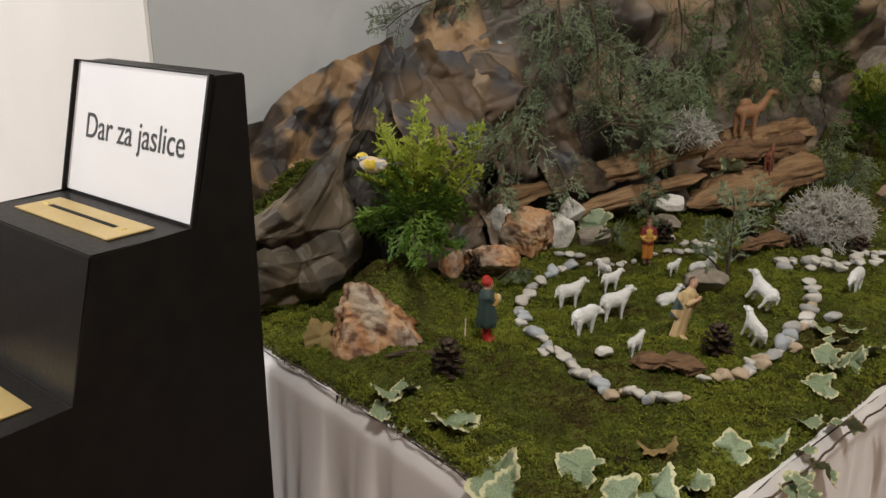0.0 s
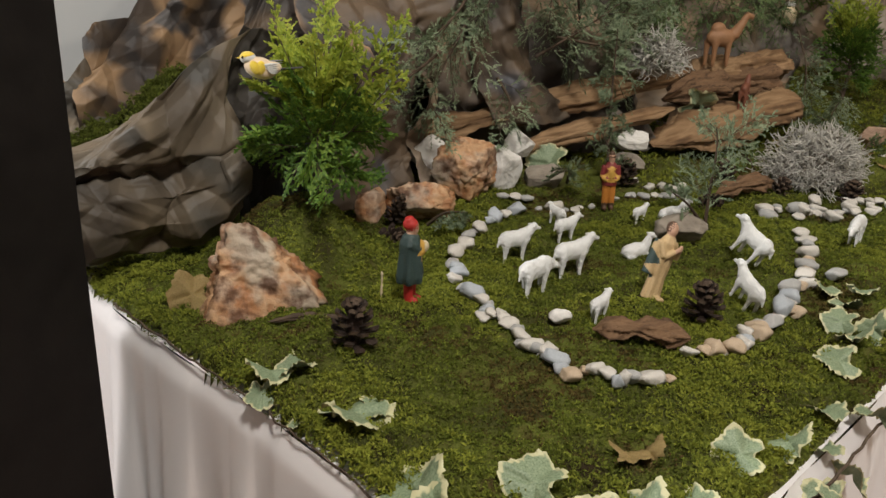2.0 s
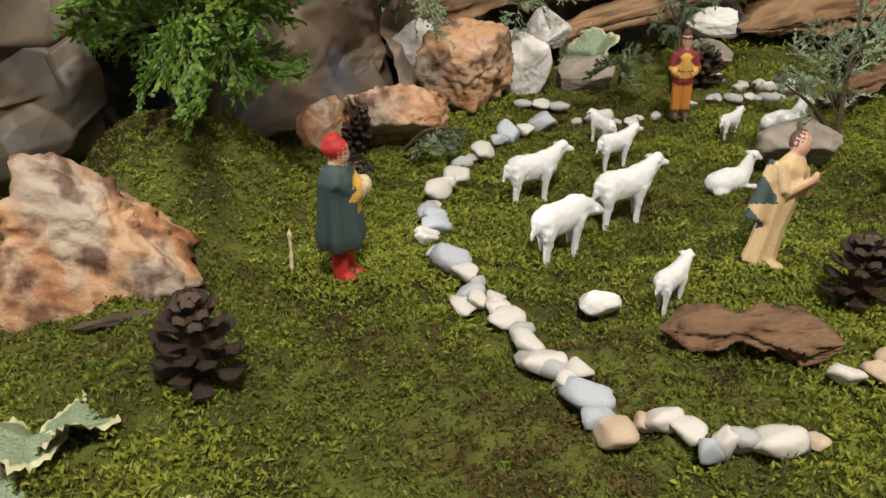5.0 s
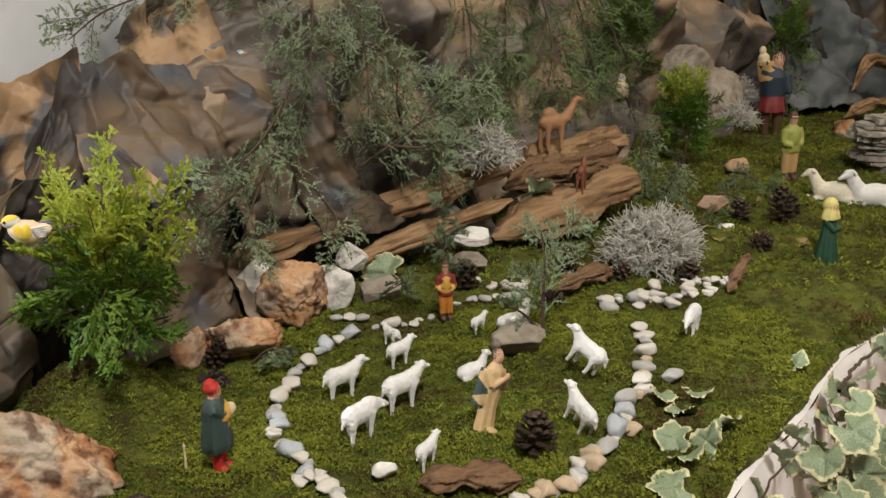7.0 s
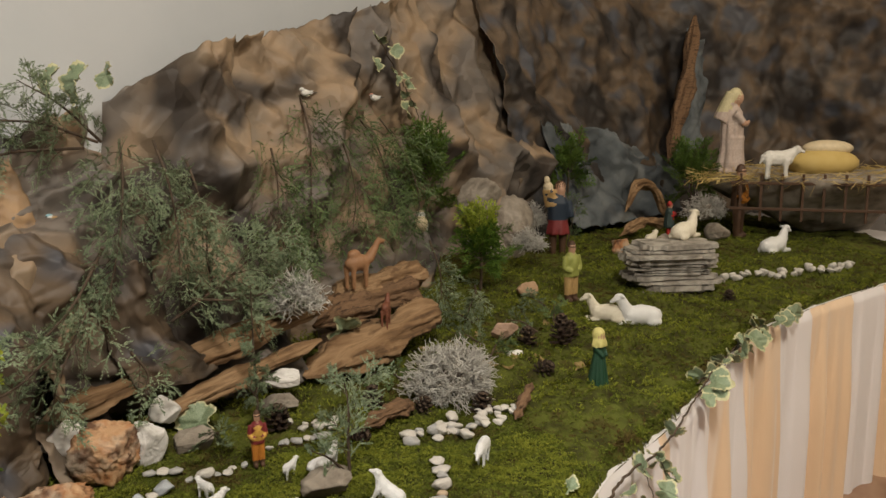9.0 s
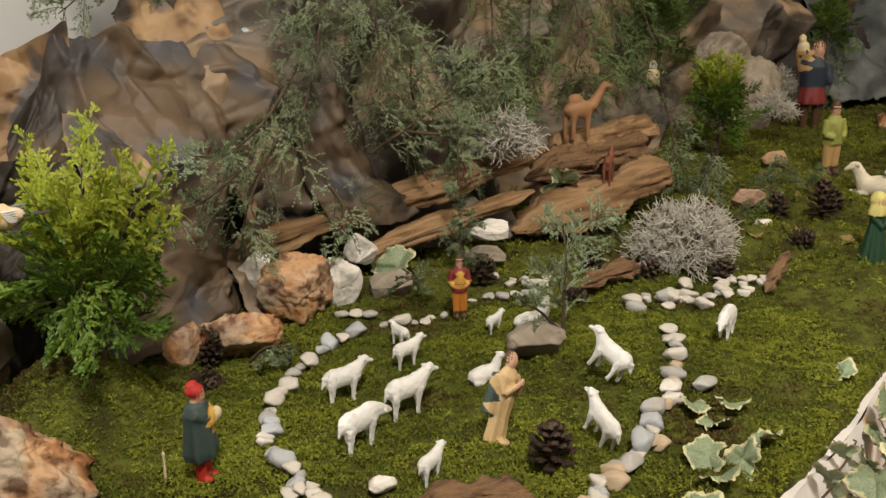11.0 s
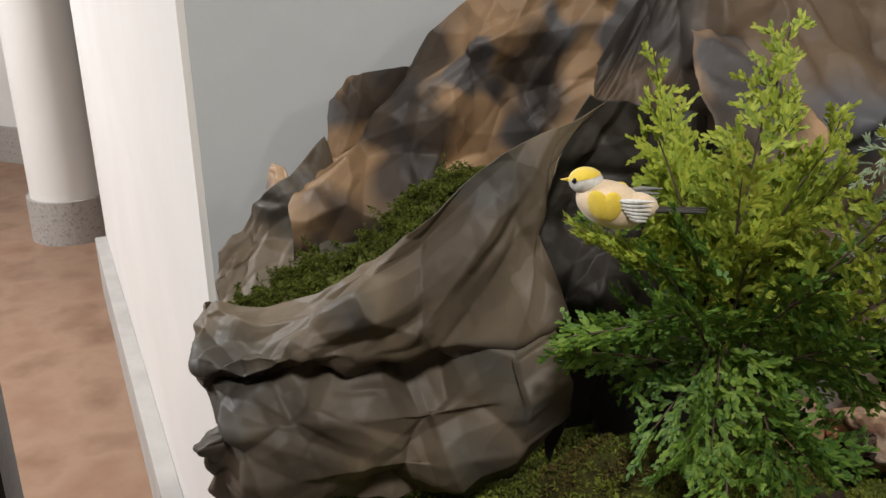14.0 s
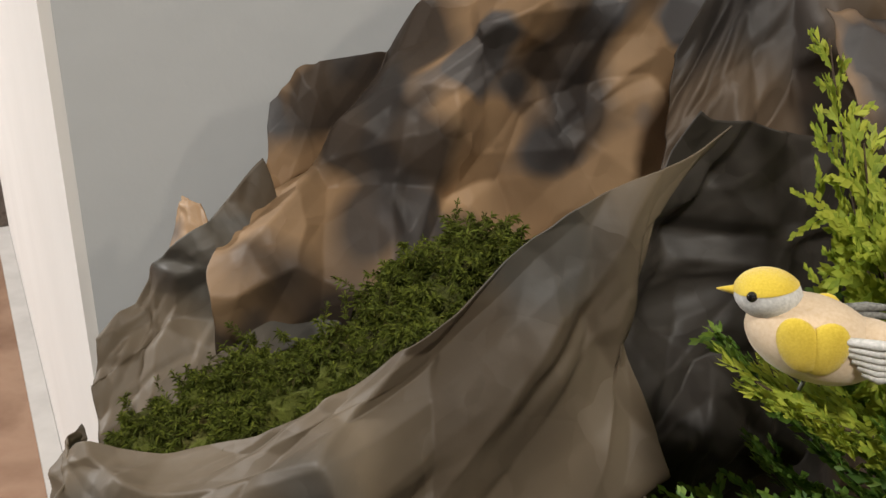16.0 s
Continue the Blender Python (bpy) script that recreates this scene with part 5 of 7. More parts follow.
def coated(bm):
    for x in (-0.075, 0.075):
        limb(bm, (x, 0, 0.06), (x * 0.9, 0, 0.30), 0.065, 0.085, 1)
        limb(bm, (x * 0.9, 0, 0.28), (x * 0.7, 0, 0.50), 0.085, 0.095, 1)
        blob(bm, (x, -0.03, 0.035), (0.06, 0.10, 0.05), mat=4)
    robe(bm, [(0.16, 0.42), (0.165, 0.5), (0.15, 0.62), (0.155, 0.72), (0.10, 0.79), (0.05, 0.82)], 0, 5, 0.08, 0.75)
    blob(bm, (0, -0.09, 0.62), (0.075, 0.05, 0.13), mat=2)
    for sx in (-1, 1):
        limb(bm, (sx * 0.15, 0, 0.75), (sx * 0.19, -0.03, 0.56), 0.055, 0.05, 0)
        limb(bm, (sx * 0.19, -0.03, 0.56), (sx * 0.08, -0.13, 0.52), 0.045, 0.035, 2)
    blob(bm, (0, -0.01, 0.865), (0.07, 0.075, 0.085), mat=3)
    robe(bm, [(0.12, 0.90), (0.075, 0.915), (0.06, 0.97), (0.03, 0.995)], 4, 3, 0.02, 1.0)


def praying(bm):
    robe(bm, [(0.15, 0.0), (0.14, 0.10), (0.13, 0.28), (0.15, 0.48), (0.145, 0.62), (0.15, 0.72), (0.09, 0.80), (0.045, 0.83)], 0, 7, 0.16, 0.8)
    blob(bm, (0.02, -0.13, 0.03), (0.10, 0.10, 0.035), mat=0)
    limb(bm, (-0.14, 0.0, 0.73), (-0.10, -0.10, 0.55), 0.055, 0.045, 0)
    limb(bm, (0.14, 0.0, 0.73), (0.15, -0.10, 0.56), 0.055, 0.045, 0)
    limb(bm, (-0.10, -0.10, 0.55), (0.05, -0.19, 0.68), 0.045, 0.03, 0)
    limb(bm, (0.15, -0.10, 0.56), (0.07, -0.19, 0.68), 0.045, 0.03, 0)
    blob(bm, (0.06, -0.20, 0.70), (0.035, 0.03, 0.05), mat=3)
    limb(bm, (-0.14, 0.06, 0.74), (-0.17, 0.05, 0.30), 0.06, 0.09, 2)
    blob(bm, (0, -0.01, 0.885), (0.075, 0.08, 0.095), mat=3)
    blob(bm, (0, 0.02, 0.91), (0.085, 0.085, 0.085), mat=1)


def kerchief(bm):
    robe(bm, [(0.22, 0.0), (0.205, 0.1), (0.16, 0.34), (0.115, 0.56), (0.12, 0.66), (0.09, 0.74), (0.04, 0.78)], 0, 9, 0.12, 0.9)
    blob(bm, (0, -0.01, 0.84), (0.095, 0.10, 0.10), mat=3)
    blob(bm, (0, 0.02, 0.88), (0.13, 0.13, 0.12), mat=1)
    robe(bm, [(0.16, 0.68), (0.15, 0.76), (0.12, 0.84)], 1, 5, 0.12, 0.9)
    for sx in (-1, 1):
        limb(bm, (sx * 0.11, 0, 0.66), (sx * 0.05, -0.15, 0.52), 0.05, 0.035, 0)


def carrier(bm):
    for x in (-0.07, 0.07):
        limb(bm, (x, 0, 0.0), (x, 0, 0.36), 0.045, 0.07, 4)
    robe(bm, [(0.17, 0.26), (0.16, 0.34), (0.13, 0.46)], 1, 8, 0.10, 0.85)
    robe(bm, [(0.145, 0.42), (0.15, 0.52), (0.155, 0.64), (0.10, 0.72), (0.05, 0.75)], 0, 5, 0.06, 0.8)
    limb(bm, (0.15, 0, 0.66), (0.19, -0.05, 0.46), 0.05, 0.04, 0)
    limb(bm, (-0.15, 0, 0.66), (-0.12, -0.1, 0.80), 0.05, 0.04, 0)
    blob(bm, (0.03, 0, 0.80), (0.075, 0.08, 0.09), mat=3)
    blob(bm, (0.03, 0.02, 0.835), (0.085, 0.085, 0.075), mat=4)
    robe(bm, [(0.085, 0.58), (0.10, 0.66), (0.105, 0.78), (0.10, 0.80)], 2, 3, 0.02, 0.9, tilt=-0.16)
    blob(bm, (-0.15, -0.02, 0.84), (0.075, 0.07, 0.055), mat=5)
    blob(bm, (-0.17, -0.03, 0.92), (0.045, 0.045, 0.05), mat=5)


def veiled(bm):
    robe(bm, [(0.20, 0.0), (0.17, 0.10), (0.14, 0.30), (0.15, 0.50), (0.14, 0.62), (0.13, 0.70), (0.08, 0.77), (0.04, 0.80)], 0, 9, 0.18, 0.75)
    robe(bm, [(0.17, 0.08), (0.15, 0.30), (0.155, 0.42)], 2, 6, 0.20, 0.78, tilt=0.05)
    blob(bm, (0.06, 0, 0.865), (0.075, 0.07, 0.085), mat=3)
    blob(bm, (0.02, 0, 0.90), (0.095, 0.085, 0.085), mat=1)
    limb(bm, (-0.02, 0, 0.92), (-0.15, 0, 0.60), 0.085, 0.12, 1)
    limb(bm, (0.02, -0.12, 0.70), (0.16, -0.10, 0.56), 0.05, 0.04, 2)
    limb(bm, (0.02, 0.12, 0.70), (0.16, 0.08, 0.56), 0.05, 0.04, 2)
    limb(bm, (0.16, -0.10, 0.56), (0.22, -0.01, 0.60), 0.035, 0.02, 3)


statuette("figurine", on_ground(0.096, 1.452, 72), 0.130, cloaked, [TEAL, RED, YELLOW, SKIN, CREAM], "cloaked figurine with red cap and boots carrying a bundle", 0.95)
statuette("figurine", on_ground(0.488, 1.892, 0), 0.120, coated, [DKRED, ORANGE, YELLOW, SKIN, BROWN], "figurine in red coat and orange breeches", 0.74)
statuette("figurine", on_ground(0.458, 1.472, 30, 0.0, 0, 17), 0.122, praying, [PALETAN, BROWN, TEAL, SKIN, TAN], "leaning figurine in a tan robe with folded arms")
statuette("figurine", on_ground(1.362, 2.005, 20), 0.150, kerchief, [GREEN, paint("yellow_cloth_paint", (0.66, 0.60, 0.22)), GREEN, SKIN, GREEN], "figurine in a green dress and yellow kerchief")
statuette("figurine", on_ground(2.10, 3.45, -20), 0.36, carrier, [NAVY, DKRED, TAN, SKIN, BROWN, CREAM], "figurine in blue jacket carrying a basket")
statuette("figurine", on_ground(1.72, 2.72, 10), 0.215, coated, [LEAFGREEN, TAN, LEAFGREEN, SKIN, BROWN], "yellow-green clad figurine standing on moss")
statuette("figurine", on_ground(2.80, 3.58, 20), 0.17, cloaked, [TEAL, RED, RED, SKIN, DKRED], "small seated figurine in red and green")
statuette("figurine", on_ground(3.10, 3.44, 40), 0.36, coated, [BROWN, BROWN, ORANGE, SKIN, BROWN], "brown-clad figurine with an orange bundle")
log("staff", [(0.055, 1.432, 0.845), (0.056, 1.432, 0.868), (0.056, 1.433, 0.888)], 0.0012, 0.0012, 11, CREAM, "thin white stick standing in moss", 0, "stick")


# ---- greenery ----
def diamonds(base, way, flat, ln, w):
    """Small folded leaf scales: base places, ways, in-plane sides, lengths and half-widths."""
    n = len(base)
    ln, w = np.asarray(ln).reshape(-1, 1), np.asarray(w).reshape(-1, 1)
    up = np.cross(way, flat)
    v = np.stack([base, base + way * ln * 0.55 + flat * w + up * w * 0.35, base + way * ln, base + way * ln * 0.55 - flat * w + up * w * 0.35], 1).reshape(-1, 3)
    k = np.arange(n)[:, None] * 4
    return v, np.concatenate([k + (0, 1, 2), k + (0, 2, 3)], 1).reshape(-1, 3)


def spray(r, start, way, flat, length, laterals, reach, scale_len, scale_w, droop, curl=0.0, sub=0, thin=1.0, splay=0.75):
    """A flat spray of scale foliage. Returns the stem's line and leaf arrays."""
    t = np.linspace(0, 1, 12)
    bend = unit(np.cross(way, flat))
    line = start + np.outer(t * length, way) + np.outer(t**2 * length * droop, (0, 0, -1.0)) + np.outer(np.sin(t * 3) * length * curl, bend)
    B, Wy, Fl, L, Wd = [], [], [], [], []

    def row(p0, d, fl, ln, count):
        s = (np.arange(count) + 0.3) / count
        pts = p0 + np.outer(s * ln, d) + np.outer(s**2 * ln * droop * 0.5, (0, 0, -1.0))
        for side in (-1, 0, 1):
            w = unit(d + side * splay * fl + r.randn(count, 3) * 0.12)
            B.append(pts + r.randn(count, 3) * scale_w * 0.3)
            Wy.append(w)
            Fl.append(unit(np.cross(w, np.cross(d, fl)) + r.randn(count, 3) * 0.2))
            L.append(scale_len * (0.8 + 0.5 * r.rand(count)) * (1.15 - 0.5 * s))
            Wd.append(np.full(count, scale_w) * (0.8 + 0.4 * r.rand(count)) * (1.1 - 0.5 * s))

    for k in range(laterals):
        u = 0.10 + 0.88 * (k + 0.5 * r.rand()) / laterals
        p0 = np.array([np.interp(u, t, line[:, c]) for c in range(3)])
        side = 1 if k % 2 else -1
        ang = radians(lerp(58, 28, u) + r.randn() * 8)
        d = unit(math.cos(ang) * way + side * math.sin(ang) * flat + r.randn(3) * 0.10)
        fl = unit(np.cross(np.cross(d, side * way), d) + r.randn(3) * 0.15)
        ln = reach * (0.35 + 0.65 * math.sin(math.pi * min(1, 0.25 + 0.7 * u))) * (0.75 + 0.5 * r.rand())
        row(p0, d, fl, ln, max(3, int(thin * ln / scale_len * 1.5)))
        for m in range(sub):
            v = 0.25 + 0.6 * (m + r.rand() * 0.6) / sub
            s2 = 1 if m % 2 else -1
            d2 = unit(d + s2 * 0.9 * fl + r.randn(3) * 0.16)
            row(p0 + d * ln * v, d2, unit(np.cross(np.cross(d2, d), d2) + r.randn(3) * 0.2), ln * 0.48, max(2, int(thin * ln * 0.48 / scale_len * 1.4)))
    row(line[-3], way + np.array((0, 0, -droop)), flat, reach * 0.4, 5)
    return line, diamonds(np.concatenate(B), np.concatenate(Wy), np.concatenate(Fl), np.concatenate(L), np.concatenate(Wd))


def thuja(at, height, spread, count, seed, mat, label, clear=None, tip=None, perch=None):
    """A cut thuja: upright sprays round the middle and hanging ones below."""
    r = np.random.RandomState(seed)
    ob = thing("thuja_bush", label, "shrub", at=at)
    stems, leaves, tips = [], [], []
    for k in range(count + len(perch or ())):
        h = min(1, (k + r.rand()) / count)
        az = k * 2.39996 + r.randn() * 0.3
        out = np.array((math.cos(az), math.sin(az), 0))
        rise = lerp(-0.10, 3.0, h) + r.randn() * 0.22
        way = unit(out + np.array((0, 0, rise)))
        start = np.array((0, 0, height * lerp(0.20, 0.52, h))) + out * spread * 0.10
        flat = unit(np.cross(way, out + r.randn(3) * 0.5))
        ln = height * lerp(0.34, 0.46, h) * (0.7 + 0.5 * r.rand()) if rise > 0.3 else spread * 0.80 * (0.7 + 0.4 * r.rand())
        if k >= count:
            start, end = np.array(perch[k - count][0]), np.array(perch[k - count][1])
            way = unit(end - start)
            flat, ln = unit(np.cross(way, (0.1, 1.0, 0.3)) if end[0] > 0 else np.cross(way, (0, 0, 1.0))), np.linalg.norm(end - start) * 0.95
            h = 1.0 if end[2] > 0.2 else 0.0
        line, lv = spray(r, start, way, flat, ln, 13, 0.046 * height / 0.34, 0.0066, 0.0019, 0.05 if rise > 0.5 else 0.32, 0.04, 3, 1.15, 0.30)
        stems.append(tube_arrays(line, np.linspace(0.0013, 0.0005, 12), 5))
        if clear:
            far = np.linalg.norm(lv[0].reshape(-1, 4, 3).mean(1) - np.array(clear[:3]), axis=1) > clear[3]
            lv = (lv[0], lv[1].reshape(-1, 2, 3)[far].reshape(-1, 3))
        (tips if tip and h > 0.60 else leaves).append(lv)
    stems.append(tube_arrays([(0, 0, -0.02), (0.003, 0, height * 0.3), (0, 0.004, height * 0.6)], [0.006, 0.005, 0.002], 7))
    v, f = stems.pop()
    part("trunk", mesh_of("trunk", v, f, TWIG), None, ob)
    v, f = joined(stems)
    tagged(part("twig_mass", mesh_of("twig_mass", v, f, TWIG), None, ob), kind="stuff")
    v, f = joined(leaves)
    tagged(part("foliage", mesh_of("foliage", v, f, mat), None, ob), kind="stuff")
    if tips:
        v, f = joined(tips)
        tagged(part("new_growth", mesh_of("new_growth", v, f, tip), None, ob, "yellow-green young sprays"), kind="stuff")
    return ob


thuja(on_ground(-0.045, 1.612, 0, -0.003), 0.282, 0.125, 40, 3, THUJA, "fresh green thuja bush with yellowish tips on a moss mound", (-0.079, -0.046, 0.240, 0.042), THUJATIP,
      (((-0.01, -0.005, 0.15), (-0.100, -0.058, 0.212)), ((-0.01, -0.005, 0.16), (-0.085, -0.065, 0.205)), ((0.02, -0.01, 0.12), (0.128, -0.055, 0.315)), ((0.02, 0.0, 0.12), (0.120, -0.040, 0.27)), ((0.03, -0.01, 0.10), (0.130, -0.060, 0.235)),
       ((0.0, 0.0, 0.15), (0.018, 0.060, 0.345)), ((0.0, 0.0, 0.16), (0.010, 0.04, 0.31)), ((-0.01, 0.02, 0.13), (-0.080, 0.085, 0.325)), ((-0.01, 0.02, 0.13), (-0.060, 0.06, 0.28)),
       ((0.0, -0.02, 0.13), (-0.050, -0.060, 0.045)), ((0.0, -0.02, 0.14), (0.004, -0.080, 0.05)), ((0.01, -0.02, 0.13), (0.055, -0.065, 0.045)), ((-0.02, -0.02, 0.14), (-0.105, -0.055, 0.125)), ((0.02, -0.02, 0.12), (0.11, -0.06, 0.14))))
p = at_wall(2.31, 0.36, 1.10)
THUJADK = material("dark_thuja_foliage", [(0.030, 0.060, 0.016), (0.065, 0.13, 0.024), (0.12, 0.19, 0.03), (0.22, 0.27, 0.04)], scale=5, rough=0.65, bump=0, island=0.35, coords="World", through=0.25)
thuja(Matrix.Translation(p), 0.40, 0.11, 34, 5, THUJADK, "dark green thuja sprig against the paper mountain")
p = at_wall(2.36, 0.55, 0.86)
thuja(Matrix.Translation(p), 0.36, 0.09, 34, 6, THUJA, "bright yellow-green thuja sprig by the boulder", None, THUJATIP)
p = at_wall(3.56, 0.55, 1.05)
thuja(Matrix.Translation(p), 0.34, 0.17, 32, 7, THUJADK, "dark leafy shrub behind a figurine")
thuja(pose(3.02, 3.70, 0.95), 0.42, 0.17, 34, 8, THUJADK, "dark thuja sprig with yellow tips by the stable")


def juniper(points, seed, mat, label, dens=1.0, reach=0.085, droop=0.35, name="juniper_branch"):
    """A cut juniper branch: a thin bent stem with lacy side sprays."""
    r = np.random.RandomState(seed)
    line = catmull([tuple(p) for p in points], 30)
    length = np.linalg.norm(np.diff(line, axis=0), axis=1).sum()
    ob = thing(name, label, "branch", "juniper branches")
    stems, leaves = [tube_arrays(line, np.linspace(0.0035, 0.001, 30), 6)], []
    n = int(dens * length / 0.0135)
    for k in range(n):
        u = 0.06 + 0.94 * (k + r.rand()) / n
        i = min(28, int(u * 29))
        p0 = line[i] + (line[i + 1] - line[i]) * (u * 29 - i)
        tang = unit(line[i + 1] - line[i])
        side = unit(np.cross(tang, r.randn(3)))
        way = unit(tang * 0.7 + side * (0.75 + 0.3 * r.rand()) + np.array((0, 0, 0.05)))
        flat = unit(np.cross(way, r.randn(3)))
        ln = reach * (0.55 + 0.7 * r.rand()) * (1.1 - 0.45 * u)
        sl, lv = spray(r, p0, way, flat, ln * 1.1, 8, ln * 0.52, 0.0074, 0.00100, droop, 0.08, 2, 0.92, 0.34)
        stems.append(tube_arrays(sl[::3], 0.0006, 4))
        leaves.append(lv)
    v, f = stems[0]
    part("stem", mesh_of("stem", v, f, TWIG), None, ob)
    v, f = joined(stems[1:])
    tagged(part("twig_mass", mesh_of("twig_mass", v, f, TWIG), None, ob), kind="stuff")
    v, f = joined(leaves)
    tagged(part("foliage", mesh_of("foliage", v, f, mat), None, ob), kind="stuff")
    return ob


LIGHTJ, DARKJ = "grey-green lacy juniper branch against the paper mountain", "dark green juniper branch hanging on the mountain"
W = at_wall
# summit, spreading over the wall at the left
juniper([W(0.96, 0.20, 1.47), W(0.84, 0.17, 1.515), W(0.70, 0.16, 1.525), W(0.54, 0.16, 1.53)], 1, JUNIPER, LIGHTJ, 1.0, 0.10)
juniper([W(0.97, 0.20, 1.47), W(0.88, 0.19, 1.55), W(0.80, 0.17, 1.60)], 2, JUNIPER, LIGHTJ, 0.9, 0.08)
juniper([W(0.92, 0.20, 1.46), W(0.74, 0.18, 1.46), W(0.58, 0.15, 1.42), W(0.50, 0.13, 1.37)], 3, JUNIPER, LIGHTJ, 0.55, 0.08)
# middle cascade
juniper([W(0.96, 0.26, 1.47), W(0.90, 0.32, 1.40), W(0.84, 0.36, 1.30), W(0.76, 0.40, 1.20)], 4, JUNIPER, LIGHTJ, 1.0, 0.10)
juniper([W(1.04, 0.28, 1.47), W(1.00, 0.35, 1.38), W(0.96, 0.40, 1.28), W(0.92, 0.43, 1.18)], 5, JUNIPER, LIGHTJ, 1.0, 0.11)
juniper([W(1.12, 0.30, 1.42), W(1.06, 0.38, 1.34), W(1.00, 0.43, 1.24)], 6, JUNIPER, LIGHTJ, 0.9, 0.10)
juniper([W(0.82, 0.33, 1.27), W(0.70, 0.38, 1.20), W(0.58, 0.42, 1.16), W(0.50, 0.44, 1.17)], 7, JUNIPER, LIGHTJ, 0.6, 0.08)
juniper([W(0.78, 0.35, 1.20), W(0.70, 0.37, 1.13), W(0.64, 0.38, 1.06), W(0.62, 0.38, 1.01)], 8, JUNIPER, LIGHTJ, 0.8, 0.09)
juniper([W(0.62, 0.42, 1.14), W(0.52, 0.43, 1.10), W(0.44, 0.45, 1.10)], 9, JUNIPER, LIGHTJ, 0.5, 0.07)
juniper([W(0.80, 0.40, 1.07), W(0.82, 0.42, 1.02), W(0.80, 0.42, 0.98)], 19, JUNIPER, LIGHTJ, 0.8, 0.08)
# large spray over the driftwood
juniper([W(0.92, 0.40, 1.10), W(1.02, 0.45, 1.16), W(1.12, 0.47, 1.21), W(1.20, 0.46, 1.25)], 10, JUNIPER, LIGHTJ, 1.0, 0.11)
juniper([W(0.96, 0.42, 1.14), W(1.08, 0.48, 1.12), W(1.20, 0.48, 1.13), W(1.30, 0.46, 1.15)], 11, JUNIPER, LIGHTJ, 1.1, 0.10)
juniper([W(1.02, 0.44, 1.15), W(1.00, 0.44, 1.22), W(1.02, 0.43, 1.30)], 12, JUNIPER, LIGHTJ, 0.9, 0.09)
# upright twig behind a figurine
juniper([W(0.985, 0.56, 0.86), W(1.01, 0.54, 0.95), W(1.035, 0.52, 1.05), W(1.05, 0.51, 1.16)], 13, JUNIPER, "upright juniper twig standing behind a figurine", 0.9, 0.05, 0.6)
# dark hanging mass
juniper([W(1.70, 0.24, 1.56), W(1.62, 0.32, 1.44), W(1.55, 0.36, 1.30), W(1.52, 0.38, 1.18)], 14, JUNIPERDK, DARKJ, 1.0, 0.13, 0.7)
juniper([W(1.80, 0.24, 1.54), W(1.78, 0.33, 1.42), W(1.76, 0.38, 1.28), W(1.70, 0.40, 1.16)], 15, JUNIPERDK, DARKJ, 1.0, 0.13, 0.7)
juniper([W(1.95, 0.24, 1.54), W(1.98, 0.33, 1.42), W(1.98, 0.38, 1.28), W(1.96, 0.42, 1.16)], 16, JUNIPERDK, DARKJ, 0.9, 0.13, 0.7)
juniper([W(1.50, 0.27, 1.42), W(1.42, 0.34, 1.34), W(1.36, 0.38, 1.24), W(1.36, 0.40, 1.14)], 17, JUNIPERDK, DARKJ, 0.9, 0.12, 0.6)
juniper([W(2.12, 0.28, 1.48), W(2.14, 0.36, 1.36), W(2.12, 0.42, 1.22), W(2.02, 0.45, 1.12)], 18, JUNIPERDK, DARKJ, 0.9, 0.12, 0.6)
juniper([W(1.44, 0.30, 1.26), W(1.40, 0.38, 1.16), W(1.34, 0.42, 1.08)], 20, JUNIPERDK, DARKJ, 0.8, 0.10, 0.6)
# low sprigs by the shelf, the stones and the fold
juniper([W(1.98, 0.52, 1.10), W(1.92, 0.58, 1.02), W(1.84, 0.62, 0.95)], 21, JUNIPER, "grey-green juniper sprig by the driftwood", 0.8, 0.09)
juniper([W(2.12, 0.62, 0.93), W(2.02, 0.66, 0.93), W(1.90, 0.68, 0.90)], 22, JUNIPER, "grey-green juniper sprig lying on moss", 0.8, 0.08)
juniper([W(0.90, 0.52, 0.86), W(0.86, 0.55, 0.90), W(0.80, 0.57, 0.91)], 23, JUNIPER, "small juniper sprig behind the stone ring", 0.8, 0.05)
juniper([W(0.98, 0.56, 0.85), W(1.00, 0.55, 0.91), W(0.98, 0.54, 0.96)], 24, JUNIPER, "small juniper sprig behind the stone ring", 0.7, 0.05)
juniper([(0.13, 1.77, 0.84), (0.16, 1.75, 0.87), (0.20, 1.74, 0.875)], 25, JUNIPER, "short juniper sprig below the rocks", 0.9, 0.035)
juniper([(0.632, 1.742, 0.85), (0.632, 1.745, 0.92), (0.636, 1.75, 0.99), (0.63, 1.75, 1.035)], 26, JUNIPER, "small upright juniper twig planted behind a stone", 0.8, 0.10, 0.1)
juniper([(0.625, 1.742, 0.86), (0.59, 1.73, 0.90), (0.555, 1.72, 0.925)], 27, JUNIPER, "small juniper side twig behind a stone", 0.6, 0.04, 0.2)
juniper([W(3.30, 0.62, 0.86), W(3.32, 0.64, 0.98), W(3.36, 0.66, 1.08)], 28, JUNIPERDK, "thin green sprig by the figurines", 0.5, 0.08, 0.3)


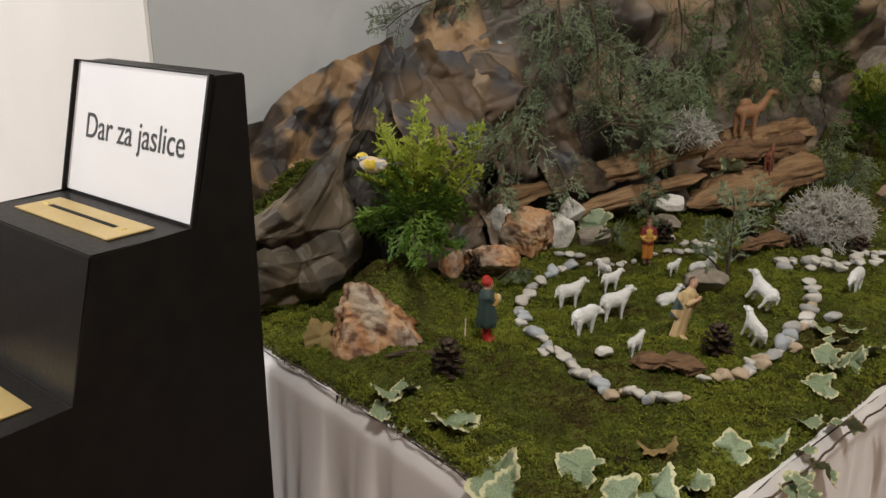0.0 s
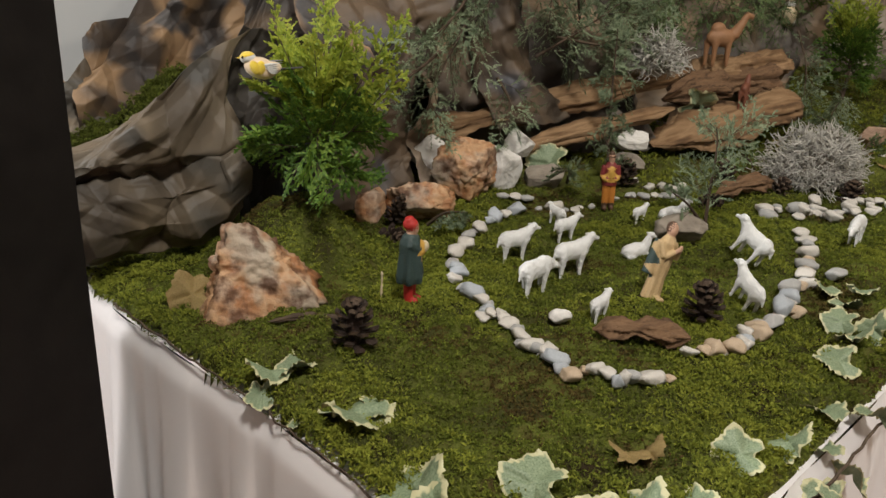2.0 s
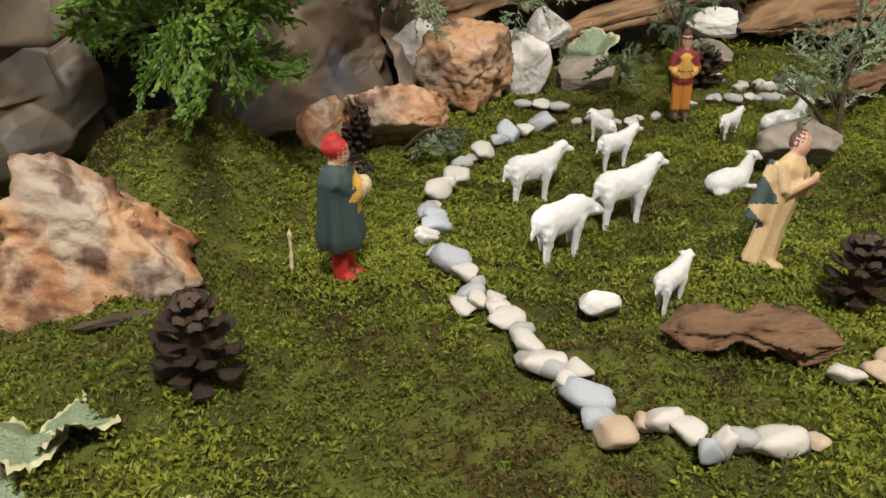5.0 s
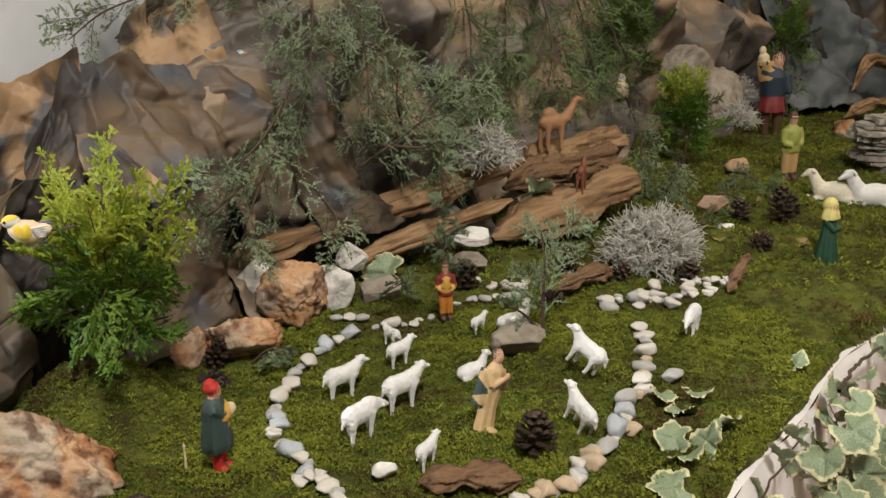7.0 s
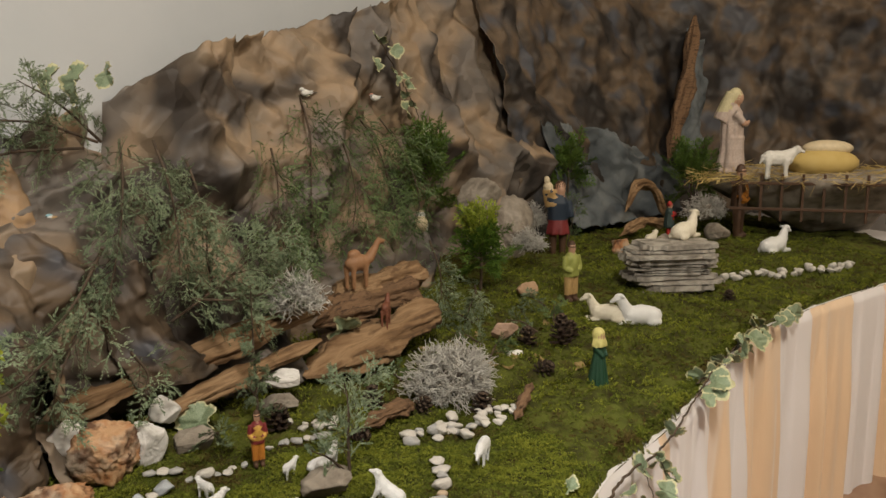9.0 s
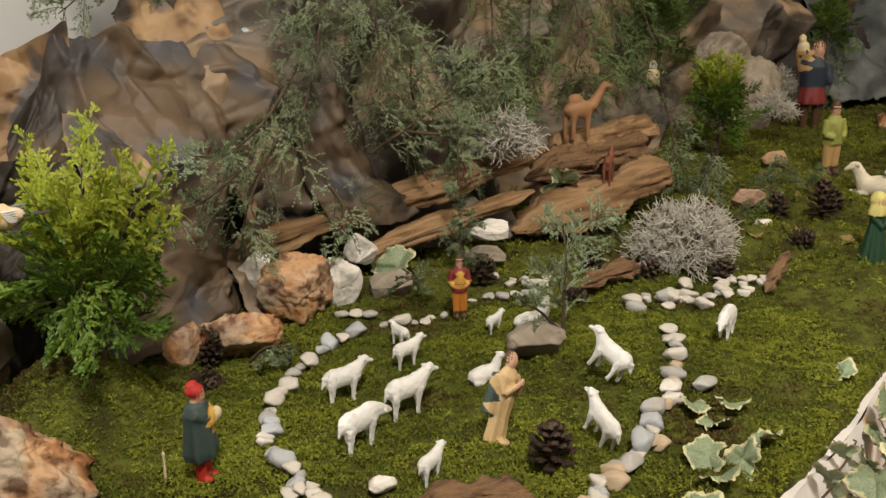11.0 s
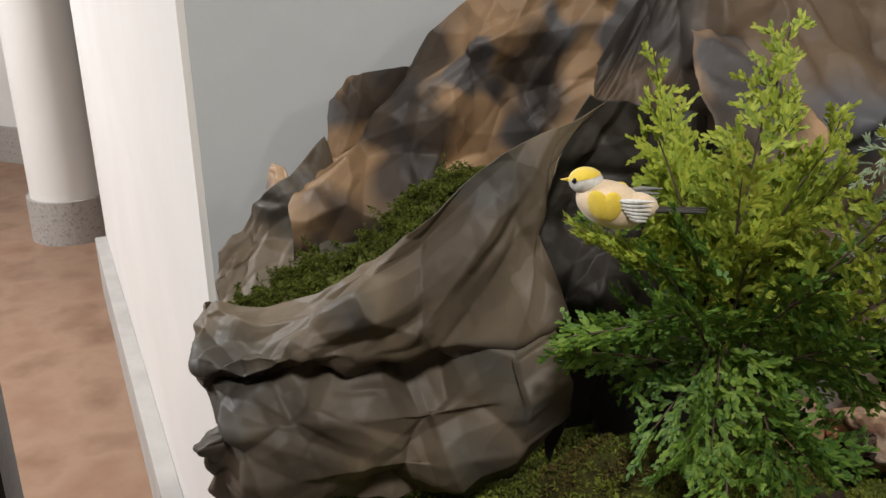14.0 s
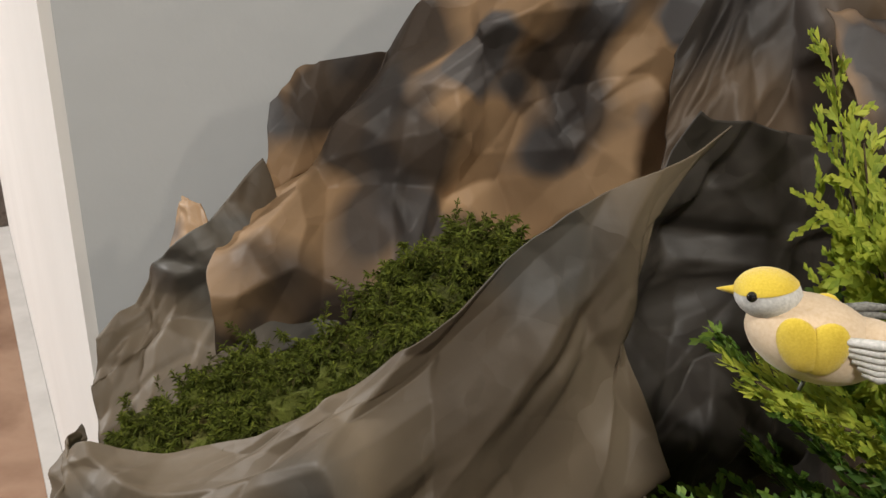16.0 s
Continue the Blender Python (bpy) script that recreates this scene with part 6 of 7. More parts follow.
def lichen(at, wide, high, count, seed, label, mat=None):
    """A wiry cushion of forked pale threads."""
    r = np.random.RandomState(seed)
    ob = thing("lichen_cushion", label, "lichen", at=at)
    chunks = []
    for k in range(count):
        d = unit(r.randn(3) * (1, 1, 0.8) + (0, 0, 0.45))
        d[2] = abs(d[2])
        p = d * np.array((wide, wide * 0.8, high)) * (0.35 + 0.5 * r.rand()) * (1 + 0.25 * math.sin(3 * math.atan2(d[1], d[0]) + 1) * (1 - d[2]))
        way = d + r.randn(3) * 0.5
        for m in range(3):
            w2 = unit(way + r.randn(3) * 0.7)
            q = p + w2 * 0.014
            s = q + unit(w2 + r.randn(3) * 0.9) * 0.014
            t = s + unit(w2 + r.randn(3)) * 0.010
            chunks.append(tube_arrays([p, q, s, t], [0.0013, 0.0012, 0.0010, 0.0007], 4))
    v, f = joined(chunks)
    tagged(part("thread_mass", mesh_of("thread_mass", v, f, mat or LICHEN), None, ob), kind="stuff")
    bm = bmesh.new()
    blob(bm, (0, 0, high * 0.15), (wide * 0.45, wide * 0.36, high * 0.36))
    part("core", bm, mat or GREYSTONE, ob)
    return ob


lichen(on_ground(1.0, 2.09, 20, 0.02), 0.135, 0.14, 800, 1, "pale wiry reindeer lichen cushion on the moss")
lichen(Matrix.Translation(W(1.24, 0.50, 1.06)), 0.07, 0.09, 260, 2, "pale grey lichen tuft among juniper")
lichen(Matrix.Translation(W(3.12, 0.50, 0.98)), 0.08, 0.10, 240, 3, "pale grey lichen tuft by the boulder")
lichen(pose(3.0, 3.55, 0.95), 0.13, 0.12, 300, 4, "pale grey lichen tuft near the stable")
lichen(Matrix.Translation(W(2.72, 0.62, 0.95)), 0.07, 0.08, 200, 5, "pale lichen growing on the boulder")


# ---- ivy ----
def ivy_material():
    m = material("variegated_ivy", [(0.11, 0.155, 0.082), (0.19, 0.245, 0.145), (0.27, 0.32, 0.20)], scale=30, rough=0.5, bump=0.15, bump_scale=120, coords="Object", spec=0.4)
    nt = m.node_tree
    b = nt.nodes["Principled BSDF"]
    ramp = [n for n in nt.nodes if n.type == "VALTORGB"][0]
    at = nt.nodes.new("ShaderNodeAttribute")
    at.attribute_name = "rim"
    n = nt.nodes.new("ShaderNodeTexNoise")
    n.inputs["Scale"].default_value = 6
    co = nt.nodes.new("ShaderNodeTexCoord")
    nt.links.new(co.outputs["Object"], n.inputs["Vector"])
    add = nt.nodes.new("ShaderNodeMath")
    add.operation = "MULTIPLY_ADD"
    nt.links.new(n.outputs["Fac"], add.inputs[0])
    add.inputs[1].default_value = 0.45
    nt.links.new(at.outputs["Fac"], add.inputs[2])
    mr = nt.nodes.new("ShaderNodeMapRange")
    mr.inputs["From Min"].default_value, mr.inputs["From Max"].default_value = 1.05, 1.13
    nt.links.new(add.outputs[0], mr.inputs["Value"])
    mx = nt.nodes.new("ShaderNodeMix")
    mx.data_type = "RGBA"
    nt.links.new(mr.outputs["Result"], mx.inputs[0])
    nt.links.new(ramp.outputs["Color"], mx.inputs[6])
    mx.inputs[7].default_value = (0.50, 0.48, 0.28, 1)
    nt.links.new(mx.outputs[2], b.inputs["Base Color"])
    return m


IVY = ivy_material()
DRYLEAF = material("dry_leaf", [(0.16, 0.11, 0.04), (0.26, 0.19, 0.07), (0.20, 0.12, 0.05)], scale=30, rough=0.7, bump=0.3)


def ivy_leaf_mesh(seed, mat=None):
    """A lobed ivy leaf one unit long, its stalk end at the origin, lying in the xy plane along +x."""
    r = np.random.RandomState(seed)
    n, rings = 60, (0.0, 0.2, 0.4, 0.6, 0.78, 0.9, 1.0)
    a = np.linspace(-np.pi, np.pi, n, endpoint=False)
    rad = 0.44 + 0.115 * np.abs(np.cos(a * 2.5)) ** 1.1 + 0.05 * np.cos(a) + 0.018 * r.randn(n)
    rad = rad * np.where(np.abs(a) > 2.75, 0.62, 1)
    v, rim = [(0.42, 0, 0)], [0.0]
    ph = r.rand() * 6
    for q in rings[1:]:
        for k in range(n):
            x, y = 0.42 + q * rad[k] * math.cos(a[k]), q * rad[k] * math.sin(a[k]) * 1.08
            z = 0.15 * q * math.sin(2 * a[k] + ph) + 0.05 * q * q * math.cos(5 * a[k]) - 0.12 * (x - 0.42) ** 2 + 0.03 * q * r.randn() * (q > 0.85) - 0.07 * math.exp(-(y / 0.05) ** 2)
            v.append((x, y, z))
            rim.append(q)
    f3 = [(0, 1 + k, 1 + (k + 1) % n) for k in range(n)]
    f = []
    for i in range(len(rings) - 2):
        for k in range(n):
            p, q = 1 + i * n, 1 + (i + 1) * n
            f.append((p + k, q + k, q + (k + 1) % n, p + (k + 1) % n))
    me = bpy.data.meshes.new("ivy_leaf")
    me.from_pydata(v, [], f3 + f)
    me.polygons.foreach_set("use_smooth", np.full(len(me.polygons), True))
    me.attributes.new("rim", "FLOAT", "POINT").data.foreach_set("value", np.array(rim, np.float32))
    me.materials.append(mat or IVY)
    return me


LEAVES = [ivy_leaf_mesh(k) for k in range(7)]
DRY = [ivy_leaf_mesh(20 + k, DRYLEAF) for k in range(2)]


def leaf(k, x, y, size, turn, tilt=(8, -8), lift=0.008, label="variegated ivy leaf lying on the moss", z=None, meshes=None):
    ob = new("ivy_leaf", (meshes or LEAVES)[k % len(meshes or LEAVES)])
    ob.matrix_world = Matrix.Translation((x, y, (ground_z(x, y) if z is None else z) + lift)) @ Matrix.Rotation(radians(turn), 4, "Z") @ Matrix.Rotation(radians(tilt[1]), 4, "Y") @ Matrix.Rotation(radians(tilt[0]), 4, "X") @ Matrix.Diagonal((size, size, size, 1)) @ Matrix.Translation((-0.42, 0, 0))
    return tagged(ob, label, "ivy leaf", "ivy leaves")


for k, (x, y, size, turn, tilt) in enumerate((
        (-0.070, 1.215, 0.055, 200, (10, -20)), (-0.045, 1.222, 0.050, 20, (-15, -12)), (-0.078, 1.195, 0.040, 270, (5, 40)),
        (0.030, 1.140, 0.085, 10, (-18, 5)), (0.055, 1.150, 0.050, -10, (-12, 8)),
        (0.100, 1.005, 0.092, 120, (-38, -5)), (0.118, 0.975, 0.088, 250, (-40, 20)), (0.215, 1.000, 0.075, 150, (-28, 0)),
        (0.305, 0.965, 0.098, 100, (-35, -5)), (0.362, 0.985, 0.070, 60, (-35, 5)), (0.270, 0.955, 0.085, 200, (-30, 10)),
        (0.445, 1.065, 0.070, 160, (-35, 5)), (0.510, 1.095, 0.074, 90, (-30, 10)), (0.548, 1.060, 0.070, 200, (-50, 10)),
        (0.583, 1.165, 0.066, 20, (-25, 5)), (0.600, 1.110, 0.068, 300, (-40, 20)), (0.560, 1.120, 0.060, 40, (-30, 20)),
        (0.650, 1.268, 0.072, 170, (-15, 0)), (0.690, 1.310, 0.066, 30, (-40, 5)), (0.740, 1.355, 0.070, 100, (-48, 0)), (0.785, 1.395, 0.066, 60, (-42, 10)),
        (0.700, 1.365, 0.062, 150, (-35, 5)), (0.755, 1.460, 0.058, 10, (-20, 10)), (0.795, 1.490, 0.058, 350, (-25, 5)), (0.745, 1.505, 0.052, 320, (-15, 10)), (0.80, 1.33, 0.066, 280, (-60, 15)))):
    leaf(k, x, y, size * (0.76 if x > 0.24 else 0.84 if x > 0.08 else 0.95), turn, tilt, 0.014)
leaf(1, -0.033, 1.150, 0.020, 40, (-20, 0))
leaf(0, -0.212, 1.435, 0.062, 200, (-50, 10), 0.02, "dull green-brown ivy leaf against a rock", meshes=DRY)
leaf(1, -0.185, 1.42, 0.05, 100, (-45, 10), 0.02, "dull green-brown ivy leaf against a rock", meshes=DRY)
leaf(1, 0.348, 1.075, 0.040, 100, (-30, 10), 0.012, "dry brown leaf on the moss", meshes=DRY)
leaf(0, 0.325, 1.065, 0.045, 10, (-20, 20), 0.010, "dry brown leaf on the moss", meshes=DRY)
leaf(2, 0.395, 2.045, 0.085, 150, (-60, 10), 0.03, "large ivy leaf leaning on the stones")
leaf(3, 0.80, 2.345, 0.085, 20, (-50, 10), 0.0, "ivy leaf lying on the driftwood", 0.965)
leaf(4, 1.00, 1.55, 0.04, 80, (-50, 0), 0.012, "small green leaf standing in moss")
for s, d, z, size in ((0.90, 0.14, 1.60, 0.07), (0.97, 0.14, 1.60, 0.085), (1.07, 0.13, 1.615, 0.06), (2.36, 0.30, 1.24, 0.05), (2.30, 0.26, 1.62, 0.06), (2.40, 0.25, 1.50, 0.07), (2.55, 0.25, 1.42, 0.06), (2.62, 0.26, 1.34, 0.05), (2.16, 0.26, 1.66, 0.05), (2.44, 0.36, 1.20, 0.06)):
    q = W(s, d, z)
    leaf(int(s * 10), q.x, q.y, size, 30 + 90 * s, (-70, 10), 0, "ivy leaf pinned to the paper mountain", z)


def vine(points, leaves, seed, label, size=0.06, rad=0.0022, hang=0.0):
    """A woody ivy runner with its leaves."""
    r = np.random.RandomState(seed)
    line = catmull(points, 50)
    ob = thing("ivy_vine", label, "ivy vine", "ivy vines")
    v, f = tube_arrays(line + 0.0015 * r.randn(50, 3), np.linspace(rad, rad * 0.6, 50), 7)
    part("stem", mesh_of("stem", v, f, TWIG), None, ob)
    for k in range(leaves):
        i = int((k + r.rand()) / leaves * 48)
        lf = new("leaf", LEAVES[r.randint(7)])
        lf.parent = ob
        down = hang * r.rand()
        s = size * (0.7 + 0.5 * r.rand())
        lf.matrix_local = Matrix.Translation(line[i] + np.array((0.006, -0.012, 0.004 - down))) @ Matrix.Rotation(r.rand() * 6.28, 4, "Z") @ Matrix.Rotation(radians(r.uniform(20, 75)), 4, "X") @ Matrix.Rotation(radians(r.uniform(-20, 40)), 4, "Y") @ Matrix.Diagonal((s, s, s, 1))
    return ob


vine([(-0.335, 1.46, 0.822), (-0.20, 1.318, 0.815), (-0.10, 1.212, 0.812), (0.03, 1.062, 0.810), (0.13, 0.935, 0.800), (0.24, 0.895, 0.79)], 0, 1, "dark thin ivy runner along the cloth edge", rad=0.0016)
vine([(0.32, 0.925, 0.80), (0.48, 1.00, 0.805), (0.66, 1.17, 0.81), (0.85, 1.33, 0.815), (0.92, 1.40, 0.82)], 7, 2, "ivy runner with leaves along the table edge", 0.055)
vine([(1.02, 1.47, 0.825), (1.14, 1.575, 0.82), (1.30, 1.665, 0.815), (1.48, 1.80, 0.825), (1.66, 1.93, 0.85)], 5, 3, "dark woody ivy runner over the cloth edge", 0.05, 0.0032, 0.03)
vine([(1.60, 1.92, 0.83), (1.76, 2.02, 0.825), (1.92, 2.13, 0.83), (2.12, 2.25, 0.83), (2.4, 2.38, 0.83)], 22, 4, "leafy variegated ivy runner along the table edge", 0.062)
for k, (x, y) in enumerate(((0.93, 1.40), (1.0, 1.46), (1.06, 1.50), (1.20, 1.595), (1.27, 1.64), (0.97, 1.42))):
    vine([(x, y, 0.815), (x + 0.012, y - 0.02, 0.76), (x + 0.004, y - 0.025, 0.70), (x + 0.015, y - 0.03, 0.655 + 0.03 * (k % 3))], 6, 10 + k, "trailing ivy hanging over the cloth", 0.055, 0.001)
q = [W(3.40, 0.42, 1.20), W(3.42, 0.34, 1.36), W(3.52, 0.32, 1.47), W(3.64, 0.34, 1.40), W(3.68, 0.42, 1.24)]
vine(q, 26, 20, "arch of small ivy leaves on the mountain", 0.05)
vine([W(2.2, 0.24, 1.75), W(2.36, 0.25, 1.60), W(2.48, 0.26, 1.46), W(2.40, 0.30, 1.32)], 9, 21, "ivy runner hanging on the paper mountain", 0.05)


# ---- small birds ----
FEATHER_YELLOW = material("yellow_feathers", [(0.62, 0.44, 0.03), (0.74, 0.56, 0.06)], scale=90, rough=0.9, bump=0.3, bump_scale=400, sheen=0.4)
FEATHER_PEACH = material("peach_down", [(0.62, 0.47, 0.30), (0.70, 0.56, 0.40)], scale=50, rough=0.95, bump=0.2, bump_scale=300, sheen=0.4)
FEATHER_WHITE = material("white_feathers", [(0.50, 0.50, 0.47), (0.72, 0.71, 0.67)], scale=60, rough=0.9, bump=0.3, bump_scale=300)
FEATHER_GREY = material("grey_feathers", [(0.11, 0.11, 0.10), (0.26, 0.26, 0.24)], scale=60, rough=0.8, bump=0.3, bump_scale=300)
FEATHER_DARK = material("dark_feathers", [(0.025, 0.022, 0.020), (0.06, 0.054, 0.048)], scale=60, rough=0.8, bump=0.3, bump_scale=300)
GLOSSBLACK = material("black_bead", [(0.006, 0.006, 0.006), (0.01, 0.01, 0.01)], scale=20, rough=0.12, bump=0, spec=0.6)


def bird(at, size, label, crown=FEATHER_YELLOW, belly=FEATHER_PEACH, wing=FEATHER_YELLOW):
    """A perching ornamental bird looking along +x, one unit from breast to wing tip."""
    ob = thing("bird_ornament", label, "bird ornament", at=at @ Matrix.Diagonal((size, size, size, 1)))
    bm = bmesh.new()
    blob(bm, (0, 0, 0.26), (0.36, 0.22, 0.235), (0, -14, 0), seg=24)
    blob(bm, (-0.22, 0, 0.26), (0.25, 0.16, 0.15), (0, 6, 0), seg=20)
    part("body", bm, belly, ob)
    bm = bmesh.new()
    blob(bm, (0.26, 0, 0.475), (0.175, 0.155, 0.135), seg=22)
    part("cheeks", bm, FEATHER_WHITE, ob)
    bm = bmesh.new()
    blob(bm, (0.26, 0, 0.475), (0.180, 0.160, 0.142), seg=28)
    bmesh.ops.bisect_plane(bm, geom=bm.verts[:] + bm.edges[:] + bm.faces[:], plane_co=(0.30, 0, 0.512), plane_no=(0.25, 0, 1), clear_inner=True)
    part("crown", bm, crown, ob)
    bm = bmesh.new()
    limb(bm, (0.40, 0, 0.475), (0.52, 0, 0.465), 0.035, 0.004)
    part("beak", bm, crown, ob)
    for y in (-1, 1):
        bm = bmesh.new()
        blob(bm, (0.345, 0.128 * y, 0.500), (0.030, 0.024, 0.030), seg=12)
        part("eye", bm, GLOSSBLACK, ob)
        bm = bmesh.new()
        blob(bm, (0.085, 0.185 * y, 0.295), (0.110, 0.050, 0.155), (0, 26, -8 * y), seg=20)
        blob(bm, (-0.040, 0.188 * y, 0.295), (0.110, 0.050, 0.155), (0, -14, -4 * y), seg=20)
        part("shoulder", bm, wing, ob)
        chunks = []
        for k in range(6):
            t = k / 5
            p, d = np.array((-0.08 - 0.03 * k, 0.19 * y, 0.36 - 0.032 * k)), unit((-1, 0.12 * y * (1 - t), 0.12 - 0.22 * t))
            L = 0.38 - 0.045 * k
            line = [p, p + d * L * 0.5 + np.array((0, 0.02 * y, 0)), p + d * L]
            vv, ff = tube_arrays(line, [0.020, 0.030, 0.008], 8)
            chunks.append((vv, ff))
        v, f = joined(chunks)
        part("wing_feathers", mesh_of("wing_feathers", v, f, FEATHER_WHITE if y > 0 else FEATHER_GREY), None, ob)
    chunks = []
    for k in (-1, 0, 1):
        line = [(-0.40, 0.03 * k, 0.25), (-0.62, 0.05 * k, 0.27), (-0.92, 0.075 * k, 0.30)]
        chunks.append(tube_arrays(line, [0.022, 0.024, 0.010], 8))
    v, f = joined(chunks)
    part("tail", mesh_of("tail", v, f, FEATHER_DARK), None, ob, "long dark tail feathers")
    bm = bmesh.new()
    for y in (-0.06, 0.06):
        limb(bm, (0.0, y, 0.06), (0.02, y, -0.03), 0.012, 0.012)
    part("legs", bm, FEATHER_GREY, ob)
    return ob


bird(pose(-0.124, 1.566, 1.130, 0, 0, 180), 0.066, "yellow and white bird ornament perched in the thuja")
q = W(2.09, 0.44, 1.11)
bird(pose(q.x, q.y, 1.11, 0, -40, 250), 0.10, "pale yellow bird ornament by the driftwood", CREAM, CREAM, CREAM)
q = W(0.83, 0.20, 1.305)
bird(pose(q.x, q.y, 1.305, 0, 0, 170), 0.045, "tiny blue and straw bird ornament on the paper", paint("pale_blue_paint", (0.30, 0.50, 0.55)), TAN, paint("pale_blue_wing_paint", (0.25, 0.45, 0.5)))
for s, z, c in ((1.70, 1.575, WHITE), (2.125, 1.555, paint("salmon_paint", (0.55, 0.25, 0.18)))):
    q = W(s, 0.26, z - 0.02)
    bird(pose(q.x, q.y, z - 0.02, 0, 0, 200), 0.045, "tiny bird ornament on the juniper", c, WHITE, WHITE)


# ---- camel and deer on the driftwood ----
def camel(bm):
    blob(bm, (0, 0, 0.52), (0.30, 0.15, 0.17))
    blob(bm, (-0.08, 0, 0.68), (0.15, 0.10, 0.12))
    limb(bm, (0.24, 0, 0.55), (0.42, 0, 0.80), 0.12, 0.07)
    limb(bm, (0.42, 0, 0.80), (0.47, 0, 0.92), 0.07, 0.06)
    limb(bm, (0.46, 0, 0.92), (0.62, 0, 0.88), 0.07, 0.045)
    for x in (-0.22, -0.14, 0.14, 0.22):
        limb(bm, (x, 0.07 if x in (-0.22, 0.22) else -0.07, 0.48), (x, 0.07 if x in (-0.22, 0.22) else -0.07, 0.0), 0.065, 0.035)


def animal(build, at, size, mat, label, name):
    bm = bmesh.new()
    build(bm)
    ob = new(name, melted(name, bm, 0.025, [mat]))
    ob.matrix_world = at @ Matrix.Diagonal((size, size, size, 1))
    return tagged(ob, label, "animal figurine")


def deer(bm):
    blob(bm, (0, 0, 0.66), (0.26, 0.11, 0.13))
    limb(bm, (0.2, 0, 0.68), (0.32, 0, 0.92), 0.09, 0.05)
    limb(bm, (0.31, 0, 0.92), (0.44, 0, 0.90), 0.055, 0.03)
    for x in (-0.2, -0.15, 0.15, 0.2):
        y = 0.06 if x in (-0.2, 0.2) else -0.06
        limb(bm, (x, y, 0.6), (x * 1.1, y, 0.0), 0.05, 0.022)


animal(camel, pose(0.885, 2.475, 1.035, 0, 0, 12), 0.138, paint("camel_brown_paint", (0.32, 0.165, 0.080)), "light brown camel figurine on driftwood", "camel_figurine")
animal(deer, pose(0.935, 2.395, 0.925, 0, 0, 60), 0.105, paint("red_brown_paint", (0.19, 0.07, 0.04)), "reddish brown deer figurine on driftwood", "deer_figurine")


# ---- meadow before the stable ----
sheep("lying", 1.70, 2.47, 0.13, 150, "cream sheep figurine lying on moss", mat=CREAMRESIN)
sheep("lying", 1.79, 2.42, 0.15, 165, "white sheep figurine lying on moss", mat=SHEEPWHITE)
SLATE = material("layered_slate", [(0.14, 0.125, 0.10), (0.30, 0.275, 0.235), (0.46, 0.43, 0.37)], scale=22, rough=0.8, bump=1.0, bump_scale=90, distort=0.6)


def slate_block():
    ob = thing("slate_block", "block of layered grey slate on the moss", "stone block", at=pose(2.17, 2.76, 0.835, 0, 0, -17))
    r = random.Random(4)
    z = 0.0
    for k in range(12):
        h = r.uniform(0.006, 0.027)
        bm = bmesh.new()
        a, b, shift = 0.155 + r.uniform(-0.040, 0.016), 0.10 + r.uniform(-0.03, 0.012), r.uniform(-0.022, 0.022)
        ring = []
        for j in range(44):
            t = 2 * math.pi * j / 44
            c, s = math.cos(t), math.sin(t)
            ring.append((a * abs(c) ** 0.35 * (1 if c > 0 else -1) + shift + r.uniform(-0.014, 0.014), b * abs(s) ** 0.35 * (1 if s > 0 else -1) + r.uniform(-0.010, 0.010)))
        lo = [bm.verts.new((x, y, z + 0.001 + r.uniform(0, 0.003))) for x, y in ring]
        hi = [bm.verts.new((x * 0.985, y * 0.985, z + h - r.uniform(0, 0.003))) for x, y in ring]
        bm.faces.new(lo[::-1])
        bm.faces.new(hi)
        for j in range(44):
            bm.faces.new((lo[j], lo[(j + 1) % 44], hi[(j + 1) % 44], hi[j]))
        part("layer", bm, SLATE, ob, soft=False)
        z += h
    return z


top = 0.835 + slate_block()
sheep("lying", 2.26, 2.80, 0.15, 20, "cream lamb figurine lying on the slate block", z=top - 0.005, mat=CREAMRESIN)
for k in range(26):
    t = k / 25
    pebble(lerp(2.44, 3.05, t) + rp.uniform(-0.02, 0.02), lerp(2.78, 2.72, t) + rp.uniform(-0.02, 0.02), rp.uniform(0.012, 0.03), 0.012, rp.choice((0, 4, 8)), rp.uniform(0, 180), label="white stone in a line across the moss")
for k, (x, y, s) in enumerate(((2.35, 3.35, 0.10), (2.55, 3.30, 0.11), (2.75, 3.42, 0.10), (2.42, 3.42, 0.09), (2.95, 3.42, 0.12))):
    stone("stone", x, y, (s, s * 0.8, s * 0.8), 30 * k, 80 + k, (ORANGEROCK, GREYSTONE, WHITESTONE)[k % 3], "rounded stone before the stable", 0.1)
sheep("standing", 2.50, 3.32, 0.10, 30, "small white sheep figurine before the stable", mat=CREAMRESIN)
sheep("lying", 2.98, 3.08, 0.17, 10, "white lamb figurine lying near the stable", mat=SHEEPWHITE)

STRAW = material("straw", [(0.36, 0.25, 0.07), (0.52, 0.38, 0.13), (0.60, 0.47, 0.20)], scale=20, rough=0.75, bump=0, island=0.6)


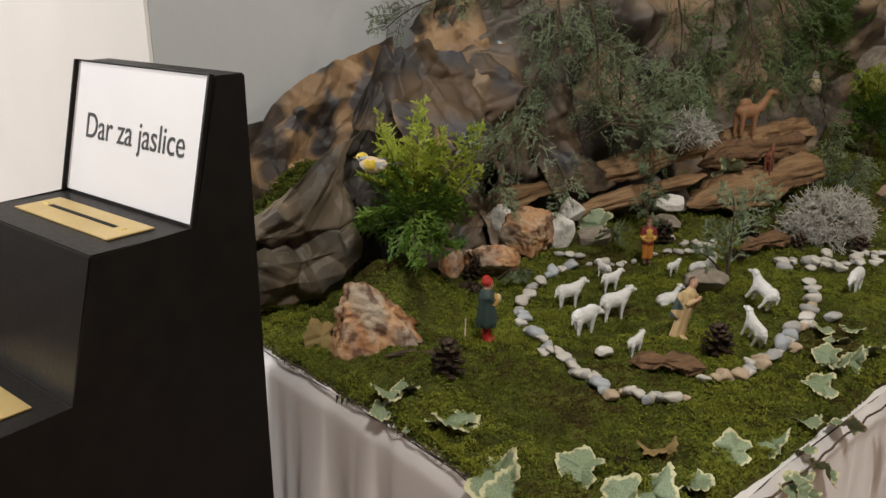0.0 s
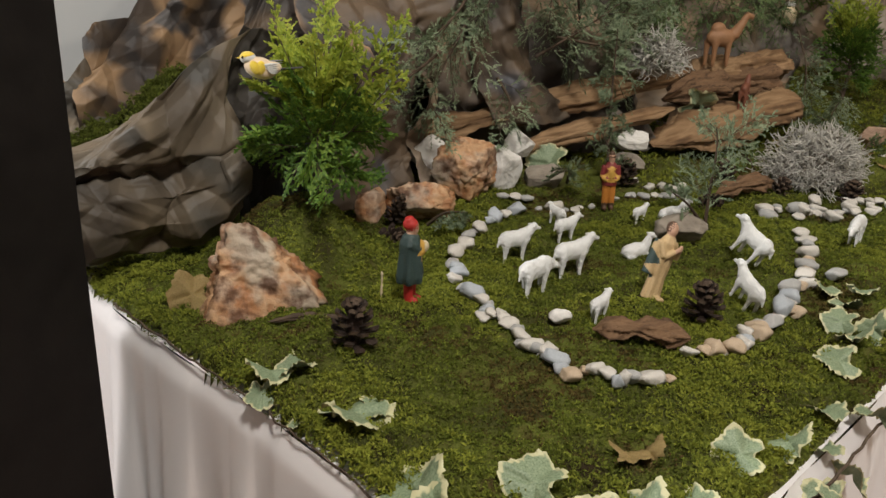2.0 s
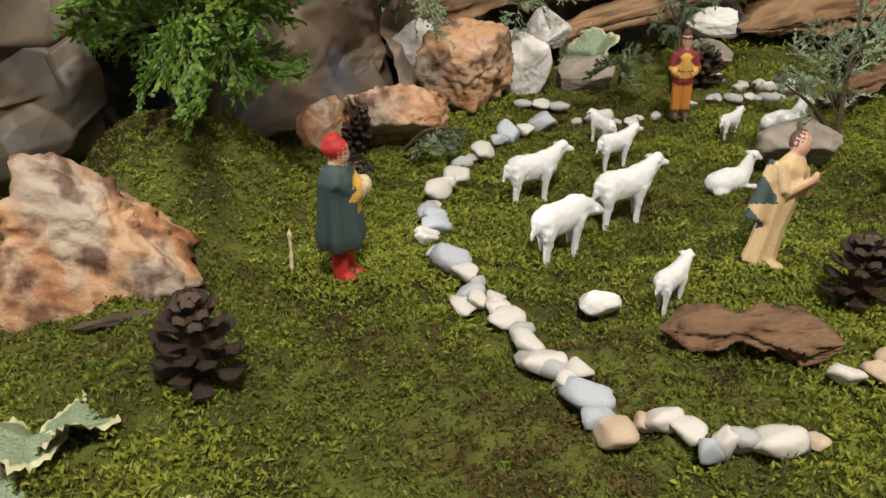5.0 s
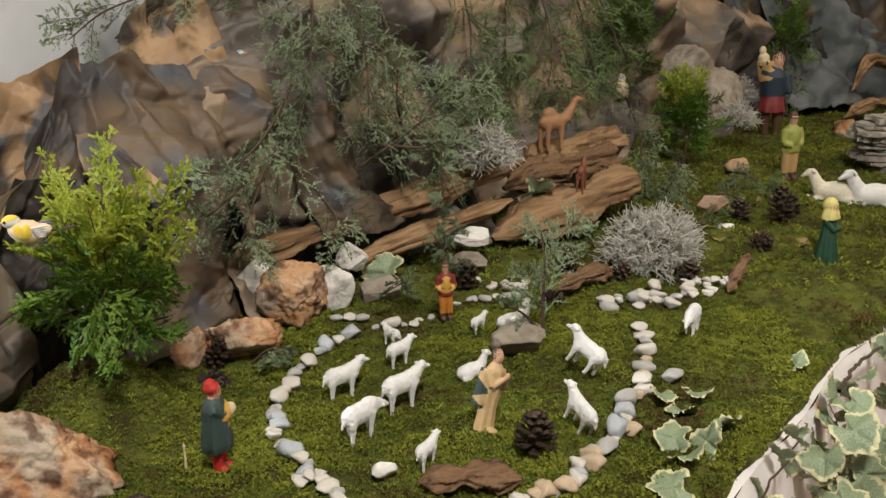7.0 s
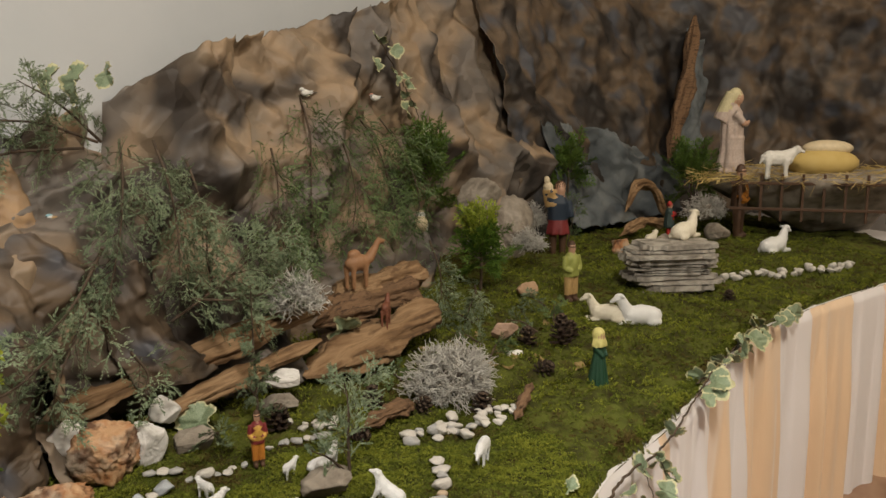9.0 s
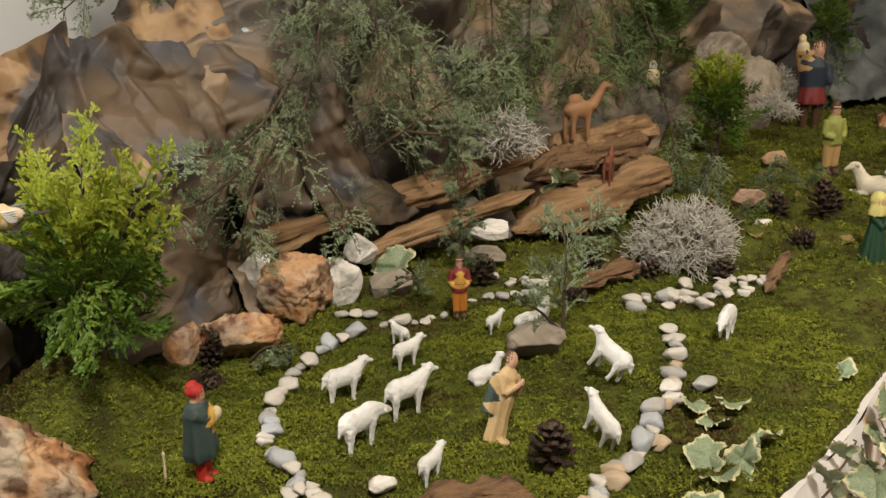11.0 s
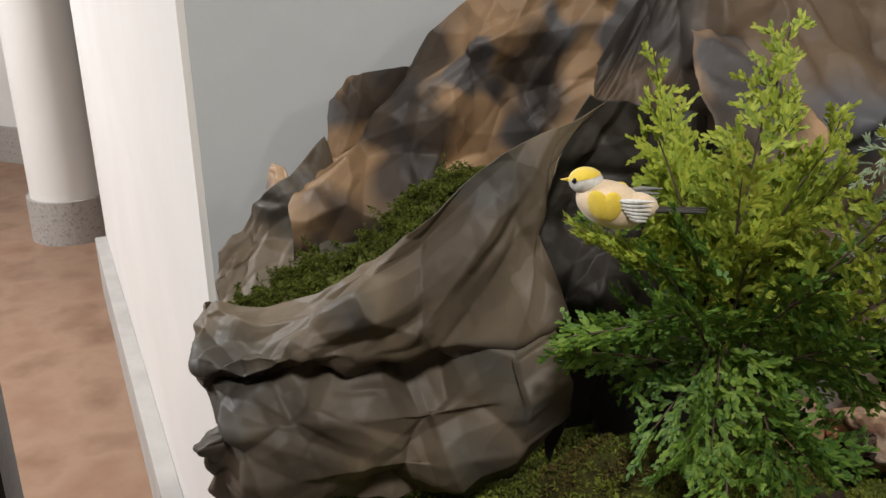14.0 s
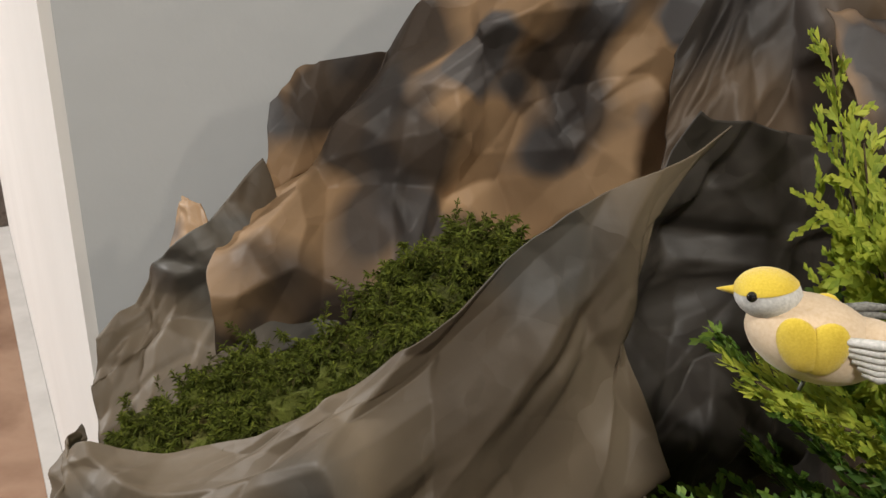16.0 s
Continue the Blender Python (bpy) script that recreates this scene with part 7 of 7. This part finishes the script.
def stable():
    base = thing("straw_platform", "raised platform heaped with golden straw", "platform", at=pose(3.45, 3.42, 0.83, 0, 0, -40))
    part("base", stone_mesh("base", (0.98, 0.70, 0.33), 91, GREYSTONE, 10, 0.06, 4, (((0, 0, 1), 0.5),)), None, base)
    r = np.random.RandomState(9)
    n = 2600
    p = np.column_stack([r.uniform(-0.5, 0.52, n), r.uniform(-0.36, 0.36, n), 0.305 + 0.03 * r.rand(n)])
    w = unit(np.column_stack([r.randn(n), r.randn(n), 0.25 * r.randn(n) - 0.15]))
    v, f = diamonds(p, w, unit(np.cross(w, r.randn(n, 3))), 0.05 + 0.06 * r.rand(n), np.full(n, 0.0016))
    part("straw", mesh_of("straw", v, f, STRAW), None, base)
    fence = thing("picket_fence", "small dark wooden fence before the straw", "fence", at=pose(3.30, 3.13, 0.83, 0, 0, -40))
    for k in range(9):
        bm = bmesh.new()
        box(bm, (-0.36 + 0.09 * k, -0.006, 0.12), (-0.348 + 0.09 * k, 0.006, 0.34), 0.002)
        part("picket", bm, BROWN, fence, soft=False)
    for z in (0.17, 0.29):
        bm = bmesh.new()
        box(bm, (-0.40, -0.012, z), (0.42, -0.0065, z + 0.014), 0.002)
        part("rail", bm, BROWN, fence, soft=False)
    statuette("statue", pose(3.15, 3.57, 1.15, 0, 0, -35), 0.42, veiled, [paint("pale_pink_paint", (0.50, 0.40, 0.34)), paint("pale_yellow_veil_paint", (0.58, 0.52, 0.31)), paint("rose_white_paint", (0.54, 0.44, 0.38)), SKIN], "veiled statue in a faded pink robe on straw")
    sheep("standing", 3.16, 3.27, 0.17, -20, "white lamb figurine on the straw", z=1.145, mat=WHITE)
    crib = thing("straw_bundle", "bundle of straw with a pale cloth", "straw bundle", at=pose(3.50, 3.33, 1.15, 0, 0, -30))
    bm = bmesh.new()
    blob(bm, (0, 0, 0.05), (0.17, 0.10, 0.07))
    part("heap", bm, STRAW, crib)
    bm = bmesh.new()
    blob(bm, (0.02, 0, 0.12), (0.12, 0.05, 0.04))
    part("cloth", bm, CREAM, crib)


stable()
GREYCLOTH = material("blue_grey_cloth", [(0.050, 0.058, 0.062), (0.105, 0.118, 0.124), (0.165, 0.175, 0.172)], scale=7, rough=0.8, bump=0.3, coords="World")
crumpled(GREYCLOTH, ((7, 0.5), (18, 0.35)))
sheet("cloth_rock", [[(3.55, 0.62, 0.90), (3.95, 0.80, 0.88), (4.5, 1.0, 0.88)], [(3.50, 0.52, 1.15), (3.90, 0.68, 1.14), (4.4, 0.92, 1.08)], [(3.42, 0.44, 1.42), (3.80, 0.54, 1.38), (4.4, 0.86, 1.19)]], 71, GREYCLOTH, "blue-grey painted paper rock beside the stable", (0.9, 0.5), (0.06, 0.016), (0.20, 0.07), 0.012)
sheet("cloth_rock", [[(4.25, 0.95, 1.20), (4.36, 1.02, 1.22), (4.44, 1.06, 1.24)], [(4.38, 0.95, 1.5), (4.52, 1.02, 1.5), (4.64, 1.06, 1.5)], [(4.60, 0.95, 1.9), (4.75, 1.02, 1.9), (4.9, 1.06, 1.9)]], 73, GREYCLOTH, "blue-grey cloth hanging at the cave mouth", (0.4, 0.9), (0.025, 0.006), (0.12, 0.05), 0.012)
log("tree_trunk", [tuple(W(4.05, 0.95, 1.18)), tuple(W(4.18, 0.98, 1.42)), tuple(W(4.32, 1.0, 1.62)), tuple(W(4.5, 1.0, 1.95))], 0.035, 0.035, 21, BARK, "bent brown tree trunk at the cave mouth", 0, "trunk")
log("driftwood", [tuple(W(3.62, 0.82, 0.98)), tuple(W(3.72, 0.86, 1.10)), tuple(W(3.86, 0.92, 1.06)), tuple(W(3.94, 0.96, 0.92))], 0.022, 0.02, 22, WOOD, "arched piece of driftwood before the stable", 0)
log("driftwood", [tuple(W(3.50, 0.82, 0.88)), tuple(W(3.66, 0.9, 0.93)), tuple(W(3.80, 0.98, 0.90))], 0.02, 0.02, 23, WOOD, "piece of driftwood on the moss", 0)


# ---- low growth on the right of the meadow ----
for k, (x, y, ln, az) in enumerate(((1.22, 2.36, 0.10, 150), (1.16, 2.22, 0.08, 30), (1.42, 2.42, 0.10, 170), (1.50, 2.46, 0.09, 60), (1.58, 2.60, 0.11, 120), (0.93, 2.24, 0.07, 200), (1.30, 2.60, 0.12, 160))):
    c, s = math.cos(radians(az)), math.sin(radians(az))
    z = ground_z(x, y)
    juniper([(x, y, z), (x + c * ln * 0.5, y + s * ln * 0.5, z + 0.035), (x + c * ln, y + s * ln, z + 0.045)], 60 + k, (JUNIPER, JUNIPERDK)[k % 2], "small juniper sprig lying on the moss", 0.8, 0.06)
for k, (x, y, h, w) in enumerate(((1.33, 2.32, 0.06, 0.06), (1.24, 2.10, 0.05, 0.055), (1.46, 2.30, 0.055, 0.055), (0.88, 2.02, 0.045, 0.05))):
    pine_cone(h, w, 30 + k, on_ground(x, y, 40 * k, -0.005, 50 * (k % 2), 0), "dark brown pine cone half sunk in moss")
for k in range(16):
    x, y = rp.uniform(1.05, 1.55), rp.uniform(2.05, 2.5)
    leaf(k, x, y, rp.uniform(0.025, 0.04), rp.uniform(0, 360), (rp.uniform(-30, 30), rp.uniform(-20, 20)), 0.006, "dry brown leaf on the moss", meshes=DRY)
